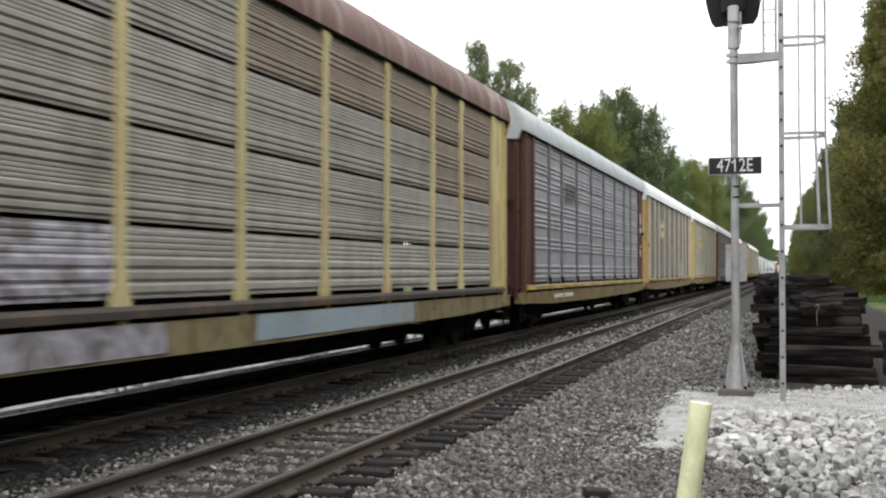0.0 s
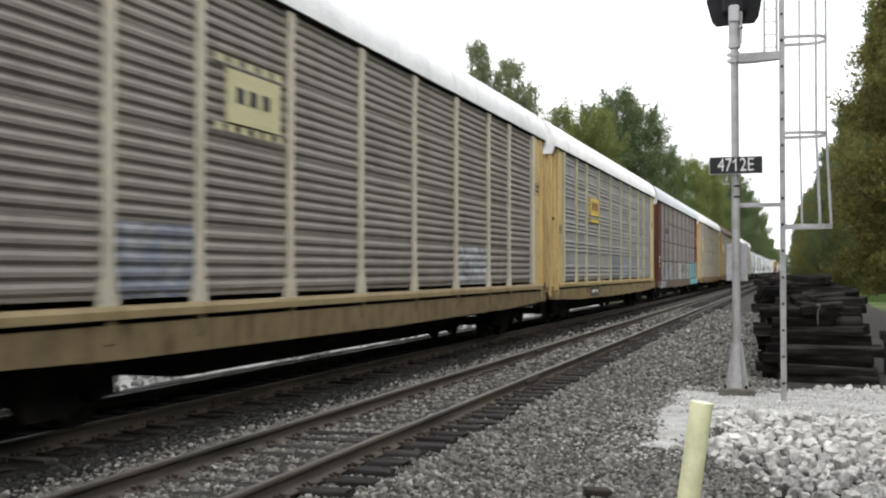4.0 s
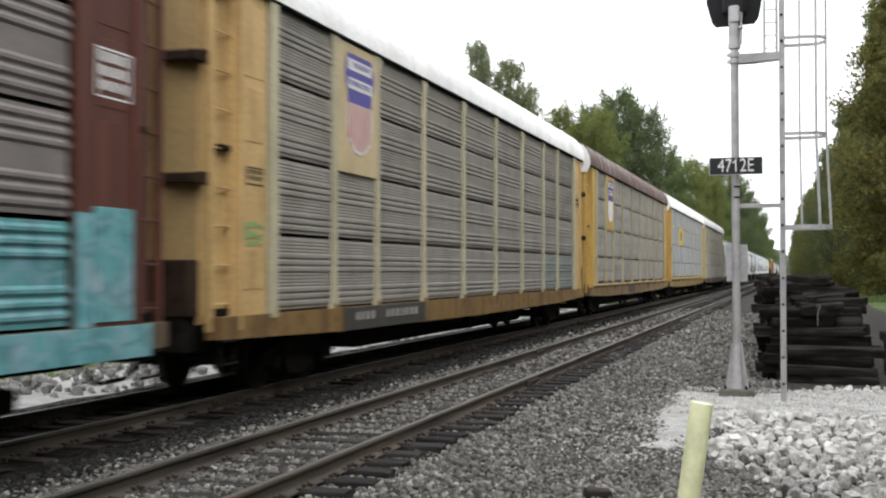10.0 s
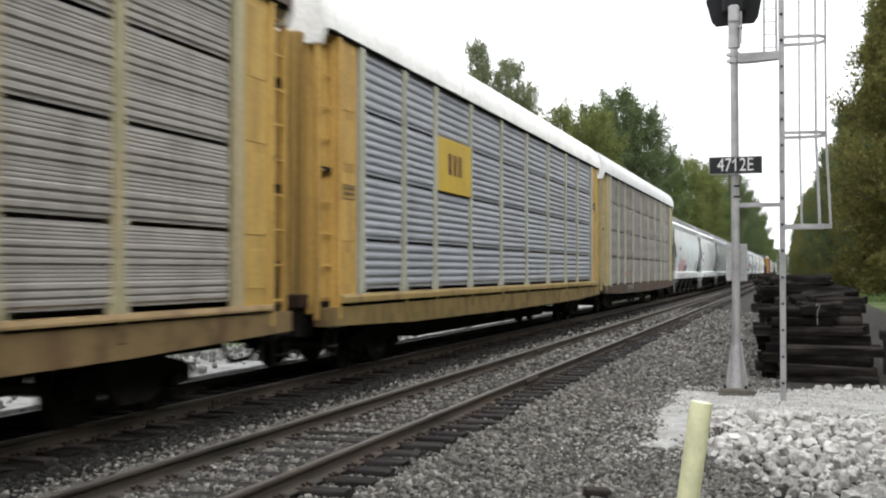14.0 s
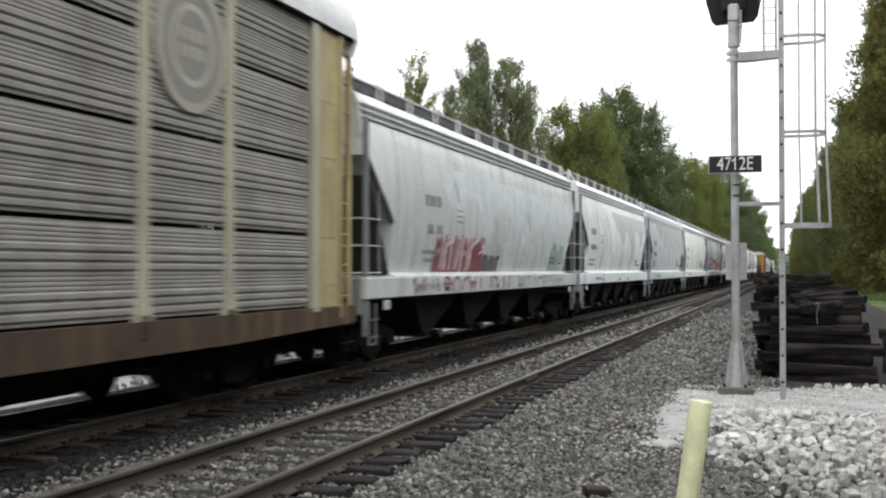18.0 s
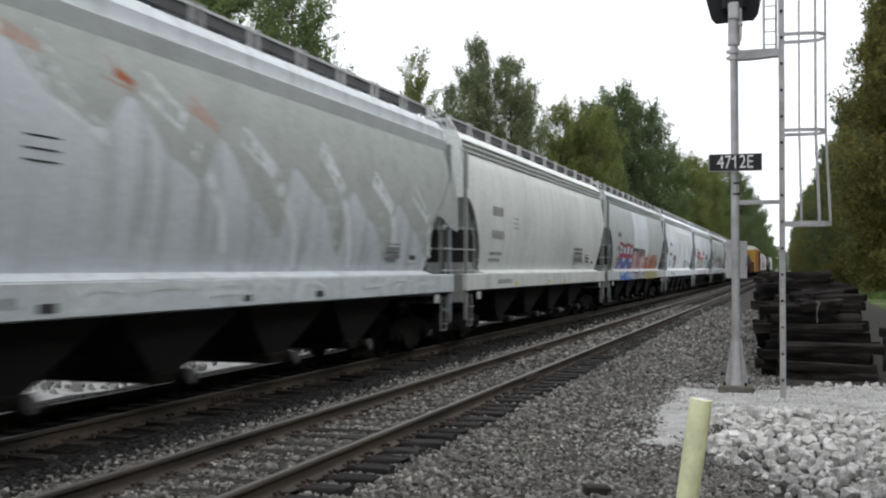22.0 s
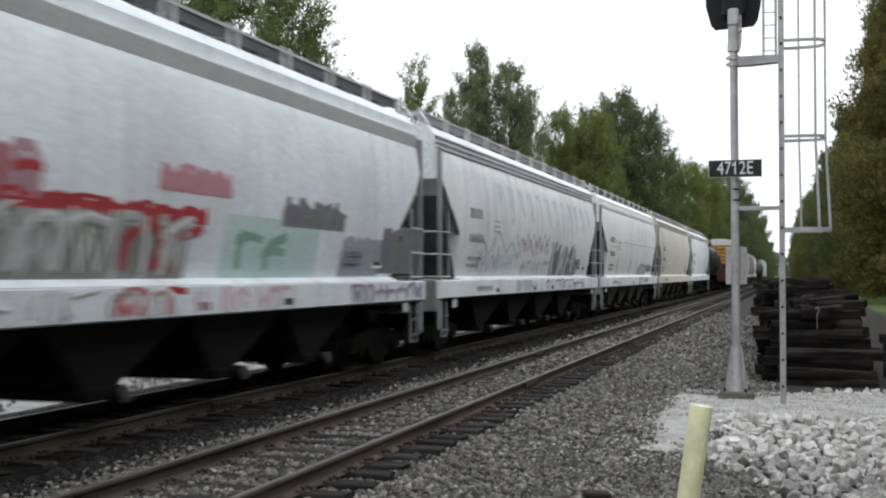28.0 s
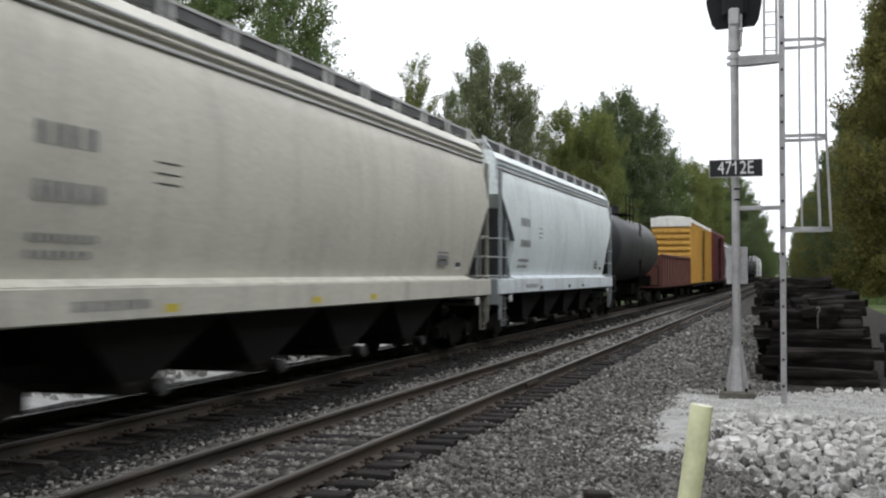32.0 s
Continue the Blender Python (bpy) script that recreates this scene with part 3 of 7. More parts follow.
def bottom_edge(u, L, curve):
    """The lower edge of the side sheet: along the sill, then up and round to the end."""
    d = min(u, L - u)
    if curve:
        line = ((0.0, 3.42), (0.7, 3.42), (1.0, 3.24), (1.3, 2.95), (1.6, 2.6), (1.8, 2.32), (1.94, 2.05), (2.03, 1.66))
    else:
        line = ((0.0, 3.83), (0.72, 3.83), (1.28, 3.27), (1.4, 3.2), (2.0, 2.72), (2.1, 1.66))
    for (a, za), (b, zb) in zip(line, line[1:]):
        if d <= b:
            return za + (zb - za) * (d - a) / (b - a)
    return 1.66


def hopper_body(L, curve):
    us = [0.62, 0.7, 0.72] + [0.8 + 0.1 * i for i in range(13)] + [2.02, 2.04, 2.08, 2.1, 2.12, 2.6, 3.5, L / 2]
    us = us + [L - u for u in reversed(us[:-1])]
    rings = []
    for u in us:
        zb = bottom_edge(u, L, curve)
        zs = [zb + (SIDE_TOP - zb) * i / 10 for i in range(11)]
        r = [(bulge(z), u, z) for z in zs] + [(bulge(SIDE_TOP) - 0.03, u, 4.5), (bulge(SIDE_TOP) - 0.03, u, 4.8), (1.18, u, 4.98), (0.6, u, 5.08), (0, u, 5.1)]
        r = r + [(-x, yy, z) for x, yy, z in reversed(r[:-1])]
        rings.append(r)
    return Shape().loft(rings, caps=True).mesh("body", True)


def on_side(car, name, u0, u1, z0, z1, material, label="", off=0.006, nu=1, nz=8):
    """A painted patch that lies on a hopper's curved side."""
    s = Shape()
    front = [[(bulge(z0 + (z1 - z0) * j / nz) + off, u0 + (u1 - u0) * i / nu, z0 + (z1 - z0) * j / nz) for j in range(nz + 1)] for i in range(nu + 1)]
    ring = [f + [(x - off * 1.5, y, z) for x, y, z in reversed(f)] for f in front]
    s.loft(ring, caps=True)
    return part(name, s, material, car, label)


STROKES = (((0.2, 0.0), (0.22, 0.5), (0.26, 1.0)), ((0.15, 0.0), (0.15, 0.65), (0.32, 0.95), (0.62, 0.97), (0.84, 0.65), (0.86, 0.0)), ((0.1, 1.0), (0.32, 0.0), (0.5, 0.7), (0.68, 0.0), (0.92, 1.0)),
           ((0.08, 0.45), (0.5, 0.56), (0.95, 0.5)), ((0.75, 0.0), (0.78, 0.5), (0.8, 1.0)), ((0.5, 0.05), (0.46, 0.5), (0.5, 0.95)), ((0.05, 0.85), (0.5, 0.98), (0.98, 0.88)), ((0.85, 1.0), (0.3, 0.75), (0.2, 0.4), (0.3, 0.0)))


def ribbon(s, pts, w0, w1, off, face=None, span=(0.0, 9.0)):
    """A band of paint along points (u, z) on a car's side, from width w0 to w1."""
    face = face or bulge
    fine = []
    for (a, za), (b, zb) in zip(pts, pts[1:]):
        fine += [(a + (b - a) * k / 3, za + (zb - za) * k / 3) for k in range(3)]
    fine.append(pts[-1])
    rings = []
    for i, (u, z) in enumerate(fine):
        (a, za), (b, zb) = fine[max(0, i - 1)], fine[min(len(fine) - 1, i + 1)]
        d = math.hypot(b - a, zb - za) or 1.0
        nu, nz = (za - zb) / d, (b - a) / d
        h = 0.5 * (w0 + (w1 - w0) * i / (len(fine) - 1))
        (p, zp), (q, zq) = (u + nu * h, z + nz * h), (u - nu * h, z - nz * h)
        zp, zq = (min(span[1], max(span[0], z)) for z in (zp, zq))
        rings.append([(face(zp) + off, p, zp), (face(zq) + off, q, zq), (face(zq) - 0.004, q, zq), (face(zp) - 0.004, p, zp)])
    return s.loft(rings, caps=True)


def strokes(car, name, lines, material, label, off=0.004, face=None, span=(0.0, 9.0)):
    """Several bands of paint of one colour, each a part: lines of (points, first width, last width)."""
    for i, (pts, w0, w1) in enumerate(lines):
        part(name, ribbon(Shape(), pts, w0, w1, off + 0.0003 * (i % 5), face, span), material, car, label)


def graffiti(car, name, u0, u1, z0, z1, colors, seed, letters, label, slant=0.12, face=None):
    """Spray-painted letters: a ragged cloud of the first colour, then a few curved strokes for each letter, the later colours thinner and prouder."""
    rnd = random.Random(seed)
    w, h = (u1 - u0) / letters, z1 - z0
    flat = face or bulge
    if not face and letters > 2:
        rings, n = [], letters * 4
        for i in range(n + 1):
            u = u0 + (u1 - u0) * i / n
            top = z0 + h * (0.82 + 0.14 * math.sin(i * 1.57) + rnd.uniform(-0.08, 0.06)) * (1 if 0 < i < n else 0.7)
            f = [(flat(z0 + (top - z0) * j / 5) + 0.0032, u, z0 + (top - z0) * j / 5) for j in range(6)]
            rings.append(f + [(x - 0.005, y, z) for x, y, z in reversed(f)])
        part(name, Shape().loft(rings, caps=True), colors[0], car, "cloud of sprayed paint under the letters")
    cells = []
    for i in range(letters):
        lean = rnd.uniform(-slant, slant) * 2 + 0.1
        for q in rnd.sample(STROKES, 2):
            top, low = rnd.uniform(0.85, 1.0), rnd.uniform(0.0, 0.12)
            cells.append([(min(u1, max(u0, u0 + (i + x * 1.05) * w + lean * h * y + rnd.uniform(-0.05, 0.05) * w)), z0 + h * (low + (top - low) * y)) for x, y in q])
    for k, material in enumerate(colors):
        wide = (0.34, 0.24, 0.09)[min(k, 2)] * min(w, 0.75 * h)
        lines = [([(u + 0.04 * k, z + 0.02 * k) for u, z in pts], wide, wide * rnd.uniform(0.6, 1.0)) for i, pts in enumerate(cells) if k == 0 or (i + k) % 3]
        strokes(car, name, lines, material, label, 0.005 + 0.004 * k, face, (z0 - 0.02, z1 + 0.02))


def scribble(car, u0, u1, z0, z1, material, seed, turns, w=0.03):
    """One thin wandering line of a marker."""
    rnd = random.Random(seed)
    pts = [(u0 + (u1 - u0) * (i / turns) + rnd.uniform(-0.15, 0.15), z0 + (z1 - z0) * (0.5 + 0.5 * (-1) ** i * rnd.uniform(0.3, 1.0))) for i in range(turns + 1)]
    strokes(car, "graffiti", [(pts, w, w * 0.7)], material, "thin scrawled line", 0.007)


def drips(car, u0, u1, top, low, high, n, material, seed, wide=1.0):
    """Grey primer brushed over along the eave and run down in tongues, each ending at a height of its own."""
    rnd = random.Random(seed)
    w = (u1 - u0) / n
    for i in range(n):
        a, b = u0 + i * w, u0 + (i + 1) * w
        zl = rnd.uniform(low, high)
        k = 8
        f = []
        lean = rnd.uniform(0.0, 0.45)
        for j in range(k + 1):
            z = top + (zl - top) * j / k
            t = j / k
            half = wide * w * (0.56 - 0.3 * t ** 0.7) * (0.35 if j == k else 0.8 if j == k - 1 else 1)
            c = (a + b) / 2 + lean * t + 0.05 * math.sin(5 * t + i)
            f.append((c - half, c + half, z))
        o = 0.003 + 0.0004 * (i % 3)
        ring = [(bulge(z) + o, p, z) for p, _, z in f] + [(bulge(z) + o, q, z) for _, q, z in reversed(f)]
        part("paint_run", Shape().loft([ring, [(x - 0.005, y, z) for x, y, z in ring]], caps=True), material, car, "grey run of primer")


def hopper(spec, L):
    car = empty("hopper_car")
    tagged(car, spec["label"], "railway car", "covered hopper cars of the train")
    nm = spec["name"]
    m = paint(nm + "_paint", tuple(min(0.9, c * 1.14) for c in spec["color"]), spec.get("streak"), spec.get("streaks", 0.0), rough=0.45, scale=0.35)
    ms = paint(nm + "_sill", spec.get("sill", shade(spec["color"], 1.05)), (0.25, 0.2, 0.17), 0.35)
    mt = paint(nm + "_roof", spec.get("roof", (0.62, 0.62, 0.62)), (0.3, 0.3, 0.3), 0.3)
    # end parts and slope sheets: body colour darkened for the shade in the recess
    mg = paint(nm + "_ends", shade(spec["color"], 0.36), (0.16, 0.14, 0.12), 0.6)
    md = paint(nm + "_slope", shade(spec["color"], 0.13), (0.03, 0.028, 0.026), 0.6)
    curve = spec.get("curve", False)
    link("body", shared(("hopper", round(L, 1), curve), lambda: hopper_body(L, curve)), m, car)
    for sx in (1, -1):
        part("side_sill", Shape().box(min(sx * 1.3, sx * (HALF + 0.03)), max(sx * 1.3, sx * (HALF + 0.03)), 0.5, L - 0.5, 1.27, 1.66, 0.02), ms, car, "white-painted side sill")
    lip = Shape().loft([[(bulge(1.75) - 0.02, u, 1.75), (HALF + 0.02, u, 1.665), (HALF + 0.02, u, 1.64), (bulge(1.75) - 0.06, u, 1.64)] for u in (2.1, L - 2.1)], caps=True)
    part("sill_lip", lip, ms, car, "sloping lip above the sill")
    if spec.get("stripes", True):
        for i, z in enumerate((4.5, 4.62, 4.73)):
            part("eave_rib", Shape().box(-bulge(4.46) - 0.02, bulge(4.46) + 0.03, 0.64, L - 0.64, z, z + 0.05, 0.012), ms if i % 2 else mt, car)
    else:
        part("eave_rib", Shape().box(-bulge(4.46) - 0.02, bulge(4.46) + 0.03, 0.64, L - 0.64, 4.42 if "eave" in spec else 4.3, 4.6, 0.03), paint(nm + "_eave", spec.get("eave", (0.42, 0.44, 0.44)), (0.3, 0.3, 0.29), 0.4), car, "grey eave band")
    # running boards along the roof, on brackets
    for sx in (1, -1):
        board = Shape().box(min(sx * 0.98, sx * 1.0), max(sx * 0.98, sx * 1.0), 0.7, L - 0.7, 5.12, 5.28, 0.004)
        board.box(min(sx * 0.5, sx * 1.0), max(sx * 0.5, sx * 1.0), 0.7, L - 0.7, 5.28, 5.31)
        board = part("running_board", board, mat(nm + "_board", [shade(spec["board"], 0.8), spec["board"]], 0.8, scale=2, fine=30) if "board" in spec else M_GRATE, car, "dark steel grating along the roof")
        part("board_edge", Shape().box(min(sx * 1.0, sx * 1.025), max(sx * 1.0, sx * 1.025), 0.7, L - 0.7, 5.285, 5.325), M_BRACKET, board, "pale steel edge")
    bracket = shared("board_bracket", lambda: Shape().box(1.0, 1.05, -0.16, -0.115, 4.98, 5.36).box(1.0, 1.05, 0.115, 0.16, 4.98, 5.36).box(0.5, 0.97, -0.14, 0.14, 5.2, 5.27).mesh("board_bracket"))
    k = round(L / 1.9)
    for i in range(k + 1):
        link("board_bracket", bracket, M_BRACKET, car, pose(0, 0.75 + (L - 1.5) * i / k, 0))
    hatch = Shape().box(-0.35, 0.35, 2.0, L - 2.0, 5.08, 5.24, 0.04)
    part("roof_hatch", hatch, mt, car)
    # ends: posts, ladders, platforms, and the sloping sheets behind them
    for e, f in ((0.0, 1), (L, -1)):
        y = lambda u: e + f * u
        box = lambda s, x0, x1, u0, u1, z0, z1, c=0.008: s.box(x0, x1, min(y(u0), y(u1)), max(y(u0), y(u1)), z0, z1, c)
        for sx in (1, -1):
            a, b = sorted((sx * (HALF - 0.08), sx * HALF))
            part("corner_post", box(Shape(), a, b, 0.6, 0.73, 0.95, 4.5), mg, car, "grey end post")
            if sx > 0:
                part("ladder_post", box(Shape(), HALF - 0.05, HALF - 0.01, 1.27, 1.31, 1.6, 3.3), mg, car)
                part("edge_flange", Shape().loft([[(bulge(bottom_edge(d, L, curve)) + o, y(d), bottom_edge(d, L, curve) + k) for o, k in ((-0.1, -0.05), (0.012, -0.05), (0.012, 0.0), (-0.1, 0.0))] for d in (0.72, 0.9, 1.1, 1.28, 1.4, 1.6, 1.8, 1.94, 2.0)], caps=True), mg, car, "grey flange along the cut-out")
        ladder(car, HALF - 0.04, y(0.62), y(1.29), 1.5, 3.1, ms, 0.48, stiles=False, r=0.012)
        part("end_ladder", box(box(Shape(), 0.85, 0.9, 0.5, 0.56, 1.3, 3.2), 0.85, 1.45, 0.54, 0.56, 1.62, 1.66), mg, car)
        for zz in (1.74, 2.22, 2.7):
            part("end_grab", Shape().tube((0.86, y(0.5), zz), (1.48, y(0.5), zz), 0.014, n=6), ms, car)
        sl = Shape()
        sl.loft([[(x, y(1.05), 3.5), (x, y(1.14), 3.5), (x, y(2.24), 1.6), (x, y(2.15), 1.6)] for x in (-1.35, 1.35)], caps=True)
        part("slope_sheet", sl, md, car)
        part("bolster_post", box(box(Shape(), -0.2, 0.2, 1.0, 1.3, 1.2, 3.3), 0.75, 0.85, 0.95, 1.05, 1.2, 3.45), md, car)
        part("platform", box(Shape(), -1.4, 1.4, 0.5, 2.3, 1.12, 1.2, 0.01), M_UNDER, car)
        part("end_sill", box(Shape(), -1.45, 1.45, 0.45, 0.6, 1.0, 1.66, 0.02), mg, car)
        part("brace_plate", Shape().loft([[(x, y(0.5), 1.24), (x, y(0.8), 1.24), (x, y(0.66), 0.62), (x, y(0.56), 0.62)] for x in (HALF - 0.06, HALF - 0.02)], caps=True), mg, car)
        ladder(car, HALF - 0.05, y(0.85), y(1.2), 0.45, 1.2, mg, 0.3, name="stirrup_step", r=0.012)
        part("roof_grab", Shape().tube((HALF - 0.1, y(0.56), 4.2), (HALF - 0.12, y(0.54), 4.7), 0.02, n=6).tube((HALF - 0.12, y(0.54), 4.7), (1.2, y(0.55), 5.08), 0.02, n=6).tube((1.2, y(0.55), 5.08), (1.0, y(0.62), 5.32), 0.02, n=6), ms, car, "bent grab rail up to the roof")
        part("end_light_plate", box(Shape(), HALF - 0.02, HALF + 0.012, 1.5, 1.8, 1.06, 1.24, 0.004), M_BRACKET, car, "small pale plate under the sill")
        coupler(car, y(0.02), f)
    part("centre_sill", Shape().box(-0.3, 0.3, 0.6, L - 0.6, 0.75, 1.15, 0.02), M_UNDER, car)
    n = spec.get("bays", 4)
    # bay paint near black, carrying the shade beneath the car
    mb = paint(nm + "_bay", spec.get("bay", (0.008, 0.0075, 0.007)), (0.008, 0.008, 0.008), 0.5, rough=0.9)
    span = (L - 7.4) / n
    for i in range(n):
        c = 3.7 + span * (i + 0.5)
        w = span * 0.47
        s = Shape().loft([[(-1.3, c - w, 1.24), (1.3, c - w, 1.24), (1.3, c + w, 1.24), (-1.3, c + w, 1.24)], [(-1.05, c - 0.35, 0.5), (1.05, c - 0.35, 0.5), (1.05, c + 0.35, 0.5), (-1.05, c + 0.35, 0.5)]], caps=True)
        bay = part("hopper_bay", s, mb, car, "outlet bay, darkened for the shade under the car")
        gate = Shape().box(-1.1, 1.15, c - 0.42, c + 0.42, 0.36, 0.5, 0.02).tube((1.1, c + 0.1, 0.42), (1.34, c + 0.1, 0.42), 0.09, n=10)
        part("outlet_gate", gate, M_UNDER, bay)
        part("outlet_cap", Shape().tube((1.3, c + 0.1, 0.42), (1.36, c + 0.1, 0.42), 0.1, n=12), M_HOLE, bay, "scuffed outlet cap")
    trucks(car, (2.0, L - 2.0))
    if "far back" in spec["label"]:
        return car
    u = spec.get("mark", 3.0) - 0.4
    for (z0, z1, r, c, w) in ((3.03, 3.36, 1, 4, 1.1), (2.47, 2.8, 1, 6, 1.25), (2.1, 2.22, 1, 9, 1.2), (1.93, 2.05, 1, 7, 1.1)):
        bars(car, bulge((z0 + z1) / 2) + 0.004, u, u + w, z0, z1, r, c, M_INKG, seed=int(u * 10 + z0 * 7))
    bars(car, bulge(2.2) + 0.006, L - 4.6, L - 3.85, 1.95, 2.7, 6, 1, M_INKG, fill=0.95, seed=7)
    for zz in (2.85, 2.97, 3.1):
        part("data_rule", Shape().box(bulge(zz), bulge(zz) + 0.004, u + 2.2, u + 2.75, zz, zz + 0.02), M_INK, car)
    part("panel_frame", Shape().box(bulge(2.0), bulge(2.0) + 0.005, L - 3.25, L - 2.75, 1.9, 2.45), M_WHITE, car, "white frame of a data plate")
    part("data_panel", Shape().box(bulge(2.0) + 0.002, bulge(2.0) + 0.008, L - 3.2, L - 2.8, 1.95, 2.4), M_INK, car)
    for uu in (5.2, 9.5, 12.0):
        part("sill_decal", Shape().box(HALF + 0.028, HALF + 0.034, uu, uu + 0.3, 1.34, 1.44), M_YELLOW if spec.get("curve") else M_INK, car)
    bars(car, HALF + 0.031, 3.4, 4.9, 1.36, 1.52, 1, 7, M_INKG, seed=11)
    for uu in spec.get("ticks", ()):
        for k in (0.0, 0.2):
            part("tick_mark", Shape().loft([[(bulge(z) + 0.003, uu + k + 0.25 * (z - 1.8) + d, z) for z in (1.82, 2.02, 2.22, 2.42)] + [(bulge(z) - 0.003, uu + k + 0.25 * (z - 1.8) + d, z) for z in (2.42, 2.22, 2.02, 1.82)] for d in (0, 0.035)], caps=True), M_INKG, car, "short slanting paint line")
    for what in spec.get("signs", ()):
        what(car)
    return car


def tank_car(spec, L):
    car = empty("tank_car")
    tagged(car, spec["label"], "railway car", "tank cars of the train")
    m = paint(spec["name"] + "_tank", spec["color"], (0.12, 0.11, 0.1), 0.35, rough=0.45, scale=0.5)
    n, r, cz = 32, 1.58, 3.05
    ring = lambda u, k: [(k * r * math.cos(2 * math.pi * i / n), u, cz + k * r * math.sin(2 * math.pi * i / n)) for i in range(n)]
    s = Shape().loft([ring(1.3, 0.35), ring(1.36, 0.6), ring(1.5, 0.82), ring(1.75, 0.95), ring(2.05, 1.0), ring(L / 2, 1.0), ring(L - 2.05, 1.0), ring(L - 1.75, 0.95), ring(L - 1.5, 0.82), ring(L - 1.36, 0.6), ring(L - 1.3, 0.35)], caps=True)
    part("tank", s, m, car, smooth=True)
    for u in (L * 0.3, L * 0.5, L * 0.7):
        part("band", Shape().loft([ring(u - 0.03, 1.008), ring(u + 0.03, 1.008)], caps=False), M_UNDER, car)
    dome = Shape().tube((0, L / 2, cz + r - 0.1), (0, L / 2, cz + r + 0.45), 0.42, n=20).tube((0, L / 2, cz + r + 0.45), (0, L / 2, cz + r + 0.5), 0.47, n=20)
    part("manway", dome, m, car)
    rail = Shape()
    for x in (-0.95, 0.95):
        for u in (L / 2 - 1.3, L / 2, L / 2 + 1.3):
            rail.tube((x, u, cz + 1.2), (x, u, cz + r + 0.95), 0.025, n=6)
        for z in (cz + r + 0.5, cz + r + 0.95):
            rail.tube((x, L / 2 - 1.3, z), (x, L / 2 + 1.3, z), 0.025, n=6)
    rail.box(-1.0, 1.0, L / 2 - 1.3, L / 2 + 1.3, cz + r + 0.02, cz + r + 0.06)
    part("railing", rail, M_UNDER, car)
    ladder(car, HALF - 0.04, L / 2 - 0.25, L / 2 + 0.25, 1.0, 4.2, M_UNDER, 0.4)
    part("stub_sill", Shape().box(-0.4, 0.4, 0.6, 4.2, 0.7, 1.25, 0.03).box(-0.4, 0.4, L - 4.2, L - 0.6, 0.7, 1.25, 0.03), M_UNDER, car)
    for u in (2.3, L - 2.3):
        part("saddle", Shape().box(-1.2, 1.2, u - 0.3, u + 0.3, 1.1, 1.7, 0.05), M_UNDER, car)
    part("walkway", Shape().box(-HALF, HALF, 0.5, 1.2, 1.1, 1.16, 0.01).box(-HALF, HALF, L - 1.2, L - 0.5, 1.1, 1.16, 0.01), M_UNDER, car)
    for u in (0.55, L - 0.55):
        rl = Shape()
        for x in (-1.4, 1.4):
            rl.tube((x, u, 1.1), (x, u, 2.2), 0.025, n=6)
        rl.tube((-1.4, u, 2.2), (1.4, u, 2.2), 0.025, n=6)
        part("end_railing", rl, M_UNDER, car)
    trucks(car, (2.2, L - 2.2))
    for e, f in ((0.0, 1), (L, -1)):
        coupler(car, e + f * 0.02, f)
    return car


def gondola(spec, L):
    car = empty("gondola_car")
    tagged(car, spec["label"], "railway car")
    m = paint("gondola", spec["color"], (0.05, 0.03, 0.025), 0.5)
    for sx in (1, -1):
        a, b = sorted((sx * (HALF - 0.1), sx * (HALF - 0.04)))
        s = Shape().box(a, b, 0.6, L - 0.6, 1.0, 2.85, 0.01)
        part("side_wall", s, m, car)
        for i in range(14):
            u = 0.7 + (L - 1.4) * i / 13
            p, q = sorted((sx * (HALF - 0.06), sx * (HALF + 0.03)))
            part("stake", Shape().box(p, q, u - 0.06, u + 0.06, 1.0, 2.8, 0.015), m, car)
        p, q = sorted((sx * (HALF - 0.14), sx * (HALF + 0.04)))
        part("top_chord", Shape().box(p, q, 0.6, L - 0.6, 2.78, 2.92, 0.02), m, car)
    for u in (0.6, L - 0.7):
        part("end_wall", Shape().box(-HALF + 0.1, HALF - 0.1, u, u + 0.1, 1.0, 2.85, 0.01), m, car)
    part("floor_pan", Shape().box(-HALF + 0.1, HALF - 0.1, 0.65, L - 0.65, 0.95, 1.05, 0.01).box(-0.3, 0.3, 0.6, L - 0.6, 0.7, 0.95, 0.02), M_UNDER, car)
    trucks(car, (2.4, L - 2.4))
    for e, f in ((0.0, 1), (L, -1)):
        coupler(car, e + f * 0.02, f)
    return car


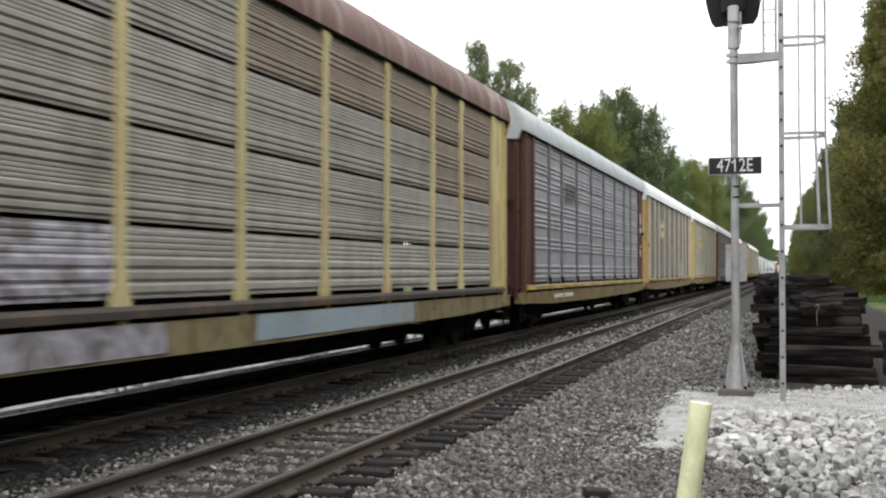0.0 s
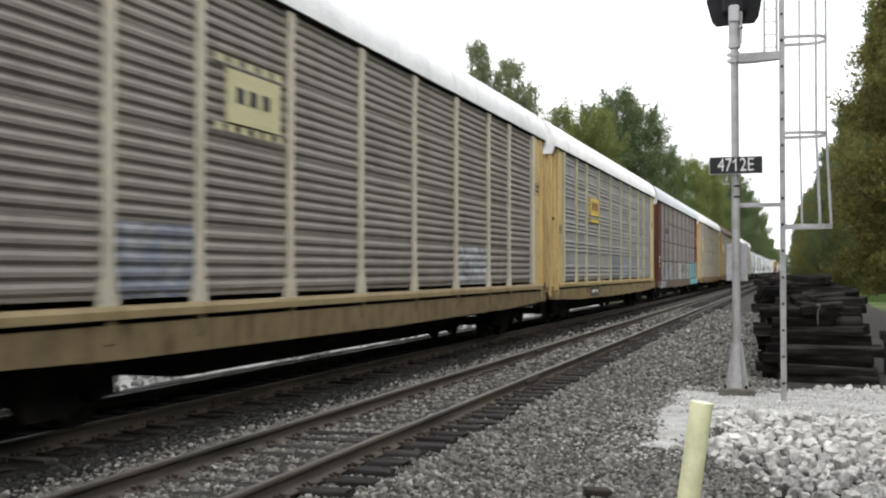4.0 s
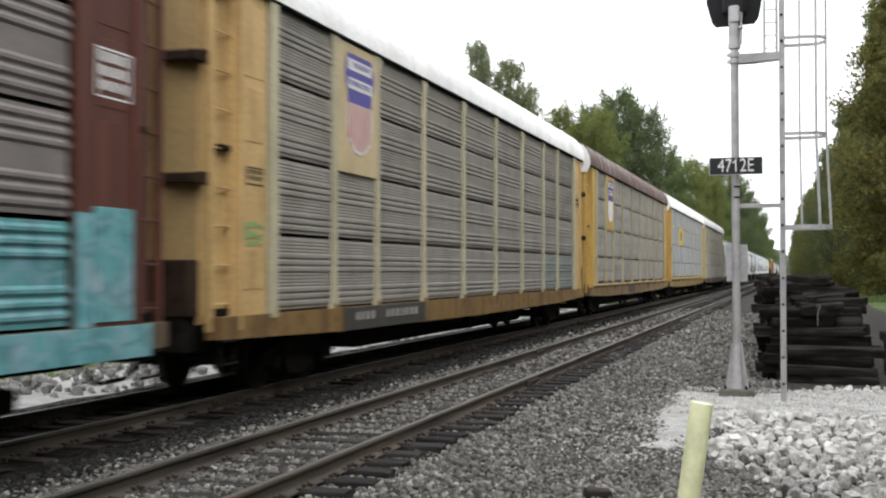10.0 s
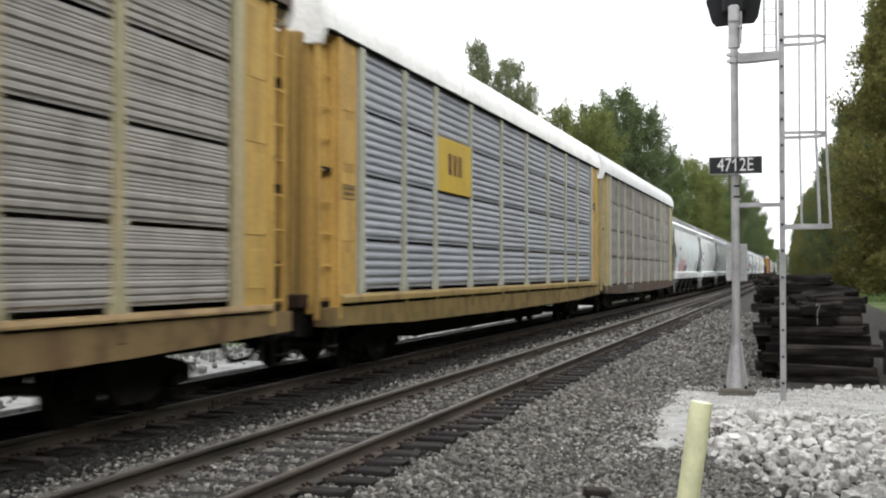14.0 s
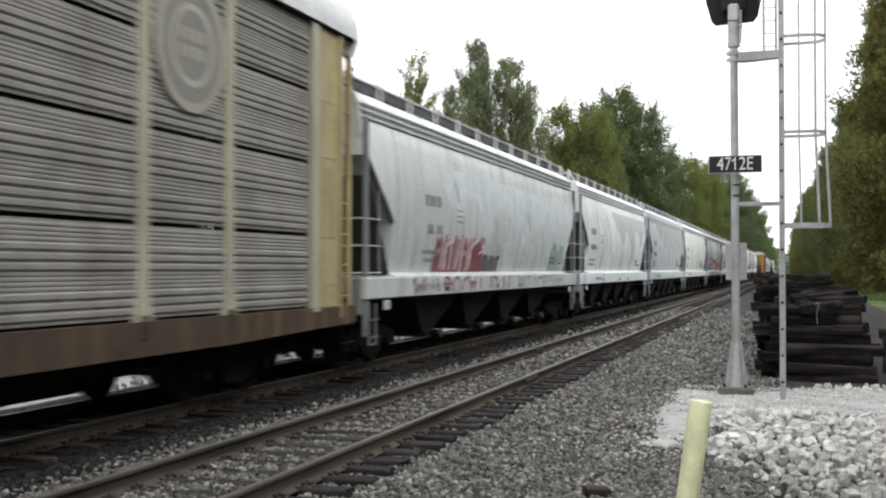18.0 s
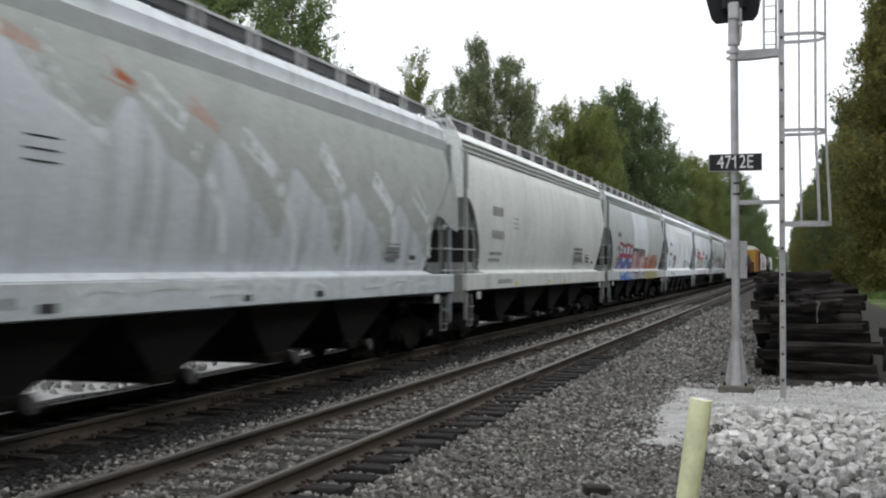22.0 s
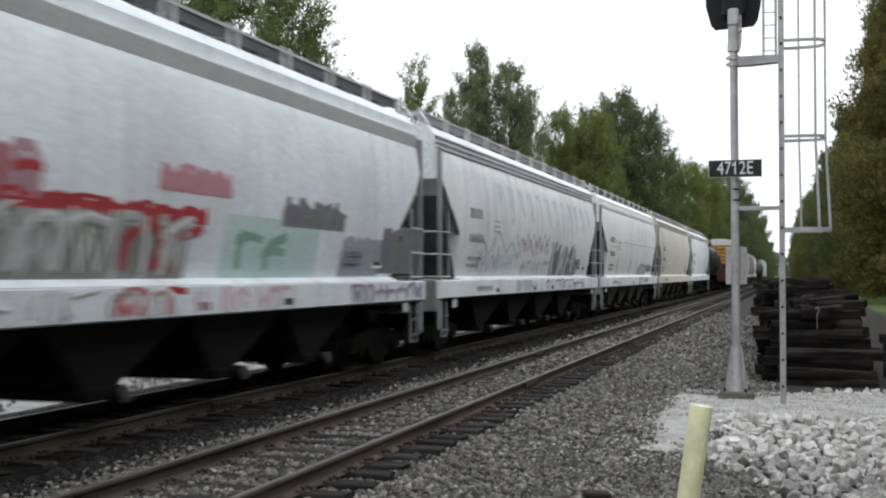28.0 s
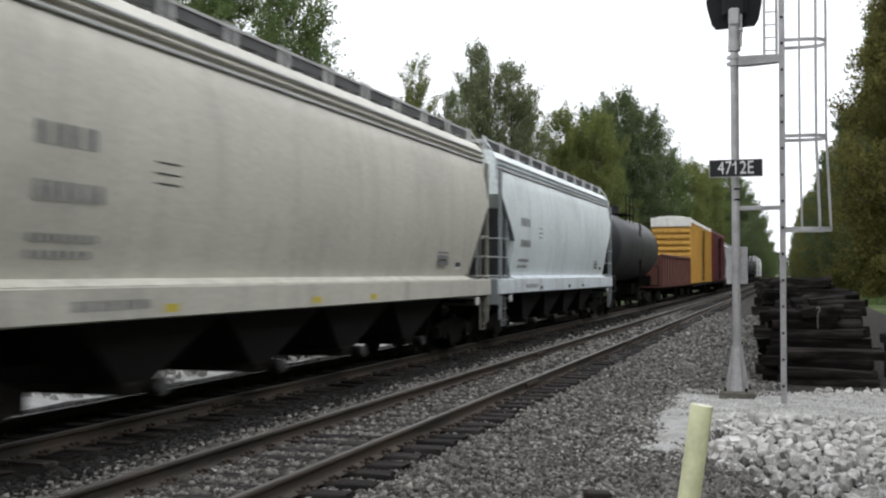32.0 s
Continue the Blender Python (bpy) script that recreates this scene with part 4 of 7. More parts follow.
def boxcar(spec, L):
    car = empty("box_car")
    tagged(car, spec["label"], "railway car", "box cars of the train")
    m = paint(spec["name"] + "_paint", spec["color"], (0.1, 0.07, 0.05), 0.4)
    mr = paint(spec["name"] + "_roof", spec["roof"], (0.3, 0.28, 0.26), 0.3)
    top = spec.get("top", 5.55)
    part("body", Shape().box(-HALF + 0.06, HALF - 0.06, 0.75, L - 0.75, 1.05, top + 0.05, 0.02), m, car)
    for i in range(15):
        u = 0.9 + (L - 1.8) * i / 14
        if abs(u - L / 2) > 2.0:
            part("side_post", Shape().box(HALF - 0.07, HALF, u - 0.08, u + 0.08, 1.05, top, 0.02), m, car)
    for a, b in ((-1.8, 0.0), (0.02, 1.8)):
        door = part("door", Shape().box(HALF - 0.08, HALF + 0.04, L / 2 + a, L / 2 + b, 1.15, top - 0.15, 0.02), m, car)
        for u in (a + 0.3, b - 0.4):
            part("lock_rod", Shape().tube((HALF + 0.06, L / 2 + u, 1.2), (HALF + 0.06, L / 2 + u, top - 0.25), 0.025, n=6), M_UNDER, door)
    arc = [(HALF, top), (HALF - 0.05, top + 0.27), (0.9, top + 0.44), (0, top + 0.5)]
    part("roof", Shape().sweep(arc + [(-x, z) for x, z in reversed(arc[:-1])], [0.65, L / 2, L - 0.65]), mr, car)
    for e, f in ((0.0, 1), (L, -1)):
        y = lambda u: e + f * u
        for k in range(9):
            z, d = 1.25 + (top - 1.6) / 9 * k, (top - 1.6) / 9
            part("end_rib", Shape().box(-HALF + 0.12, HALF - 0.12, min(y(0.6), y(0.78)), max(y(0.6), y(0.78)), z, z + 0.62 * d, 0.06), m, car, "pressed rib of the end")
        part("end_cap", Shape().box(-HALF + 0.04, HALF - 0.04, min(y(0.62), y(0.8)), max(y(0.62), y(0.8)), top - 0.3, top + 0.36, 0.02), mr, car)
        ladder(car, HALF - 0.04, y(0.9), y(1.4), 1.0, 3.0, m, 0.42)
        coupler(car, y(0.02), f)
    part("side_sill", Shape().box(-HALF, HALF, 0.7, L - 0.7, 0.85, 1.07, 0.02).box(-0.3, 0.3, 0.5, L - 0.5, 0.65, 0.9, 0.02), M_UNDER, car)
    trucks(car, (2.6, L - 2.6))
    return car
# ---- the cars in order ----
def sign_plate(name, u0, u1, z0, z1, material, label, x=HALF - 0.03):
    return lambda car: part(name, Shape().box(x - 0.06, x + 0.006, u0, u1, z0, z1, 0.006), material, car, label)


def sign_bars(u0, u1, z0, z1, rows, cols, material, x=HALF - 0.02, seed=1):
    return lambda car: bars(car, x, u0, u1, z0, z1, rows, cols, material, seed=seed)


def shield(material_top, material_body, stripes):
    """A shield of a band over a rounded field, as plain shapes on its board."""
    def make(car):
        x = HALF - 0.02
        out = [(5.1, 4.66), (6.18, 4.66), (6.18, 4.84), (6.3, 5.0), (6.3, 5.3), (6.18, 5.5), (5.1, 5.5), (4.98, 5.3), (4.98, 5.0), (5.1, 4.84)]
        part("shield_band", Shape().loft([[(xx, u, z) for u, z in out] for xx in (x, x + 0.008)], caps=True), material_top, car, "dark blue band of a painted shield")
        for z in (5.22, 4.9):
            part("shield_label", Shape().box(x + 0.008, x + 0.012, 5.08, 6.2, z, z + 0.19, 0.001), M_SHW, car, "pale strip on the band")
            bars(car, x + 0.013, 5.16, 6.12, z + 0.03, z + 0.16, 1, 6, material_top, seed=int(z * 10))
        pts = [(5.08, 4.66), (6.2, 4.66), (6.25, 4.3), (6.14, 4.0), (5.9, 3.84), (5.64, 3.8), (5.38, 3.84), (5.14, 4.0), (5.03, 4.3)]
        part("shield_field", Shape().loft([[(xx, u, z) for u, z in pts] for xx in (x, x + 0.006)], caps=True), material_body, car, "white field of a painted shield")
        if stripes:
            for i in range(7):
                u = 5.12 + 0.155 * i
                low = 3.86 + 0.3 * (abs(u + 0.04 - 5.64) / 0.6) ** 2
                part("shield_stripe", Shape().box(x + 0.006, x + 0.01, u, u + 0.075, low, 4.65), stripes, car, "faded red stripe")
    return make


def disc(u, z, r, m1, m2):
    def make(car):
        x = HALF - 0.02
        for k, (rr, m) in enumerate(((r, m1), (r * 0.86, m2), (r * 0.62, m1), (r * 0.52, m2))):
            part("emblem_ring", Shape().loft([[(xx, u + rr * math.cos(2 * math.pi * i / 32), z + rr * 0.98 * math.sin(2 * math.pi * i / 32)) for i in range(32)] for xx in (x - 0.03, x + 0.004 * (k + 1))], caps=True), m, car, "round painted emblem, faded")
        bars(car, x + 0.017, u - r * 0.4, u + r * 0.4, z - r * 0.25, z + r * 0.25, 2, 4, m1, seed=9)
    return make


C_MAR = (0.09, 0.034, 0.031)
M_EMB = paint("emblem_yellow", (0.6, 0.42, 0.06), (0.3, 0.22, 0.1), 0.3)
M_EMBP = paint("emblem_pale", (0.5, 0.47, 0.28), (0.3, 0.28, 0.22), 0.3)
M_BLUE = paint("shield_blue", (0.09, 0.08, 0.3))
M_BOARD = paint("tan_board", (0.5, 0.4, 0.24), (0.35, 0.28, 0.2), 0.3)
M_BOARD2 = paint("ochre_board", (0.5, 0.34, 0.1), (0.3, 0.22, 0.12), 0.4)
M_SHW = paint("shield_white", (0.66, 0.64, 0.62))
M_STENCIL = paint("stencil_ground", (0.05, 0.047, 0.042), (0.12, 0.1, 0.07), 0.4)
G_MARK = paint("orange_mark", (0.42, 0.24, 0.14))
M_FADED = paint("faded_letters", (0.34, 0.32, 0.3), (0.12, 0.1, 0.09), 0.6)
M_SHRED = paint("shield_red", (0.42, 0.1, 0.08))
M_BROWNINK = paint("brown_letters", (0.12, 0.05, 0.03))


def tagmat(name, base, colors, scale=1.3):
    """Spray paint over bare panels: blotches of several colours with ragged edges."""
    m = mat(name, [base, base, colors[1]], 0.6, scale=scale, fine=16, bump=0.05, vary=0.2, contrast=0.3)
    n, l = m.node_tree.nodes, m.node_tree.links
    hs = n["Hue/Saturation/Value"] if "Hue/Saturation/Value" in n else [q for q in n if q.bl_idname == "ShaderNodeHueSaturation"][0]
    under = hs.inputs["Color"].links[0].from_socket
    mp = [q for q in n if q.bl_idname == "ShaderNodeMapping"][0]
    wob = n.new("ShaderNodeTexNoise")
    wob.inputs["Scale"].default_value = 1.6
    l.new(mp.outputs[0], wob.inputs["Vector"])
    mixv = n.new("ShaderNodeVectorMath")
    mixv.operation = "MULTIPLY_ADD"
    mixv.inputs[1].default_value = (0.7, 0.7, 0.7)
    l.new(wob.outputs["Color"], mixv.inputs[0])
    l.new(mp.outputs[0], mixv.inputs[2])
    for k, (c, sc, wide) in enumerate(((colors[0], 1.5, 0.15), (colors[2], 2.3, 0.09), (shade(base, 0.5), 1.1, 0.04))):
        vo = n.new("ShaderNodeTexVoronoi")
        vo.feature = "DISTANCE_TO_EDGE"
        vo.inputs["Scale"].default_value = sc
        l.new(mixv.outputs[0], vo.inputs["Vector"])
        mr = n.new("ShaderNodeMapRange")
        mr.inputs["From Min"].default_value, mr.inputs["From Max"].default_value = wide, wide * 0.6
        mr.inputs["To Max"].default_value = (0.85, 0.8, 0.4)[k]
        l.new(vo.outputs["Distance"], mr.inputs["Value"])
        mx = n.new("ShaderNodeMix")
        mx.data_type = "RGBA"
        l.new(mr.outputs[0], mx.inputs["Factor"])
        l.new(under, mx.inputs["A"])
        mx.inputs["B"].default_value = tuple(c) + (1,)
        under = mx.outputs["Result"]
    l.new(under, hs.inputs["Color"])
    return m


T_GREY = tagmat("tag_white_grey", (0.15, 0.14, 0.14), [(0.3, 0.31, 0.33), (0.2, 0.2, 0.22), (0.4, 0.42, 0.44)])
T_BLUE = tagmat("tag_blue_grey", (0.22, 0.22, 0.22), [(0.14, 0.16, 0.22), (0.34, 0.36, 0.4), (0.2, 0.21, 0.24)])
T_TEAL = tagmat("tag_teal", (0.1, 0.3, 0.32), [(0.14, 0.38, 0.4), (0.36, 0.46, 0.52), (0.22, 0.4, 0.46)])
T_GREEN = tagmat("tag_green", (0.15, 0.14, 0.13), [(0.3, 0.33, 0.28), (0.17, 0.25, 0.1), (0.42, 0.43, 0.42)])
T_SEA = tagmat("tag_sea_green", (0.2, 0.205, 0.19), [(0.17, 0.22, 0.195), (0.23, 0.24, 0.225), (0.25, 0.26, 0.25)])
T_PURPLE = tagmat("tag_purple_white", (0.17, 0.155, 0.155), [(0.28, 0.265, 0.31), (0.14, 0.12, 0.18), (0.36, 0.35, 0.38)])
W_ROOF, B_ROOF = (0.74, 0.75, 0.76), (0.13, 0.066, 0.055)
DUST = {"streak": (0.2, 0.17, 0.14), "streaks": 0.45, "dirt": 0.62, "scale": 1.3}


def sill_tag(u0, u1, material, z0=0.82, z1=1.27):
    return lambda car: part("sill_paint", Shape().box(HALF - 0.05, HALF + 0.009, u0, u1, z0, min(z1, 1.19), 0.004), material, car, "sprayed paint on the sill")


def end_box(u0, u1, z0, z1, material, rows=3):
    """A data panel on an end: a thin frame round rows of small writing."""
    def make(car):
        x, s = HALF - 0.046, Shape()
        for a, b, c, d in ((u0, u1, z0, z0 + 0.02), (u0, u1, z1 - 0.02, z1), (u0, u0 + 0.02, z0, z1), (u1 - 0.02, u1, z0, z1)):
            s.box(x, x + 0.006, a, b, c, d)
        part("data_frame", s, material, car, "thin painted frame of a data panel")
        bars(car, x + 0.004, u0 + 0.06, u1 - 0.05, z0 + 0.05, z1 - 0.03, rows, 5, material, seed=int(z0 * 9))
    return make


def post_feet(car):
    for u in POSTS:
        part("post_foot", Shape().box(HALF - 0.05, HALF + 0.0, u - 0.16, u + 0.16, 1.405, 1.62, 0.01), M_UNDER, car, "dark grimy foot of a post")


def ledge_mark(u0, u1):
    return lambda car: part("reflector", Shape().box(HALF, HALF + 0.04, u0, u1, 1.27, 1.33, 0.003), M_SILLY, car, "yellow reflector on the ledge")


M_SILLY = paint("sill_yellow", (0.6, 0.44, 0.04), (0.2, 0.15, 0.06), 0.5)
RUSTWASH = paint("rust_washed_panel", (0.27, 0.22, 0.175), (0.3, 0.28, 0.25), 0.6, dirt=0.66)
def scrawl(car):
    """Dark scribble edged in white, and two yellow dabs, on the lower panels of the fifth car."""
    face = lambda z: HALF - 0.057
    white, dark, gold = (paint("scrawl_" + k, c) for k, c in (("white", (0.42, 0.43, 0.45)), ("dark", (0.03, 0.03, 0.034)), ("gold", (0.4, 0.3, 0.05))))
    strokes(car, "scrawl_edge", [([(15.3, 1.7), (15.35, 2.0), (15.6, 2.2), (16.1, 2.28), (16.7, 2.3), (17.1, 2.2), (17.2, 1.95)], 0.07, 0.05), ([(16.15, 2.26), (16.1, 1.9), (16.2, 1.6)], 0.06, 0.05),
                                 ([(16.5, 2.28), (16.5, 2.0), (16.6, 1.7), (16.7, 1.4)], 0.06, 0.05), ([(15.4, 1.55), (15.8, 1.6), (16.2, 1.55)], 0.06, 0.05)], white, "white edge of a sprayed scrawl", 0.004, face)
    strokes(car, "scrawl_fill", [([(15.45, 2.0), (15.7, 2.12), (16.05, 2.14)], 0.1, 0.12), ([(15.4, 1.86), (15.75, 1.9), (16.0, 1.84)], 0.09, 0.12), ([(15.5, 1.7), (15.8, 1.73), (16.05, 1.68)], 0.08, 0.1), ([(16.28, 2.24), (16.26, 1.98), (16.36, 1.66)], 0.16, 0.1),
                                 ([(16.6, 2.24), (16.85, 2.2), (17.05, 2.12)], 0.1, 0.1), ([(16.62, 2.06), (16.9, 2.04), (17.1, 1.98)], 0.12, 0.1), ([(16.45, 1.86), (16.75, 1.84)], 0.08, 0.06), ([(16.8, 1.72), (16.78, 1.38)], 0.24, 0.14)], dark, "black strokes of a sprayed scrawl", 0.007, face)
    strokes(car, "paint_dab", [([(17.4, 1.74), (17.85, 1.74)], 0.16, 0.14), ([(20.3, 1.74), (20.68, 1.74)], 0.16, 0.14)], gold, "dab of yellow paint", 0.004, face)
    for u, w, out in ((20.8, 0.108, 0.009), (22.9, 0.108, 0.009), (25.71, 0.132, 0.002)):
        part("post_spray", Shape().box(HALF - 0.04, HALF - out, u - w, u + w, 1.2, 2.42, 0.003), T_TEAL, car, "teal spray over a post")


RACKS = [
    dict(name="first", fascia=(0.56, 0.5, 0.3), label="weathered beige-grey autorack car with pale yellow posts and rusty brown roof", panel=(0.375, 0.355, 0.32), post=(0.55, 0.47, 0.25), end=(0.66, 0.56, 0.27), roof=B_ROOF, sill=(0.46, 0.38, 0.2),
         ledge=(0.075, 0.065, 0.055), lines=True, style="fine", how_panel=DUST, how_roof={"streak": (0.42, 0.36, 0.33), "streaks": 0.5, "scale": 1.6}, how_post={"streak": (0.36, 0.22, 0.1), "streaks": 0.6}, tags={(2, 0): T_PURPLE, (1, 0): T_PURPLE, **{(i, 3): RUSTWASH for i in (4, 5, 6, 7, 8)}, (7, 2): RUSTWASH, (8, 2): RUSTWASH},
         signs=[sill_tag(5.0, 10.2, T_PURPLE), sill_tag(12.6, 19.4, paint("sill_blue", (0.26, 0.32, 0.36), (0.42, 0.36, 0.22), 0.7))]),
    dict(name="second", label="silver-grey autorack car with maroon ends and white roof", panel=(0.36, 0.36, 0.387), post=(0.17, 0.165, 0.18), end=C_MAR, roof=(0.42, 0.45, 0.46), sill=(0.44, 0.34, 0.15), lines=False, style="band", cornerpost=False, how_panel=DUST, latches=(3.62,),
         signs=[post_feet, end_box(25.95, 26.62, 4.05, 4.6, M_WHITE), sign_plate("end_stripe", 25.95, 26.65, 2.95, 3.05, M_YELLOW, "yellow reflector strip", HALF - 0.03), sign_bars(25.95, 26.6, 2.5, 2.85, 3, 4, M_WHITE, HALF - 0.03), sign_bars(25.95, 26.6, 3.6, 3.95, 1, 5, M_WHITE, HALF - 0.03), ledge_mark(5.2, 6.0), ledge_mark(7.5, 8.3), ledge_mark(10.5, 11.3), ledge_mark(13.5, 14.3), ledge_mark(18.8, 19.4), ledge_mark(20.9, 21.8), ledge_mark(24.0, 25.2), sign_bars(7.0, 9.0, 4.0, 4.7, 3, 8, M_STENCIL, seed=2), ledge_mark(1.4, 2.4), sign_bars(5.2, 8.4, 0.92, 1.1, 1, 9, M_WHITE, HALF - 0.006)]),
    dict(name="third", label="taupe autorack car with cream posts, yellow ends and white roof", panel=(0.234, 0.211, 0.184), post=(0.54, 0.5, 0.4), end=(0.66, 0.48, 0.21), roof=W_ROOF, sill=(0.4, 0.31, 0.16), lines=False, style="coarse", how_panel=DUST, latches=(3.62,),
         tags={(6, 0): T_GREY, (1, 0): T_BLUE}, signs=[end_box(1.46, 1.98, 3.0, 3.25, M_STENCIL, 2), end_box(26.0, 26.55, 4.0, 4.35, M_STENCIL, 2), sign_plate("emblem", 7.3, 8.9, 3.78, 4.5, M_EMBP, "pale yellow emblem board"), sign_bars(6.9, 9.1, 3.62, 3.76, 1, 6, M_EMBP), sign_bars(7.5, 8.7, 4.0, 4.3, 1, 3, M_INK), sign_bars(6.9, 9.1, 4.52, 4.66, 1, 5, M_EMBP)]),
    dict(name="fourth", label="grey autorack car with yellow emblem, cream posts and yellow ends", panel=(0.306, 0.302, 0.302), post=(0.5, 0.47, 0.3), end=(0.68, 0.52, 0.24), roof=(0.88, 0.88, 0.88), sill=(0.5, 0.37, 0.16), lines=False, style="band", how_panel=DUST,
         tags={(5, 0): T_BLUE, (6, 0): T_BLUE, (4, 0): T_BLUE}, signs=[end_box(1.46, 1.98, 3.0, 3.25, M_STENCIL, 2), end_box(26.0, 26.55, 4.0, 4.35, M_STENCIL, 2), sign_plate("emblem", 7.4, 9.2, 3.85, 4.5, M_EMB, "yellow emblem board"), sign_plate("emblem_bar", 7.4, 9.2, 3.6, 3.72, M_EMB, "yellow underline"),
                                                         sign_bars(7.6, 9.0, 3.95, 4.4, 1, 4, M_BROWNINK), sill_tag(7.2, 9.0, M_STENCIL, 0.86, 1.17), sign_bars(7.4, 8.8, 0.95, 1.1, 1, 7, M_WHITE, HALF + 0.01)]),
    dict(name="fifth", base=1.15, label="brown-grey autorack car with maroon ends and sprayed lower panels", panel=(0.245, 0.218, 0.21), post=(0.2, 0.165, 0.155), end=(0.115, 0.038, 0.027), how_end={"streak": (0.16, 0.06, 0.035), "streaks": 0.7}, roof=(0.56, 0.59, 0.61), sill=(0.24, 0.18, 0.12), lines=True, style="band", cornerpost=False, how_panel=DUST,
         tags={(0, 0): T_GREY, (1, 0): T_GREY, (2, 0): T_GREY, (5, 0): T_GREEN, (4, 0): T_GREEN, (6, 0): T_GREY, (7, 0): T_TEAL, (8, 0): T_TEAL},
         signs=[end_box(25.95, 26.62, 3.7, 4.25, M_WHITE), scrawl, sill_tag(20.9, 27.0, T_TEAL), sign_plate("end_spray", 25.92, 26.72, 1.24, 2.5, T_TEAL, "teal spray over the end panel", HALF - 0.045), sill_tag(2.0, 4.8, T_GREY), sign_bars(4.9, 6.6, 3.9, 4.3, 1, 6, M_INK, seed=5), sign_plate("end_stripe", 1.35, 2.05, 2.0, 2.12, M_YELLOW, "yellow reflector strip", HALF - 0.03), sign_bars(1.4, 2.0, 2.25, 2.6, 3, 4, M_WHITE, HALF - 0.03)]),
    dict(name="sixth", base=1.15, label="grey-tan autorack car with painted shield board and ochre ends", panel=(0.324, 0.302, 0.275), post=(0.5, 0.46, 0.32), end=(0.68, 0.46, 0.2), roof=(0.88, 0.88, 0.88), sill=(0.46, 0.28, 0.1), lines=True, latches=(2.95, 4.55), style="fine", how_panel=DUST, tags={(7, 0): T_SEA, (8, 0): T_SEA},
         signs=[end_box(1.46, 1.98, 3.0, 3.25, M_STENCIL, 2), end_box(26.0, 26.55, 4.0, 4.35, M_STENCIL, 2), sign_plate("board", 4.68, 6.52, 3.46, 5.66, M_BOARD, "tan painted board"), shield(M_BLUE, M_SHW, M_SHRED), sill_tag(4.9, 9.2, M_STENCIL, 0.8, 1.19), sign_bars(5.4, 6.4, 0.92, 1.12, 1, 4, M_FADED, HALF + 0.01), sign_bars(6.9, 8.8, 0.92, 1.12, 1, 7, M_FADED, HALF + 0.01), lambda car: strokes(car, "spray_patch", [([(1.4, 2.42), (1.7, 2.46), (2.0, 2.4)], 0.1, 0.06), ([(1.38, 2.3), (1.7, 2.32), (1.95, 2.24)], 0.12, 0.05), ([(1.5, 2.18), (1.9, 2.2)], 0.08, 0.04)], paint("patch_green", (0.24, 0.34, 0.14)), "smear of green spray paint", 0.004, lambda z: HALF - 0.047)]),
    dict(name="seventh", base=1.31, fascia=(0.74, 0.73, 0.72), label="grey-tan autorack car with white shield, ochre ends and rusty brown roof", panel=(0.43, 0.405, 0.375), post=(0.45, 0.41, 0.26), end=(0.68, 0.45, 0.13), roof=(0.1, 0.052, 0.043), how_roof={"streak": (0.46, 0.42, 0.4), "streaks": 0.75, "scale": 1.6}, sill=(0.48, 0.33, 0.15), lines=True, latches=(2.95, 4.55), style="fine", how_panel=DUST, how_post={"streak": (0.4, 0.26, 0.12), "streaks": 0.5},
         signs=[sign_plate("board", 4.68, 6.52, 3.46, 5.66, M_BOARD2, "ochre painted board"), shield(M_BLUE, M_WHITE, None), sill_tag(11.0, 13.0, M_STENCIL, 0.86, 1.17)]),
    dict(name="eighth", corrugated=True, label="pale blue-grey autorack car with golden emblem and golden ends", panel=(0.387, 0.405, 0.441), post=(0.45, 0.45, 0.36), end=(0.66, 0.42, 0.12), roof=(0.9, 0.9, 0.88), sill=(0.5, 0.36, 0.13), lines=True, style="coarse", how_panel={"streak": (0.3, 0.29, 0.28), "streaks": 0.25},
         signs=[end_box(1.46, 1.98, 3.0, 3.25, M_STENCIL, 2), end_box(26.0, 26.55, 4.0, 4.35, M_STENCIL, 2), sign_plate("emblem", 6.65, 9.25, 3.5, 4.66, M_EMB, "golden emblem board"), sign_bars(7.4, 8.6, 3.75, 4.4, 1, 3, M_BROWNINK, seed=8)]),
    dict(name="ninth", base=1.15, label="taupe autorack car with pale posts, round emblem and rusty sill", panel=(0.35, 0.335, 0.315), post=(0.47, 0.45, 0.35), end=(0.52, 0.44, 0.24), roof=(0.76, 0.77, 0.78), sill=(0.17, 0.115, 0.08), how_sill={"streak": (0.24, 0.17, 0.1), "streaks": 0.8, "scale": 2.4, "dirt": 0.5}, lines=True, style="fine", how_panel=DUST,
         signs=[sill_tag(6.6, 9.2, paint("sill_grey", (0.1, 0.09, 0.08))), sign_bars(7.2, 9.0, 0.98, 1.14, 2, 9, M_FADED, HALF + 0.01), sign_plate("post_mark", 6.5, 6.8, 1.5, 1.75, G_MARK, "orange mark on a post", HALF - 0.005), disc(21.85, 4.6, 0.86, paint("disc_pale", (0.42, 0.4, 0.34)), paint("disc_grey", (0.25, 0.24, 0.22)))]),
]


def sprayed(name, c):
    return paint(name, c, rough=0.55, scale=2.0)


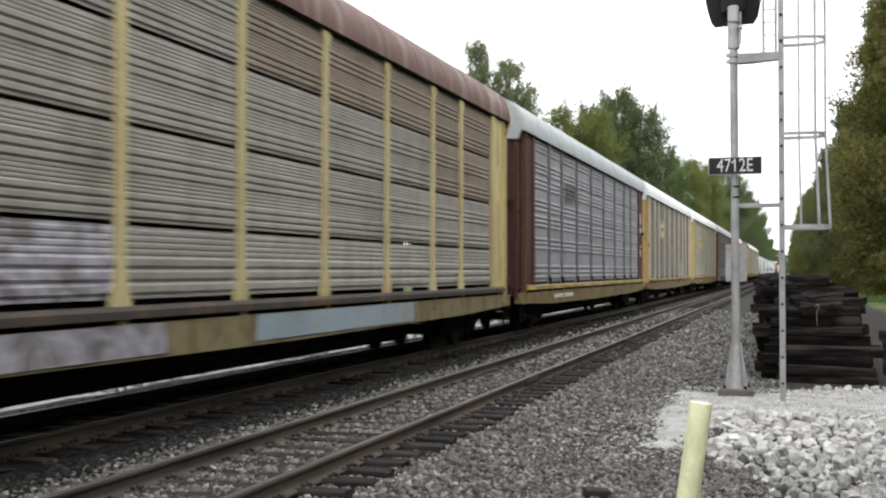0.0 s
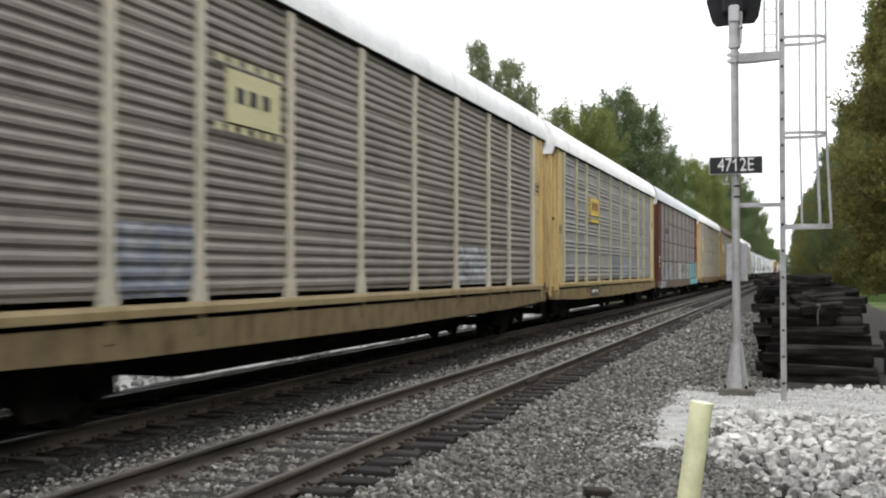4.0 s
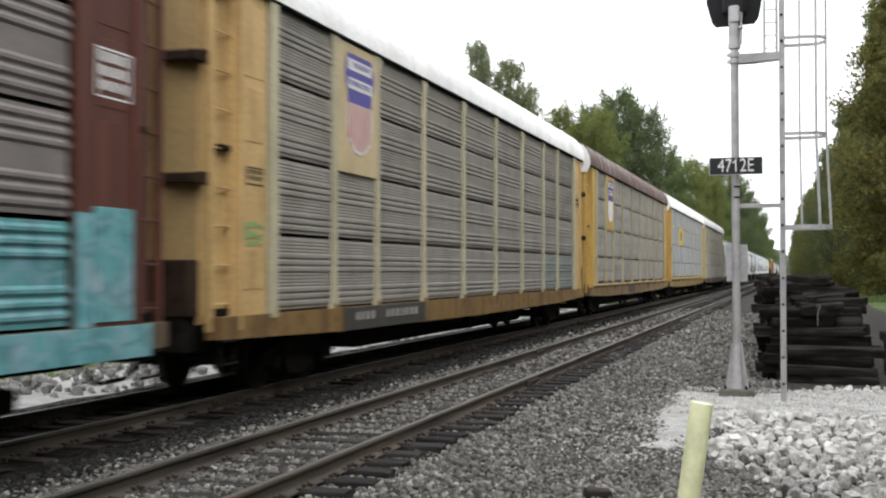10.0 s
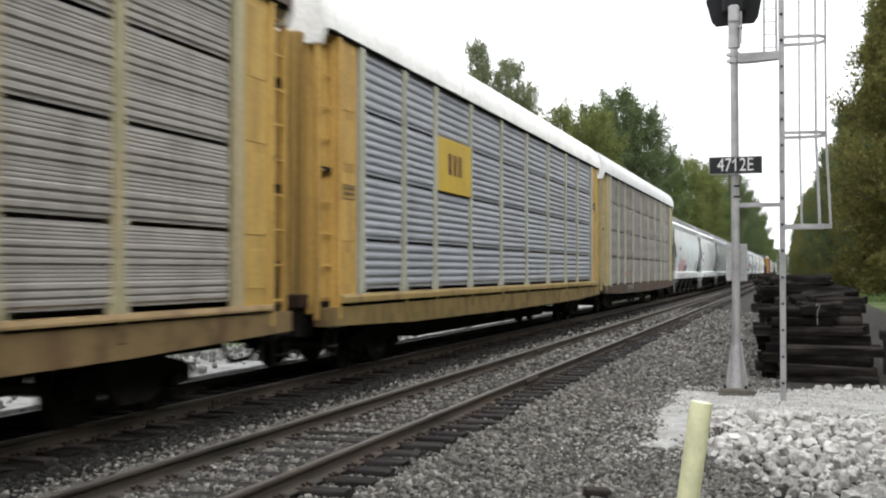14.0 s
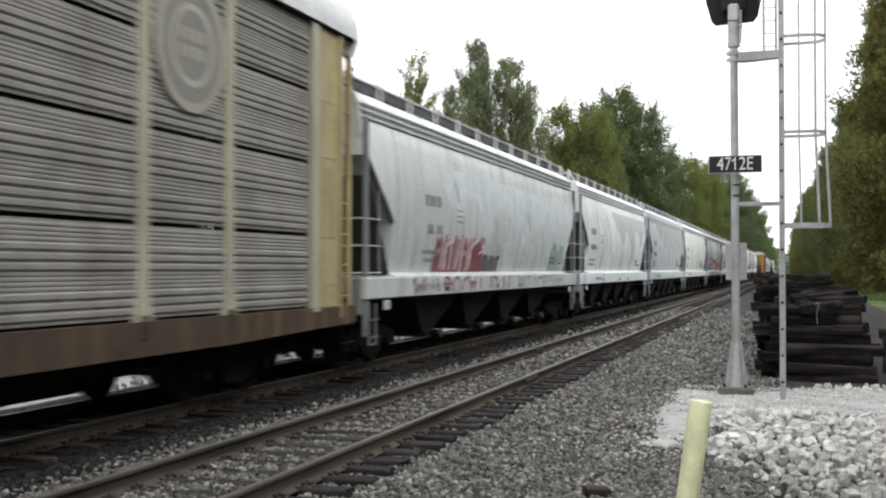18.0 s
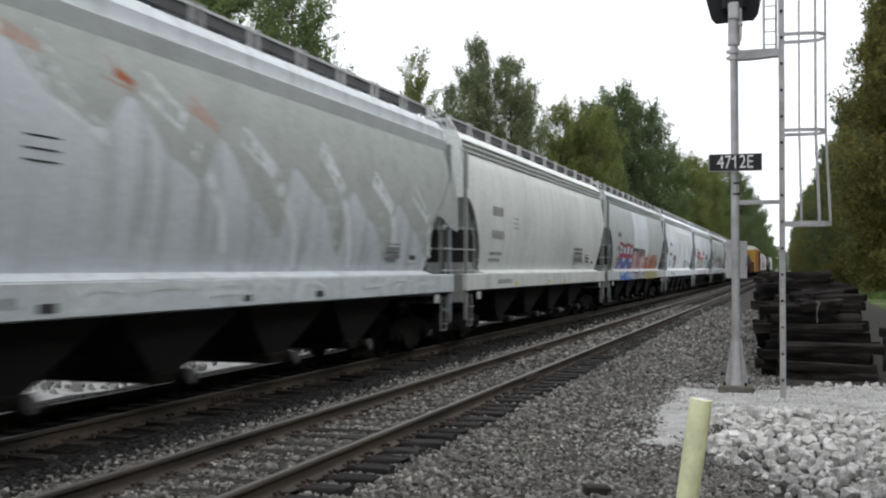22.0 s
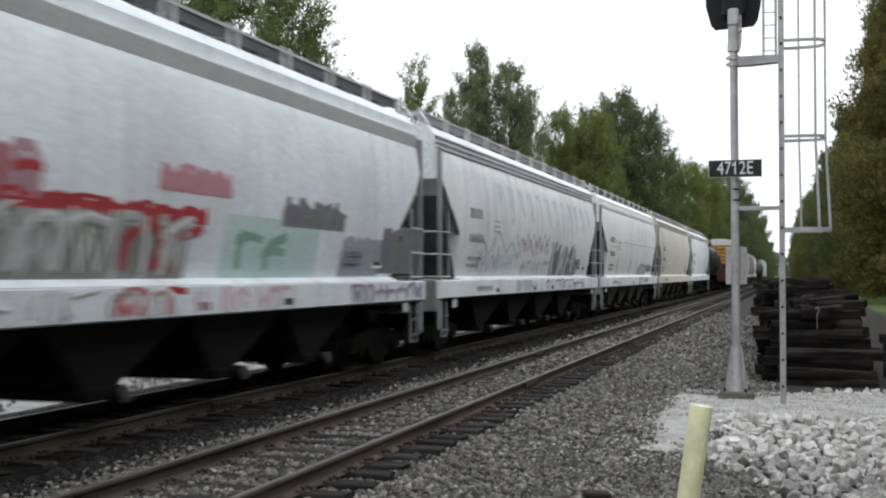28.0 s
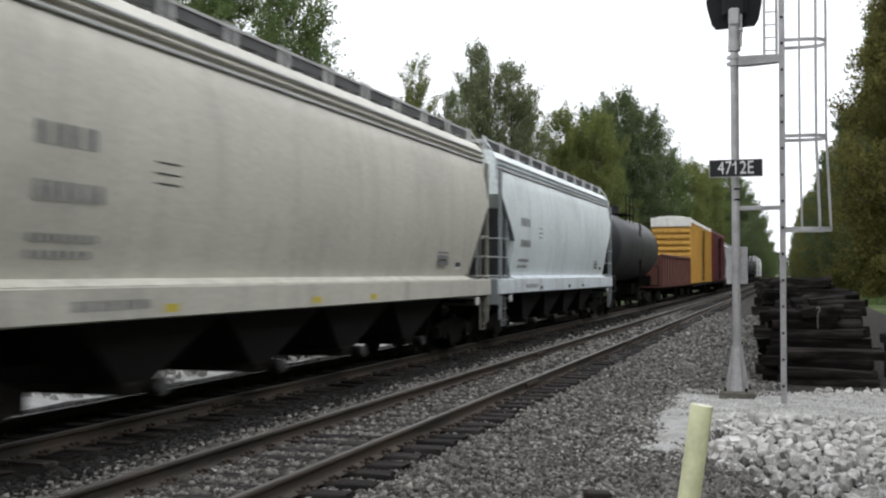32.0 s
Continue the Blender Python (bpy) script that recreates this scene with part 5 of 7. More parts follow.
G_RED, G_DKRED, G_BLUE, G_WHT, G_ORG, G_BLK, G_GRN, G_GRY, G_PUR = (sprayed("spray_" + k, c) for k, c in (
    ("red", (0.42, 0.05, 0.06)), ("wine", (0.27, 0.09, 0.1)), ("blue", (0.06, 0.16, 0.5)), ("white", (0.72, 0.72, 0.72)), ("orange", (0.42, 0.13, 0.05)), ("black", (0.05, 0.05, 0.055)), ("green", (0.25, 0.42, 0.33)), ("grey", (0.22, 0.22, 0.22)), ("purple", (0.3, 0.22, 0.36))))
GL = "blurred spray-painted letters"
P_PRIMER, P_PALE = sprayed("primer_grey", (0.64, 0.68, 0.68)), sprayed("primer_pale", (0.72, 0.76, 0.77))
tag = lambda u0, u1, z0, z1, cols, seed, k: (lambda car: graffiti(car, "graffiti", u0, u1, z0, z1, cols, seed, k, GL))
patch = lambda u0, u1, z0, z1, c, nm: (lambda car: on_side(car, "paint_patch", u0, u1, z0, z1, paint("patch_" + nm, c, rough=0.5), "rectangle of fresh paint", 0.003, 2))
def block_letters(u0, u1, k=4):
    """Fat sprayed letters: dark red above, blue below, with pale windows and red bars."""
    def make(car):
        w = (u1 - u0) / k
        on_side(car, "graffiti", u0 - 0.5, u0 + 0.2, 1.7, 2.3, sprayed("spray_tan", (0.5, 0.34, 0.18)), "tan sprayed cloud", 0.003, 3)
        for i in range(k):
            a, b = u0 + i * w + 0.02, u0 + (i + 1) * w - 0.06
            top = 2.84 - 0.06 * (i % 2)
            on_side(car, "graffiti", a, b, 2.0, top, G_RED, GL, 0.005, 2)
            on_side(car, "graffiti", a - 0.04, b + 0.05, 1.7, 2.05, G_BLUE, GL, 0.006, 2)
            on_side(car, "graffiti", a - 0.02, b + 0.04, top, top + 0.08, G_DKRED, GL, 0.007, 2)
            on_side(car, "graffiti", a + 0.16 * w, b - 0.16 * w, 2.42, top - 0.08, G_SKY, GL, 0.008, 2)
            on_side(car, "graffiti", a + 0.16 * w, b - 0.1 * w, 2.06, 2.24, G_SKY if i % 2 else G_BLUE, GL, 0.009, 2)
            on_side(car, "graffiti", a + 0.3 * w, b - 0.25 * w, 1.76, 1.92, G_RED if i % 2 else G_SKY, GL, 0.010, 2)
            strokes(car, "graffiti", [([(a + 0.06, 1.75), (a + 0.05, 2.3), (a + 0.07, top - 0.05)], 0.05, 0.05), ([(b - 0.02, 1.8), (b - 0.01, 2.3), (b - 0.03, top)], 0.05, 0.04)], G_PUR, GL, 0.012)
    return make


def run_down(lines, material, label="grey run of primer"):
    return lambda car: strokes(car, "paint_run", lines, material, label, 0.003)


def wash(u0, u1, top, line, material, label="grey primer brushed along the eave", lean=0.35):
    """Primer brushed on under the eave; its lower edge falls in tongues through the given (u, z)."""
    def make(car):
        rings = []
        n = 90
        for i in range(n + 1):
            u = u0 + (u1 - u0) * i / n
            for (a, za), (b, zb) in zip(line, line[1:]):
                if a <= u <= b:
                    k = (u - a) / (b - a)
                    low = za + (zb - za) * k * k * (3 - 2 * k)
                    break
            zs = [top + (low - top) * j / 8 for j in range(9)]
            f = [(bulge(z) + 0.0025, u + lean * (top - z) / 2, z) for z in zs]
            rings.append(f + [(x - 0.005, y, z) for x, y, z in reversed(f)])
        part("paint_run", Shape().loft(rings, caps=True), material, car, label)
    return make


def sill_tags(u0, u1, colors, seed, k):
    return lambda car: graffiti(car, "sill_paint", u0, u1, 1.3, 1.63, colors, seed, k, "sprayed paint on the sill", 0.12, lambda z: HALF + 0.032)


def mark_line(u0, u1, z0, z1, material, seed, turns, w=0.03):
    return lambda car: scribble(car, u0, u1, z0, z1, material, seed, turns, w)


P_ASH, P_LINE = sprayed("primer_ash", (0.46, 0.49, 0.49)), sprayed("marker_line", (0.2, 0.19, 0.24))
P_SOFT, P_OLIVE = sprayed("primer_soft", (0.64, 0.69, 0.7)), sprayed("primer_olive", (0.47, 0.5, 0.48))
R_PALE = sprayed("rust_run", (0.46, 0.33, 0.28))
G_SKY = sprayed("spray_sky", (0.5, 0.66, 0.74))
HOPS = [
    dict(name="hop_first", ticks=(9.8, 12.6), label="pale grey-green covered hopper car, streaked, with wine-red graffiti", color=(0.58, 0.61, 0.605), streak=(0.33, 0.35, 0.35), streaks=0.7, roof=(0.62, 0.62, 0.64), mark=4.3,
         signs=[tag(4.7, 8.6, 1.7, 2.55, [G_DKRED, sprayed("spray_rose", (0.5, 0.3, 0.32)), G_WHT], 3, 6), tag(8.6, 10.2, 1.75, 2.15, [G_GRY, G_BLK], 5, 4), tag(16.4, 18.4, 1.75, 2.6, [P_OLIVE, sprayed("spray_sage", (0.3, 0.42, 0.4))], 7, 3),
                wash(5.0, 19.8, 4.0, ((5.0, 3.5), (6.2, 2.9), (7.4, 3.5), (8.6, 2.4), (9.8, 3.3), (11.2, 1.9), (12.2, 3.0), (13.6, 1.8), (14.6, 3.1), (15.8, 1.9), (17.0, 3.0), (18.3, 2.2), (19.8, 3.2)), P_SOFT), run_down([([(9.2, 3.5), (9.6, 2.9)], 0.3, 0.1), ([(13.2, 3.4), (13.5, 2.9)], 0.35, 0.1), ([(6.1, 3.75), (6.3, 3.3)], 0.3, 0.12)], P_OLIVE),
                run_down([([(12.6, 2.7), (12.9, 1.75)], 0.5, 0.3), ([(14.6, 2.6), (14.9, 1.8)], 0.4, 0.25), ([(10.7, 2.5), (11.0, 1.8)], 0.3, 0.2)], P_PALE, "pale streak over the primer"), sill_tags(3.0, 11.0, [P_ASH, G_DKRED], 71, 12), sill_tags(12.0, 18.0, [P_ASH, G_GRN], 72, 8)]),
    dict(name="hop_second", ticks=(5.0, 7.9, 10.6, 13.2), label="white covered hopper car with grey drips", color=(0.77, 0.815, 0.84), streak=(0.52, 0.55, 0.57), streaks=0.4, roof=(0.7, 0.7, 0.72), mark=3.0,
         signs=[run_down([([(5.2, 4.15), (5.7, 3.6), (6.5, 2.7)], 0.85, 0.3), ([(6.4, 4.1), (6.9, 3.4), (7.6, 2.35)], 0.6, 0.3), ([(4.1, 4.0), (4.2, 3.0), (4.3, 1.8)], 0.35, 0.2)], P_SOFT),
                wash(8.0, 18.9, 4.2, ((8.0, 4.0), (9.4, 3.4), (10.4, 2.9), (11.0, 3.0), (11.6, 3.5), (12.6, 3.25), (13.6, 2.1), (14.1, 2.2), (14.6, 3.6), (15.6, 3.5), (16.6, 2.9), (17.4, 3.5), (18.9, 3.7)), P_PRIMER), run_down([([(10.5, 3.0), (10.9, 1.9)], 0.3, 0.12), ([(13.7, 2.3), (13.9, 1.75)], 0.25, 0.2)], P_PALE), sill_tags(9.0, 11.0, [P_SOFT], 73, 2)]),
    dict(name="hop_third", label="grey and white streaked covered hopper car with a rust stain", color=(0.58, 0.62, 0.65), streak=(0.38, 0.39, 0.39), streaks=0.7, roof=(0.62, 0.62, 0.62), mark=3.2, stripes=False,
         signs=[wash(4.4, 19.6, 4.44, ((4.4, 4.3), (5.4, 3.5), (6.0, 3.3), (6.8, 3.75), (7.6, 3.1), (8.2, 2.9), (8.8, 3.5), (9.8, 2.7), (10.4, 2.2), (11.0, 3.3), (12.0, 2.9), (12.7, 2.0), (13.3, 3.1), (14.3, 2.6), (15.0, 1.9), (15.6, 3.0), (16.7, 2.5), (17.4, 2.0), (18.0, 2.9), (19.6, 2.6)), P_OLIVE),
                run_down([([(5.2, 4.1), (5.5, 3.6), (6.4, 3.2)], 0.42, 0.16), ([(7.2, 3.95), (8.0, 3.6), (9.0, 2.6), (9.2, 2.0)], 0.34, 0.12), ([(9.6, 3.6), (10.5, 3.2), (11.3, 2.4), (11.5, 1.8)], 0.3, 0.14), ([(12.3, 3.7), (13.1, 3.1), (13.6, 2.2), (13.7, 1.8)], 0.3, 0.14), ([(14.6, 3.4), (15.5, 2.9), (16.0, 2.0)], 0.34, 0.14), ([(16.8, 3.3), (17.7, 2.8), (18.1, 2.0)], 0.34, 0.14)], sprayed("primer_white", (0.76, 0.8, 0.82)), "pale curl of fresh paint"),
                run_down([([(4.7, 4.12), (5.3, 4.0)], 0.18, 0.12), ([(6.4, 4.02), (7.0, 3.85)], 0.3, 0.16), ([(8.2, 3.86), (8.9, 3.6)], 0.24, 0.14)], R_PALE, "smear of rust"), run_down([([(6.6, 3.98), (6.95, 3.9)], 0.12, 0.08)], G_ORG, "smear of rust"), run_down([([(7.2, 3.3), (7.25, 2.2)], 0.09, 0.05)], P_OLIVE), sill_tags(5.5, 18.0, [P_PRIMER], 74, 9)]),
    dict(name="hop_fourth", label="clean cream-grey covered hopper car", color=(0.665, 0.69, 0.665), streak=(0.47, 0.485, 0.46), streaks=0.35, mark=3.3, curve=True,
         signs=[lambda car: bars(car, bulge(2.4) + 0.006, 13.9, 15.6, 1.95, 2.9, 7, 1, M_INKG, fill=0.95, seed=7)]),
    dict(name="hop_fifth", label="grey covered hopper car with pale blue patch and colourful graffiti", color=(0.47, 0.50, 0.50), streak=(0.38, 0.40, 0.40), streaks=0.4, mark=3.4, curve=True,
         signs=[patch(8.1, 13.6, 1.76, 4.42, (0.74, 0.81, 0.85), "blue"), block_letters(3.6, 7.9), tag(8.0, 12.3, 2.35, 2.74, [G_BLK], 14, 9), tag(7.9, 12.4, 1.72, 2.6, [sprayed("spray_pink", (0.5, 0.3, 0.33)), G_DKRED, G_WHT], 12, 7), tag(12.6, 18.0, 1.72, 2.5, [G_ORG, sprayed("spray_brick", (0.33, 0.1, 0.06)), P_ASH], 13, 6), sill_tags(3.6, 7.6, [G_RED, G_SKY], 75, 5), sill_tags(7.8, 11.6, [G_BLK, G_PUR, G_WHT], 76, 7),
                lambda car: part("sill_paint", Shape().box(HALF + 0.02, HALF + 0.038, 3.6, 7.2, 1.25, 1.62, 0.004), G_BLUE, car, "blue sprayed sill"), lambda car: part("sill_paint", Shape().box(HALF + 0.02, HALF + 0.037, 12.0, 17.0, 1.25, 1.62, 0.004), sprayed("spray_olive", (0.36, 0.32, 0.16)), car, "olive sprayed sill")]),
    dict(name="hop_sixth", label="pale grey covered hopper car with a dark purple tag", color=(0.696, 0.732, 0.768), streak=(0.45, 0.47, 0.49), streaks=0.6, mark=3.6, signs=[tag(5.3, 7.0, 1.72, 2.6, [sprayed("spray_plum", (0.14, 0.11, 0.18)), G_PUR], 21, 2), tag(12.5, 15.0, 1.8, 2.3, [P_ASH, G_GRY], 22, 3), wash(7.0, 18.0, 4.1, ((7.0, 3.9), (9.0, 2.6), (10.5, 3.4), (12.5, 2.2), (14.0, 3.3), (16.0, 2.4), (18.0, 3.4)), P_SOFT)]),
    dict(name="hop_seventh", label="bluish white covered hopper car with red graffiti", color=(0.696, 0.744, 0.792), streak=(0.52, 0.55, 0.58), streaks=0.4, mark=3.3, stripes=False,
         signs=[tag(3.4, 9.4, 1.72, 2.5, [sprayed("spray_moss", (0.24, 0.25, 0.22)), P_ASH, G_WHT], 31, 7), tag(3.2, 6.4, 2.55, 3.1, [sprayed("spray_mauve", (0.45, 0.28, 0.32)), G_RED], 32, 6), tag(4.4, 9.8, 2.42, 2.66, [G_RED], 35, 9), tag(7.8, 9.8, 1.78, 2.4, [G_DKRED, G_RED], 37, 2), tag(8.6, 10.4, 2.8, 3.15, [sprayed("spray_rosy", (0.5, 0.25, 0.3))], 38, 4),
                patch(10.3, 13.4, 1.74, 2.6, (0.52, 0.66, 0.63), "mint"), tag(10.6, 12.2, 1.8, 2.4, [G_GRN], 36, 2), tag(12.0, 14.4, 2.5, 2.95, [G_GRY, P_LINE], 39, 4), tag(14.4, 16.2, 1.76, 2.45, [sprayed("spray_slate", (0.34, 0.37, 0.42))], 33, 3), tag(16.2, 18.6, 1.8, 2.7, [G_GRY, P_LINE], 34, 4),
                sill_tags(3.4, 9.0, [sprayed("spray_dull", (0.34, 0.33, 0.31)), P_PALE], 77, 7), sill_tags(7.6, 9.2, [G_RED], 78, 2), sill_tags(9.2, 12.2, [sprayed("spray_faint", (0.6, 0.46, 0.5))], 79, 5), sill_tags(14.6, 18.4, [P_ASH, G_PUR], 80, 7)]),
    dict(name="hop_eighth", board=(0.3, 0.3, 0.31), label="white covered hopper car with grey streaks and a grey tag", color=(0.75, 0.8, 0.835), streak=(0.5, 0.53, 0.56), streaks=0.5, mark=3.3,
         signs=[lambda car: drips(car, 5.2, 19.2, 4.1, 3.0, 3.5, 12, P_SOFT, 43, 0.5), tag(12.2, 16.4, 1.7, 2.8, [G_GRY, sprayed("spray_taupe", (0.4, 0.39, 0.38)), P_PALE], 41, 4), tag(16.0, 17.2, 1.75, 2.3, [P_LINE], 47, 2), mark_line(4.0, 8.6, 2.0, 3.0, P_LINE, 42, 6), mark_line(8.2, 12.0, 2.2, 2.9, sprayed("marker_red", (0.4, 0.2, 0.26)), 44, 14), mark_line(7.6, 11.8, 2.4, 3.0, P_LINE, 45, 12), mark_line(3.6, 6.0, 1.8, 2.5, P_LINE, 46, 10), tag(4.0, 7.4, 1.75, 2.3, [P_SOFT], 48, 5), tag(8.2, 12.2, 1.75, 2.2, [P_SOFT, P_ASH], 49, 6),
                sill_tags(7.4, 10.0, [P_ASH], 81, 5), sill_tags(11.0, 17.6, [P_SOFT, G_GRY], 82, 9)]),
    dict(name="hop_ninth", eave=(0.68, 0.7, 0.71), ticks=(4.9, 8.9, 10.9, 12.7), label="white covered hopper car with a scrawled grey tag", color=(0.79, 0.815, 0.83), streak=(0.55, 0.57, 0.58), streaks=0.4, mark=3.3, stripes=False, bay=(0.07, 0.068, 0.06),
         signs=[tag(11.6, 15.0, 1.74, 2.25, [P_ASH, G_GRY], 51, 4), tag(15.2, 17.2, 1.9, 2.25, [G_GRY, P_LINE], 52, 3), sill_tags(11.4, 15.2, [P_ASH, G_GRY], 83, 5), mark_line(4.2, 18.2, 3.15, 3.18, G_GRY, 53, 9, 0.02), mark_line(3.2, 4.8, 2.9, 2.95, G_GRY, 54, 2, 0.03), lambda car: drips(car, 11.0, 19.0, 4.0, 3.3, 3.6, 7, P_PALE, 55, 0.5)]),
    dict(name="hop_tenth", label="beige covered hopper car with yellow sill marks", color=(0.6, 0.582, 0.516), streak=(0.42, 0.40, 0.35), streaks=0.3, mark=3.2, curve=True),
    dict(name="hop_eleventh", label="pale blue-white covered hopper car", color=(0.72, 0.78, 0.82), streak=(0.5, 0.55, 0.6), streaks=0.4, mark=3.2),
]
# leading coupler planes along the line at the start, from the camera's foot
BACK = 2.21
FRONTS = [3.93 + 28.0 * i for i in range(9)]
HOPPER_AT = [255.18, 276.24, 295.91, 315.93, 336.8, 358.09, 378.11, 397.26, 418.32, 438.04, 458.82, 478.31]
CARS = []
for sp, s0 in zip(RACKS, FRONTS):
    CARS.append((autorack(sp), s0 - BACK))
for i, sp in enumerate(HOPS):
    CARS.append((hopper(sp, round(HOPPER_AT[i + 1] - HOPPER_AT[i], 2)), HOPPER_AT[i] - BACK))
TAIL = [(tank_car, dict(name="tank_black", label="black tank car with railed manway", color=(0.03, 0.031, 0.035)), 17.5),
        (gondola, dict(label="rust-brown gondola car, empty", color=(0.12, 0.045, 0.035)), 19.4),
        (boxcar, dict(name="box_yellow", label="ochre box car with white roof end", color=(0.5, 0.28, 0.05), roof=(0.74, 0.73, 0.7)), 22.2),
        (boxcar, dict(name="box_maroon", label="maroon steel box car far back", color=(0.16, 0.045, 0.05), roof=(0.2, 0.08, 0.08)), 19.5),
        (hopper, dict(name="hop_grey", label="light grey covered hopper car far back", color=(0.5, 0.5, 0.49), streak=(0.35, 0.35, 0.35), streaks=0.4), 18.5),
        (hopper, dict(name="hop_brown", label="brownish covered hopper car far back", color=(0.36, 0.29, 0.26), streak=(0.3, 0.25, 0.22), streaks=0.4), 18.5),
        (hopper, dict(name="hop_pale", label="pale covered hopper car far back", color=(0.62, 0.62, 0.62), streak=(0.4, 0.4, 0.4), streaks=0.4), 18.5),
        (tank_car, dict(name="tank_dark", label="dark tank car far back", color=(0.035, 0.04, 0.04)), 17.0),
        (tank_car, dict(name="tank_green", label="dark green tank car far back", color=(0.03, 0.05, 0.045)), 17.0),
        (tank_car, dict(name="tank_dim", label="black tank car far back", color=(0.03, 0.03, 0.032)), 17.0),
        (hopper, dict(name="hop_last", label="grey covered hopper car far back", color=(0.45, 0.46, 0.46)), 19.0),
        (hopper, dict(name="hop_end", label="white covered hopper car far back", color=(0.62, 0.63, 0.64)), 19.0)]
at = HOPPER_AT[-1] - BACK
for make, sp, ln in TAIL:
    CARS.append((make(sp, ln), at))
    at += ln


def run(t):
    """How far the train has come after t seconds."""
    k = t / 32.0
    return 32.0 * (12.92330 * k - 0.48653 * k ** 2 + 1.69383 * k ** 3 - 0.71813 * k ** 4)


def motions():
    for car, y0 in CARS:
        walk(car, [(t, pose(FAR, y0 - run(t), 0)) for t in range(0, 33)])
    # the wheels roll; keyed while their car is near enough for them to be seen
    start = dict(CARS)
    for ws, car, u, dy in WHEELS:
        steps = [i / FPS for i in range(0, 32 * FPS + 1) if 2 < start[car] + u - run(i / FPS) < 62]
        if len(steps) < 3:
            continue
        times = ([0.0] if steps[0] > 0 else []) + steps + ([32.0] if steps[-1] < 32 else [])
        turn = lambda t: math.degrees(run(min(max(t, steps[0]), steps[-1])) / 0.42)
        walk(ws, [(t, pose(0, dy, 0.42, turn(t), 0, 0)) for t in times])
# ---- the signal, its ladder and the things beside the track ----
GZ = -0.43
FOOT = -0.585                 # the mast's and ladder's foot in their own space, before NEARER brings them to the ground
NEARER = Matrix.Translation(EYE) @ Matrix.Diagonal((0.935, 0.935, 0.935, 1)) @ Matrix.Translation((-EYE[0], -EYE[1], -EYE[2]))


def signal():
    sx, sy = -1.03, 21.85
    sg = empty("signal_mast", NEARER @ pose(sx, sy, 0))
    tagged(sg, "galvanised railway signal mast with black head and numbered plate", "signal")
    part("base", Shape().box(-0.32, 0.32, -0.28, 0.28, FOOT - 0.12, FOOT + 0.2, 0.03), M_CONCRETE, sg, "weathered concrete base")
    foot = Shape()
    n = 16
    ring = lambda z, r: [(r * math.cos(2 * math.pi * i / n), r * math.sin(2 * math.pi * i / n), z) for i in range(n)]
    foot.loft([ring(FOOT + 0.16, 0.19), ring(FOOT + 0.3, 0.155), ring(FOOT + 1.0, 0.1)], caps=True)
    part("foot_casting", foot, M_GALV, sg, "tapered steel foot", True)
    for a in range(4):
        c, s = math.cos(a * math.pi / 2 + 0.7), math.sin(a * math.pi / 2 + 0.7)
        px, py = -s * 0.012, c * 0.012
        pts = [(0.09, 1.05), (0.11, 1.05), (0.26, 0.2), (0.26, 0.16), (0.1, 0.16)]
        part("gusset", Shape().loft([[(r * c + k * px, r * s + k * py, FOOT + z) for r, z in pts] for k in (-1, 1)], caps=True), M_GALV, sg)
        part("anchor_bolt", Shape().tube((0.27 * c, 0.27 * s, FOOT + 0.16), (0.27 * c, 0.27 * s, FOOT + 0.26), 0.022, n=6).tube((0.27 * c, 0.27 * s, FOOT + 0.17), (0.27 * c, 0.27 * s, FOOT + 0.2), 0.04, n=6), M_UNDER, sg)
    part("pole", Shape().tube((0, 0, FOOT + 0.16), (-0.02, 0, 6.05), 0.074, n=20), M_GALV, sg, "galvanised steel tube", True)
    part("sleeve", Shape().tube((-0.02, 0, 5.98), (-0.02, 0, 6.3), 0.115, 0.105, n=18).tube((-0.02, 0, 6.3), (-0.02, 0, 6.72), 0.105, n=18), M_GALV, sg, "pole-top casting", True)
    part("conduit", Shape().tube((0.1, -0.05, 6.05), (0.11, -0.06, 6.7), 0.025, n=8).tube((0.07, -0.06, 6.35), (0.14, -0.06, 6.37), 0.04, n=8), M_GALV, sg)
    for z in (5.86, 5.74):
        part("clamp", Shape().tube((-0.018, 0, z - 0.04), (-0.018, 0, z + 0.04), 0.1, n=16).box(-0.16, -0.08, -0.03, 0.03, z - 0.03, z + 0.03, 0.006), M_GALV, sg, "bolted pole clamp")
    for z in (3.38, 3.18):
        part("strap", Shape().tube((0, 0, z - 0.018), (0, 0, z + 0.018), 0.079, n=18), M_BLACK, sg, "black strap")
    plate = part("number_plate", Shape().box(-0.485, 0.485, -0.115, -0.1, 3.60, 3.93, 0.004), M_SIGN, sg, "black number plate")
    edge = Shape()
    for x0, x1, z0, z1 in ((-0.485, 0.485, 3.6, 3.612), (-0.485, 0.485, 3.918, 3.93), (-0.485, -0.473, 3.612, 3.918), (0.473, 0.485, 3.612, 3.918)):
        edge.box(x0, x1, -0.118, -0.115, z0, z1)
    part("plate_rim", edge, M_GALV, plate)
    cu = bpy.data.curves.new("lettering", "FONT")
    cu.body, cu.size, cu.extrude, cu.align_x, cu.align_y, cu.offset = "4712E", 0.35, 0.002, "CENTER", "CENTER", 0.0
    tmp = bpy.data.objects.new("lettering", cu)
    scene.collection.objects.link(tmp)
    me = bpy.data.meshes.new_from_object(tmp.evaluated_get(bpy.context.evaluated_depsgraph_get()))
    bpy.data.objects.remove(tmp)
    me.materials.clear()
    tx = link("lettering", me, M_SIGNTEXT, plate, pose(0, -0.1185, 3.765, 90, 0, 0) @ Matrix.Diagonal((0.76, 1.0, 1, 1)), "white characters 4712E")
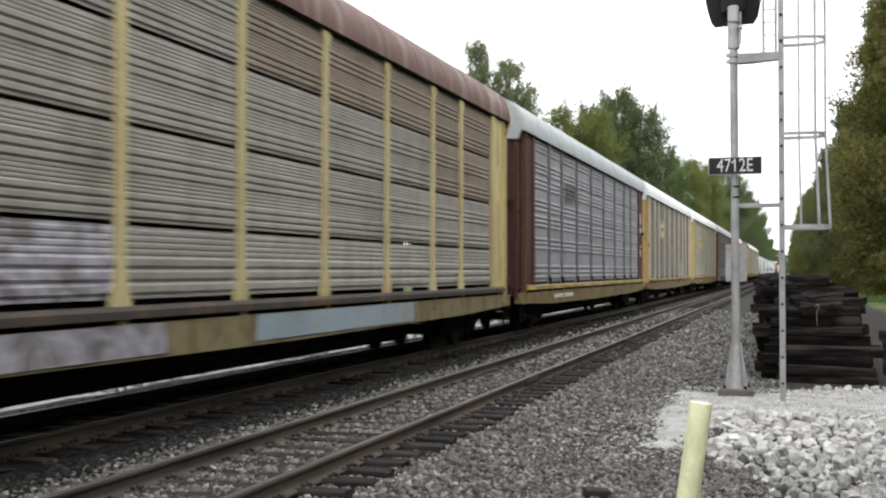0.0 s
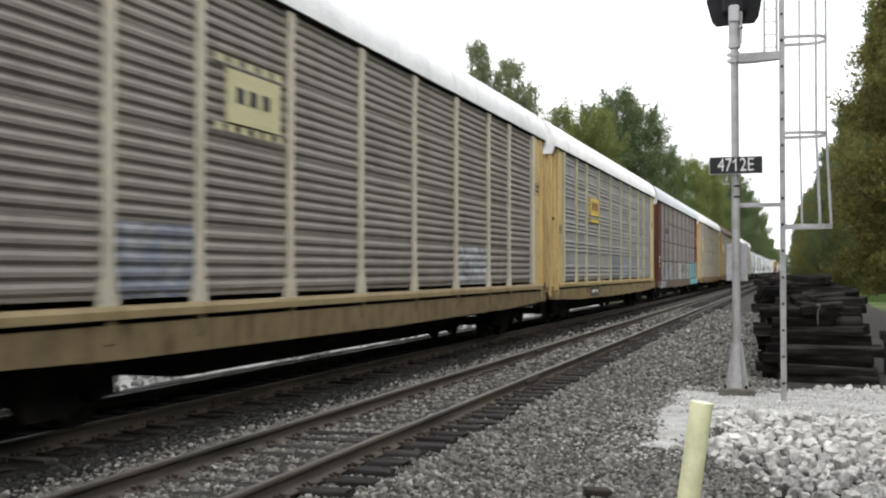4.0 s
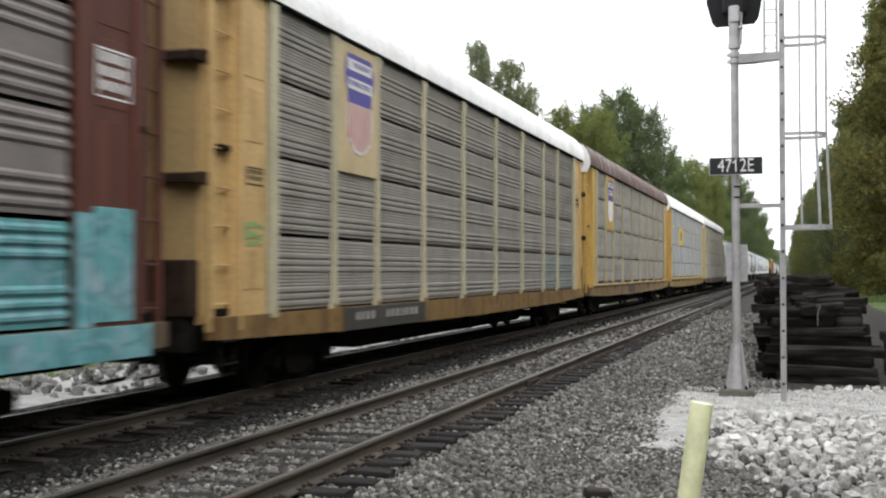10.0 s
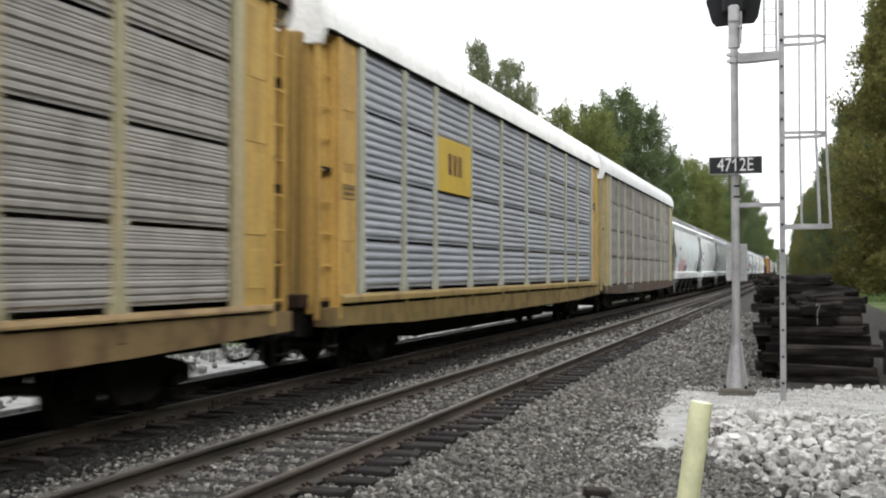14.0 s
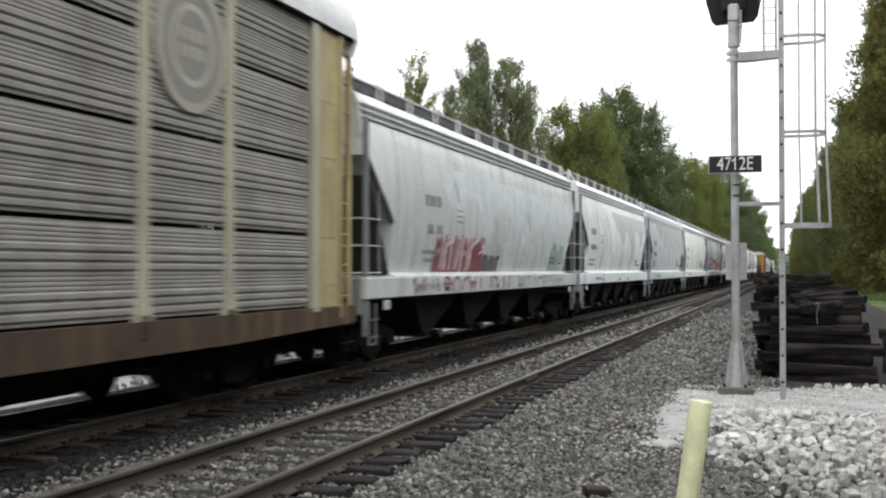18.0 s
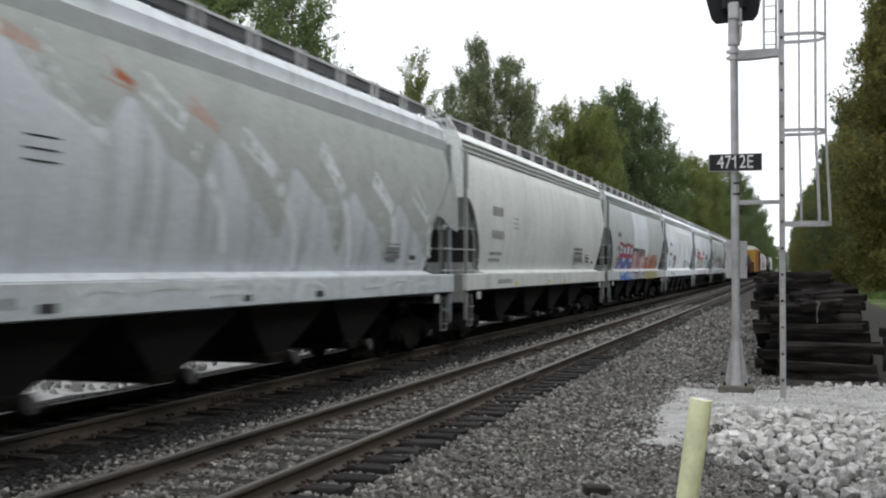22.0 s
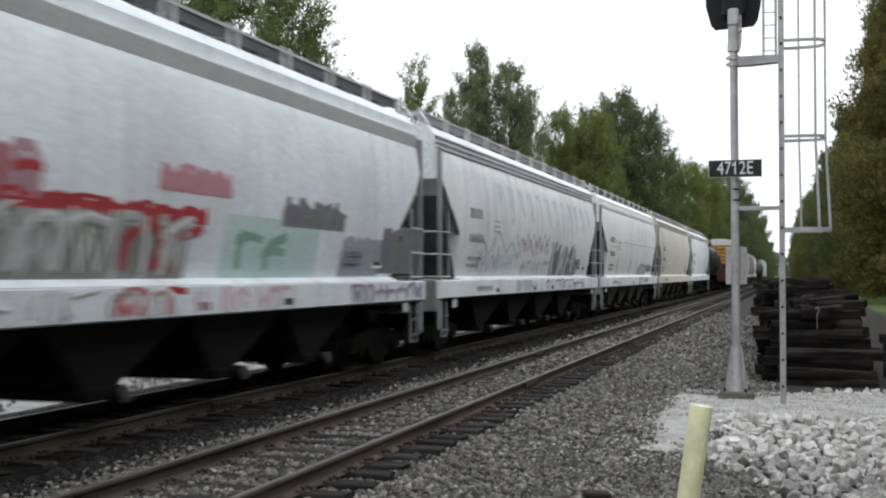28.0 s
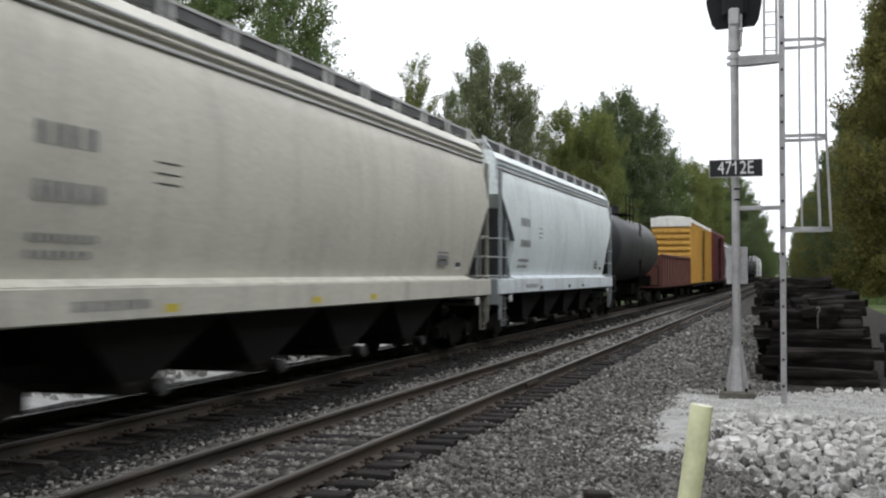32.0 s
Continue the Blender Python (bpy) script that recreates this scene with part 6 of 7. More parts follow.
    part("figure_flag", Shape().loft([[(-0.012, yy, 3.875), (-0.062, yy, 3.835), (-0.062, yy, 3.805), (-0.012, yy, 3.84)] for yy in (-0.1205, -0.1165)], caps=True), M_SIGNTEXT, plate)
    # the head, seen from behind: rounded background with the lamp housing
    bg = []
    for x, z in ((-0.34, 6.43), (0.36, 6.46), (0.44, 6.58), (0.5, 6.9), (0.5, 7.9), (0.4, 8.25), (0.2, 8.38), (-0.2, 8.38), (-0.42, 8.25), (-0.52, 7.9), (-0.52, 6.9), (-0.42, 6.52)):
        bg.append((x, z))
    part("background", Shape().loft([[(x * k - 0.02, y, 7.38 + (z - 7.38) * k) for x, z in bg] for y, k in ((0.12, 0.985), (0.13, 1.0), (0.15, 1.0), (0.16, 0.985))], caps=True), M_BLACK, sg, "black rounded signal background")
    part("lamp_housing", Shape().box(-0.24, 0.2, -0.1, 0.13, 6.62, 8.1, 0.06), M_BLACK, sg, "black lamp housing")
    for z in (6.95, 7.38, 7.81):
        hood = Shape()
        out = [(0.17 * math.cos(a * math.pi / 12), 0.17 * math.sin(a * math.pi / 12)) for a in range(-2, 15)]
        inn = [(x * 0.94, w * 0.94) for x, w in reversed(out)]
        hood.loft([[(x - 0.02, y, z + w) for x, w in out + inn] for y in (0.16, 0.46)], caps=True)
        part("hood", hood, M_BLACK, sg, "black lamp hood")
    part("neck", Shape().box(-0.12, 0.08, -0.13, 0.0, 6.45, 6.78, 0.03), M_GALV, sg)
    # bracket to the ladder, and the box low on the mast
    arm = Shape().box(0.06, 0.83, -0.1, -0.03, 5.79, 5.87, 0.01)
    arm.loft([[(0.06, y, 5.80), (0.2, y, 5.80), (0.85, y, 5.80), (0.85, y, 5.73), (0.3, y, 5.69), (0.06, y, 5.69)] for y in (-0.11, 0.09)], caps=True)
    part("bracket", arm, M_GALV, sg, "steel bracket to the ladder")
    part("bracket_rail", Shape().box(0.06, 0.85, 0.1, 0.14, 5.82, 5.9, 0.008), M_GALV, sg)
    part("lower_stay", Shape().box(0.05, 0.83, -0.05, 0.0, 2.98, 3.06, 0.008), M_GALV, sg)
    part("junction_box", Shape().box(-0.17, 0.18, 0.08, 0.3, 1.62, 2.28, 0.04), M_GALV, sg, "grey cable box on the mast")
    part("box_lid", Shape().box(-0.19, 0.2, 0.06, 0.085, 1.6, 2.3, 0.02), M_GALV, sg)
    # upright ladder on the bracket
    lad = part("upper_ladder", Shape().box(0.5, 0.545, -0.06, -0.02, 5.78, 8.6, 0.006).box(0.72, 0.765, -0.06, -0.02, 5.78, 8.6, 0.006), M_GALV, sg, "short ladder above the bracket")
    for i in range(10):
        part("rung", Shape().tube((0.52, -0.04, 5.95 + 0.24 * i), (0.74, -0.04, 5.95 + 0.24 * i), 0.012, n=8), M_GALV, lad)
    return sg


def cage_ladder():
    lx, ly = -0.19, 21.2
    ld = empty("access_ladder", NEARER @ pose(lx, ly, 0))
    tagged(ld, "galvanised steel access ladder with a safety cage", "ladder")
    for y in (-0.2, 0.2):
        s = Shape().box(-0.05, 0.05, y - 0.006, y + 0.006, FOOT - 0.08, 8.8, 0.002)
        s.box(-0.05, -0.04, y - 0.02, y + 0.02, FOOT - 0.08, 8.8, 0.002).box(0.04, 0.05, y - 0.02, y + 0.02, FOOT - 0.08, 8.8, 0.002)
        part("stringer", s, M_GALV, ld, "perforated ladder stringer")
        part("shoe", Shape().box(-0.07, 0.07, y - 0.05, y + 0.05, FOOT - 0.1, FOOT - 0.06, 0.006), M_GALV, ld)
    for i in range(20):
        z = -0.2 + 0.47 * i
        r = part("rung", Shape().tube((0.0, -0.2, z), (0.0, 0.2, z), 0.014, n=8), M_GALV, ld)
        part("rung_end", Shape().tube((0.0, -0.2, z), (0.0, -0.235, z), 0.024, n=8), M_UNDER, r, "dark rung end")

    def hoop(z, w, d, h):
        pts = [(0.03, -d), (w * 0.55, -d), (w * 0.85, -d * 0.86), (w, -d * 0.45), (w, d * 0.45), (w * 0.85, d * 0.86), (w * 0.55, d), (0.03, d)]
        s = Shape()
        k = 0.975
        inner = [(x * k, y * k) for x, y in pts]
        s.loft([[(x, y, z), (u, v, z), (u, v, z + h), (x, y, z + h)] for (x, y), (u, v) in zip(pts, inner)], caps=True)
        part("hoop", s, M_GALV, ld, "steel cage hoop")

    hoop(2.55, 0.84, 0.4, 0.07)
    hoop(4.2, 0.76, 0.38, 0.06)
    hoop(5.9, 0.76, 0.38, 0.06)
    hoop(7.6, 0.76, 0.38, 0.06)
    for x, y in ((0.3, -0.38), (0.58, -0.36), (0.75, -0.17), (0.75, 0.17), (0.58, 0.36), (0.3, 0.38)):
        s = Shape().box(x - 0.016, x + 0.016, y - 0.005, y + 0.005, 4.2, 8.8, 0.001)
        q = 1.1
        s.loft([[(x * q - 0.016, y * 1.03 - 0.005, 2.56), (x * q + 0.016, y * 1.03 - 0.005, 2.56), (x * q + 0.016, y * 1.03 + 0.005, 2.56), (x * q - 0.016, y * 1.03 + 0.005, 2.56)],
                [(x - 0.016, y - 0.005, 4.2), (x + 0.016, y - 0.005, 4.2), (x + 0.016, y + 0.005, 4.2), (x - 0.016, y + 0.005, 4.2)]], caps=True)
        part("cage_bar", s, M_GALV, ld, "upright cage bar")
    return ld


signal()
cage_ladder()


def marker_pipe():
    p = empty("marker_pipe", pose(-0.565, 6.0, 0))
    tagged(p, "leaning cream plastic marker pipe stuck in the ballast", "pipe")
    n, r, w = 24, 0.058, 0.008
    ring = lambda z, k: [(k * math.cos(2 * math.pi * i / n), k * math.sin(2 * math.pi * i / n), z) for i in range(n)]
    tilt = pose(0.105, 0, 1.12, 0, 8.0, 0)
    s = Shape().loft([ring(-1.75, r), ring(-0.004, r), ring(0, r - 0.003), ring(0, r - w), ring(-0.5, r - w)], caps=False)
    part("pipe_wall", s, M_PIPE, p, smooth=True, m=tilt)
    part("pipe_plug", Shape().tube((0, 0, -0.5), (0, 0, -0.002), r - w - 0.001, n=20), paint("pipe_fill", (0.8, 0.8, 0.7)), p, "pale filling of the pipe", m=tilt)


marker_pipe()


def tie_pile():
    """Old crossties in stacks, lying across the track's direction."""
    rnd = random.Random(21)
    meshes = []
    for v in range(6):
        s = Shape().box(-1.22, 1.22, -0.115, 0.115, -0.1, 0.1, 0.018)
        s.v = [(x + rnd.uniform(-0.05, 0.05) * (abs(x) > 1.2), y + rnd.uniform(-0.012, 0.012), z + rnd.uniform(-0.012, 0.012)) for x, y, z in s.v]
        meshes.append(s.mesh("crosstie"))
    drift = lambda y: 0.42 - 0.022 * (y - 23.65)
    # each stack: where it starts, rows deep, layers high, how far it leans off the line
    for base, rows, high, off in ((23.6, 2, 5, 0.12), (24.1, 2, 8, -0.02), (24.75, 3, 8, 0.05), (25.6, 3, 9, -0.06), (26.6, 3, 9, 0.03), (27.7, 3, 10, -0.05), (28.9, 4, 10, 0.03), (30.4, 4, 10, -0.04),
                                  (32.2, 4, 10, 0.05), (34.8, 4, 10, 0.0), (38.2, 4, 10, 0.05), (42.2, 4, 11, -0.05), (48.2, 3, 11, 0.0), (55.2, 3, 11, 0.05)):
        for k in range(high):
            for r in range(rows):
                if 0 < k < high - 2 and 0 < r < rows - 1:
                    continue
                top = k >= high - 2
                if top and rnd.random() < 0.3 * (k - high + 3):
                    continue
                long_ = rnd.uniform(0.72, 0.86) if not top else rnd.choice((0.84, 0.76, 0.64, 0.5))
                dx = rnd.uniform(-0.15, 0.12) + off + (rnd.uniform(-0.3, 0.2) if top else 0)
                ob = link("crosstie", meshes[rnd.randrange(6)], M_TIE, None, pose(drift(base) + dx, base + r * 0.27 + rnd.uniform(-0.1, 0.03), GZ + 0.085 + 0.186 * k, rnd.uniform(-13, 13), rnd.uniform(-1.6, 1.6), rnd.uniform(-5, 5) * (3.0 if top else 1)) @ Matrix.Diagonal((long_, rnd.uniform(0.75, 1.06), rnd.uniform(0.78, 1.0), 1)))
                tagged(ob, "dark creosoted old crosstie lying in a stack", "crosstie", "stacked crossties")
    # loose ties thrown on top, at all angles
    for i in range(26):
        y = 24.1 + 0.42 * i + rnd.uniform(-0.2, 0.2)
        z = GZ + 0.1 + 0.186 * (7.5 if y < 25.4 else 8.6 if y < 27.5 else 9.6)
        ob = link("crosstie", meshes[rnd.randrange(6)], M_TIE, None, pose(drift(y) + rnd.uniform(-0.55, 0.3), y, z + rnd.uniform(-0.08, 0.1), rnd.uniform(-25, 25), rnd.uniform(-7, 7), rnd.choice((-1, 1)) * rnd.uniform(8, 50)) @ Matrix.Diagonal((rnd.choice((0.25, 0.35, 0.5, 0.7)), rnd.uniform(0.7, 1), rnd.uniform(0.6, 0.95), 1)))
        tagged(ob, "dark creosoted old crosstie thrown across a stack", "crosstie", "stacked crossties")
    wire = Shape()
    pts = [(0.42, 23.88, 1.08), (0.44, 23.86, 1.12), (0.47, 23.85, 1.13), (0.49, 23.84, 1.08), (0.46, 23.84, 1.02), (0.44, 23.83, 0.92), (0.445, 23.83, 0.8), (0.45, 23.83, 0.7)]
    ring = []
    for i, p in enumerate(pts):
        d = (Vector(pts[min(i + 1, len(pts) - 1)]) - Vector(pts[max(i - 1, 0)])).normalized().cross(Vector((0, 1, 0))) * 0.006
        ring.append([Vector(p) + d, Vector(p) + Vector((0, 0.006, 0)), Vector(p) - d, Vector(p) - Vector((0, 0.006, 0))])
    wire.loft([[tuple(v) for v in r] for r in ring], caps=True)
    tagged(link("wire_loop", wire.mesh("wire_loop"), M_GALV), "pale loop of wire on the old crossties", "wire")


tie_pile()


def rock_mesh(rnd, flat=0.9):
    """A broken stone: a block of few flat faces with sharp edges."""
    bm = bmesh.new()
    ax, ay = rnd.uniform(0.75, 1.0), rnd.uniform(0.6, 0.95)
    for sx, sy, sz in itertools.product((-1, 1), repeat=3):
        if rnd.random() < 0.92:
            bm.verts.new((sx * ax * rnd.uniform(0.55, 0.85), sy * ay * rnd.uniform(0.5, 0.85), sz * flat * rnd.uniform(0.5, 0.85)))
    for _ in range(8):
        d = Vector((rnd.gauss(0, 1), rnd.gauss(0, 1), rnd.gauss(0, 1))).normalized()
        bm.verts.new((d.x * ax * 0.95, d.y * ay * 0.95, d.z * flat * 0.9))
    bmesh.ops.convex_hull(bm, input=bm.verts[:])
    bmesh.ops.delete(bm, geom=[v for v in bm.verts if not v.link_faces], context="VERTS")
    me = bpy.data.meshes.new("rock")
    bm.to_mesh(me)
    bm.free()
    return me


def rocks():
    rnd = random.Random(31)
    kinds = [rock_mesh(rnd) for _ in range(14)]
    pile = empty("rock_pile", pose(0.6, 14.3, GZ))
    tagged(pile, "heap of broken white limestone beside the track", "rock pile")
    n, more, put = 0, [], collections.defaultdict(list)
    edge_at = lambda y: -1.1 + 0.5 * max(0, 13.2 - y) + 0.18 * math.sin(y * 2.1) + 0.03 * (18 - y)
    for r, count in ((0.1, 60), (0.084, 300), (0.068, 700), (0.05, 650), (0.034, 300)):
        for _ in range(count * 9):
            if count <= 0:
                break
            x, y = rnd.uniform(-1.35, 2.4), rnd.uniform(11.0, 18.1)
            edge = edge_at(y)
            if x < edge + r or y > 17.8 - 0.25 * math.sin(x * 3):
                continue
            cell = int(x * 5 + 50), int(y * 5)
            near = [q for i in (-1, 0, 1) for j in (-1, 0, 1) for q in put[cell[0] + i, cell[1] + j]]
            if any((x - a) ** 2 + (y - b) ** 2 < (0.82 * (r + c)) ** 2 for a, b, c in near):
                continue
            put[cell].append((x, y, r))
            count -= 1
            h = 0.14 * min(1, (x - edge) / 0.6) * min(1, (18.1 - y) / 1.5)
            z = h * rnd.uniform(0.45, 1.15) + r * rnd.uniform(0.2, 0.9)
            if n >= 300 or y > 13.4:
                more.append((x, y, GZ + z, r))
                continue
            n += 1
            link("rock", kinds[rnd.randrange(14)], M_WHITE_STONE, pile, pose(x - 0.6, y - 14.3, z, rnd.uniform(0, 360), rnd.uniform(0, 360), rnd.uniform(0, 360)) @ Matrix.Diagonal((r, r * rnd.uniform(0.75, 1.15), r, 1)))
    # chips between them, and the far heap across the tracks
    s = Shape()
    shapes = [([v.co.copy() for v in k.vertices], [tuple(p.vertices) for p in k.polygons]) for k in kinds]

    def chip(x, y, z, r):
        q = Euler((rnd.uniform(0, 6), rnd.uniform(0, 6), rnd.uniform(0, 6))).to_matrix()
        vs, fs = shapes[rnd.randrange(14)]
        s.add([Vector((x, y, z)) + (q @ v) * r for v in vs], fs)

    for q in more:
        chip(*q)
    for _ in range(160):
        x, y = rnd.uniform(-1.1, 2.3), rnd.uniform(11.3, 17.6)
        if x < edge_at(y) - 0.1:
            continue
        chip(x, y, GZ + 0.04 + rnd.uniform(0, 0.04), rnd.uniform(0.02, 0.05))
    for _ in range(1700):
        x, y = rnd.gauss(-1.75, 0.45), rnd.uniform(13.2, 20.3)
        chip(x, y, ground_height(x, y) + 0.05, rnd.uniform(0.01, 0.026))
    for _ in range(2600):
        x, y = rnd.uniform(-2.0, 2.4), rnd.uniform(17.5, 21.6)
        chip(x, y, GZ + 0.07, rnd.uniform(0.008, 0.024))
    for _ in range(190):
        x = rnd.uniform(0.0, 2.6)
        y = 21.2 + 0.4 * max(0, x + 1.0) + rnd.gauss(-0.25, 0.35)
        chip(x, y, GZ + 0.06, rnd.choice((0.02, 0.03, 0.045, 0.07)))
    tagged(link("limestone_chips", s.mesh("limestone_chips"), M_WHITE_STONE), "scattered white limestone chips", "stones", kind="stuff")
    s.v, s.f = [], []
    for _ in range(2600):
        y = 9 + 52 * rnd.random() ** 1.7
        x = -12.9 + rnd.gauss(0, 0.9)
        chip(x, y, -0.36 + 0.5 * max(0, 1 - abs(x + 12.9) / 1.4) * rnd.uniform(0.2, 1), rnd.choice((0.035, 0.05, 0.07, 0.11)))
    tagged(link("rock_heap", s.mesh("rock_heap"), M_WHITE_STONE), "low heap of white limestone across the tracks", "rock pile", kind="stuff")
    bank, nu, nv = Shape(), 14, 60
    for j in range(nv + 1):
        for i in range(nu + 1):
            x, y = -10.9 - 4.4 * i / nu, 6 + 66 * j / nv
            k = math.sin(math.pi * i / nu)
            bank.v.append((x, y, ground_height(x, y) - 0.05 + 0.3 * k * (0.8 + 0.3 * math.sin(y * 0.9)) + rnd.uniform(-0.03, 0.03)))
    bank.f = [(j * (nu + 1) + i, j * (nu + 1) + i + 1, (j + 1) * (nu + 1) + i + 1, (j + 1) * (nu + 1) + i) for j in range(nv) for i in range(nu)]
    tagged(link("gravel_bank", bank.mesh("gravel_bank"), M_FINES), "low bank of pale crushed stone across the tracks", "gravel", kind="structure")
    # fines spread round the foot of the mast
    f = Shape()
    nx, ny = 40, 36
    for j in range(ny + 1):
        for i in range(nx + 1):
            x, y = -2.9 + 5.6 * i / nx, 13.2 + 10.0 * j / ny
            d = min(x + 2.5 - 0.16 * math.sin(y * 1.7) - 0.1 * math.sin(y * 5.1) - max(0, 17 - y) * 0.14, 21.5 + 0.4 * max(0, x + 1.0) - y + 0.2 * math.sin(x * 2.3), y - 12.7 - 4.6 * min(1, max(0, (x + 1.7) / 0.8)), 2.6 - x)
            f.v.append((x, y, ground_height(x, y) + min(0.085, -0.02 + 0.14 * d) + rnd.uniform(-0.008, 0.008)))
    f.f = [(j * (nx + 1) + i, j * (nx + 1) + i + 1, (j + 1) * (nx + 1) + i + 1, (j + 1) * (nx + 1) + i) for j in range(ny) for i in range(nx)]
    tagged(link("limestone_fines", f.mesh("limestone_fines"), M_FINES), "spread of pale limestone dust round the mast", "gravel", kind="structure")


rocks()


def clutter():
    s = Shape().box(-0.13, 0.13, -0.06, 0.06, 0, 0.09, 0.012)
    tagged(link("wood_offcut", s.mesh("wood_offcut"), M_TIE, None, pose(-1.84, 10.96, -0.40, 8, 6, 28)), "dark broken offcut of an old crosstie", "wood")
    post = empty("relay_post", pose(-13.4, 17.0, -0.42))
    tagged(post, "short pale steel post with a box across the tracks", "post")
    part("shaft", Shape().tube((0, 0, 0), (0, 0, 1.5), 0.05, n=10), M_GALV, post)
    part("box", Shape().box(-0.16, 0.16, -0.12, 0.12, 1.2, 1.75, 0.02), M_GALV, post)
    bd = empty("board_stack", pose(-12.2, 26.5, -0.38))
    tagged(bd, "small stack of grey boards across the tracks", "boards")
    for k in range(4):
        part("board", Shape().box(-0.16 + 0.02 * k, 0.2, -2.2, 2.1 - 0.2 * k, 0.07 * k, 0.07 * k + 0.06, 0.008), M_TIE_TRACK, bd)
    post2 = link("side_beam", Shape().box(-0.7, 0.7, -0.1, 0.1, -0.1, 0.1, 0.015).mesh("side_beam"), M_TIE_TRACK, None, pose(2.45, 26.0, 0.42, 0, 0, 3))
    tagged(post2, "weathered timber lying across two blocks", "timber")
    for x in (1.95, 2.95):
        b = link("timber_block", Shape().box(-0.12, 0.12, -0.15, 0.15, 0, 0.78, 0.015).mesh("timber_block"), M_TIE_TRACK, None, pose(x, 26.0, GZ - 0.03))
        tagged(b, "upright weathered timber block", "timber")


clutter()
# ---- woods on both sides ----
def leaf_mesh(name, sprays, rnd, size):
    """A crown of twigs: each spray (foot, way, radius, leaves) a tapering plume of small blades."""
    rng = np.random.default_rng(rnd.randrange(10 ** 6))
    n = [k for _, _, _, k in sprays]
    foot = np.repeat(np.array([tuple(q) for q, _, _, _ in sprays]), n, 0)
    way = np.repeat(np.array([tuple(q) for _, q, _, _ in sprays]), n, 0)
    r = np.repeat(np.array([q for _, _, q, _ in sprays]), n)[:, None]
    m = len(foot)
    unit = lambda v: v / np.linalg.norm(v, axis=1, keepdims=True)
    t = rng.random((m, 1)) ** 0.8
    d = rng.normal(size=(m, 3))
    p = foot + way * t + d * r * (1.0 - 0.6 * t) * 0.6
    a = unit(rng.normal(size=(m, 3)) + unit(way) * 0.7)
    b = unit(np.cross(a, d + (0, 0, 0.4)))
    s = size * rng.uniform(0.6, 1.4, (m, 1))
    v = np.stack([p - a * s, p - b * s * 0.5, p + a * s, p + b * s * 0.5], 1).reshape(-1)
    me = bpy.data.meshes.new(name)
    me.vertices.add(m * 4)
    me.vertices.foreach_set("co", v)
    me.loops.add(m * 4)
    me.loops.foreach_set("vertex_index", np.arange(m * 4))
    me.polygons.add(m)
    me.polygons.foreach_set("loop_start", np.arange(m) * 4)
    me.update(calc_edges=True)
    return me


def tree_kind(seed, height, width, low, up, size, limbs, sprays=11, leaves=52):
    """Trunk with limbs, and a crown of leafy twigs: low is where the crown starts, as a share of the height; up how steeply the twigs rise."""
    rnd = random.Random(seed)
    wood = Shape()
    pts = [Vector((0, 0, -0.4))]
    for i in range(6):
        pts.append(Vector((rnd.uniform(-0.25, 0.25) * i * 0.4, rnd.uniform(-0.25, 0.25) * i * 0.4, height * 0.94 * (i + 1) / 6)))
    r0 = 0.014 * height
    for i in range(6):
        wood.tube(pts[i], pts[i + 1], r0 * (1 - i / 6.3), r0 * (1 - (i + 1) / 6.3), n=8)
    plumes = []
    long_ = 0.085 * width + 0.5
    for i in range(limbs):
        h = low + (1 - low) * ((i + rnd.random()) / limbs)
        k = (h - low) / (1 - low)
        reach = width / 2 * (math.sqrt(max(0.02, 1 - ((k - 0.42) / 0.6) ** 2)) if low > 0.1 else (1 - 0.75 * k ** 1.8) * (0.6 + 0.4 * min(1, k / 0.22))) * rnd.uniform(0.3, 1.0) ** 0.7
        a = rnd.uniform(0, 2 * math.pi)
        tip = Vector((math.cos(a) * reach, math.sin(a) * reach, h * height * 0.97))
        f = max(0.05, h - 0.08 - 0.08 * up)
        foot = pts[min(5, int(f * 6))].lerp(pts[min(6, int(f * 6) + 1)], 0.4)
        wood.tube(foot, tip, 0.05 * (1.2 - k) + 0.02, 0.012, n=5)
        out = (tip - foot).normalized()
        for _ in range(sprays):
            at_ = foot.lerp(tip, rnd.uniform(0.4, 1.0))
            way = (out * 0.6 + Vector((rnd.gauss(0, 0.6), rnd.gauss(0, 0.6), rnd.gauss(0.2 + up, 0.45)))).normalized() * long_ * rnd.uniform(0.6, 1.5)
            plumes.append((at_, way, long_ * rnd.uniform(0.28, 0.5), int(leaves * rnd.uniform(0.6, 1.4))))
    return wood.mesh("trunk"), leaf_mesh("crown", plumes, rnd, size)


KINDS = {
    "broad": tree_kind(1, 22, 11, 0.18, 0.35, 0.105, 120),
    "tall": tree_kind(2, 24, 8, 0.22, 0.6, 0.095, 100, 11, 46),
    "airy": tree_kind(3, 23, 6, 0.2, 0.8, 0.09, 74, 10, 40),
    "edge": tree_kind(4, 20, 9, 0.0, 0.25, 0.105, 120),
    "edge_b": tree_kind(5, 18, 8, 0.02, 0.3, 0.1, 110),
    "round": tree_kind(6, 20, 12, 0.15, 0.3, 0.105, 130),
}


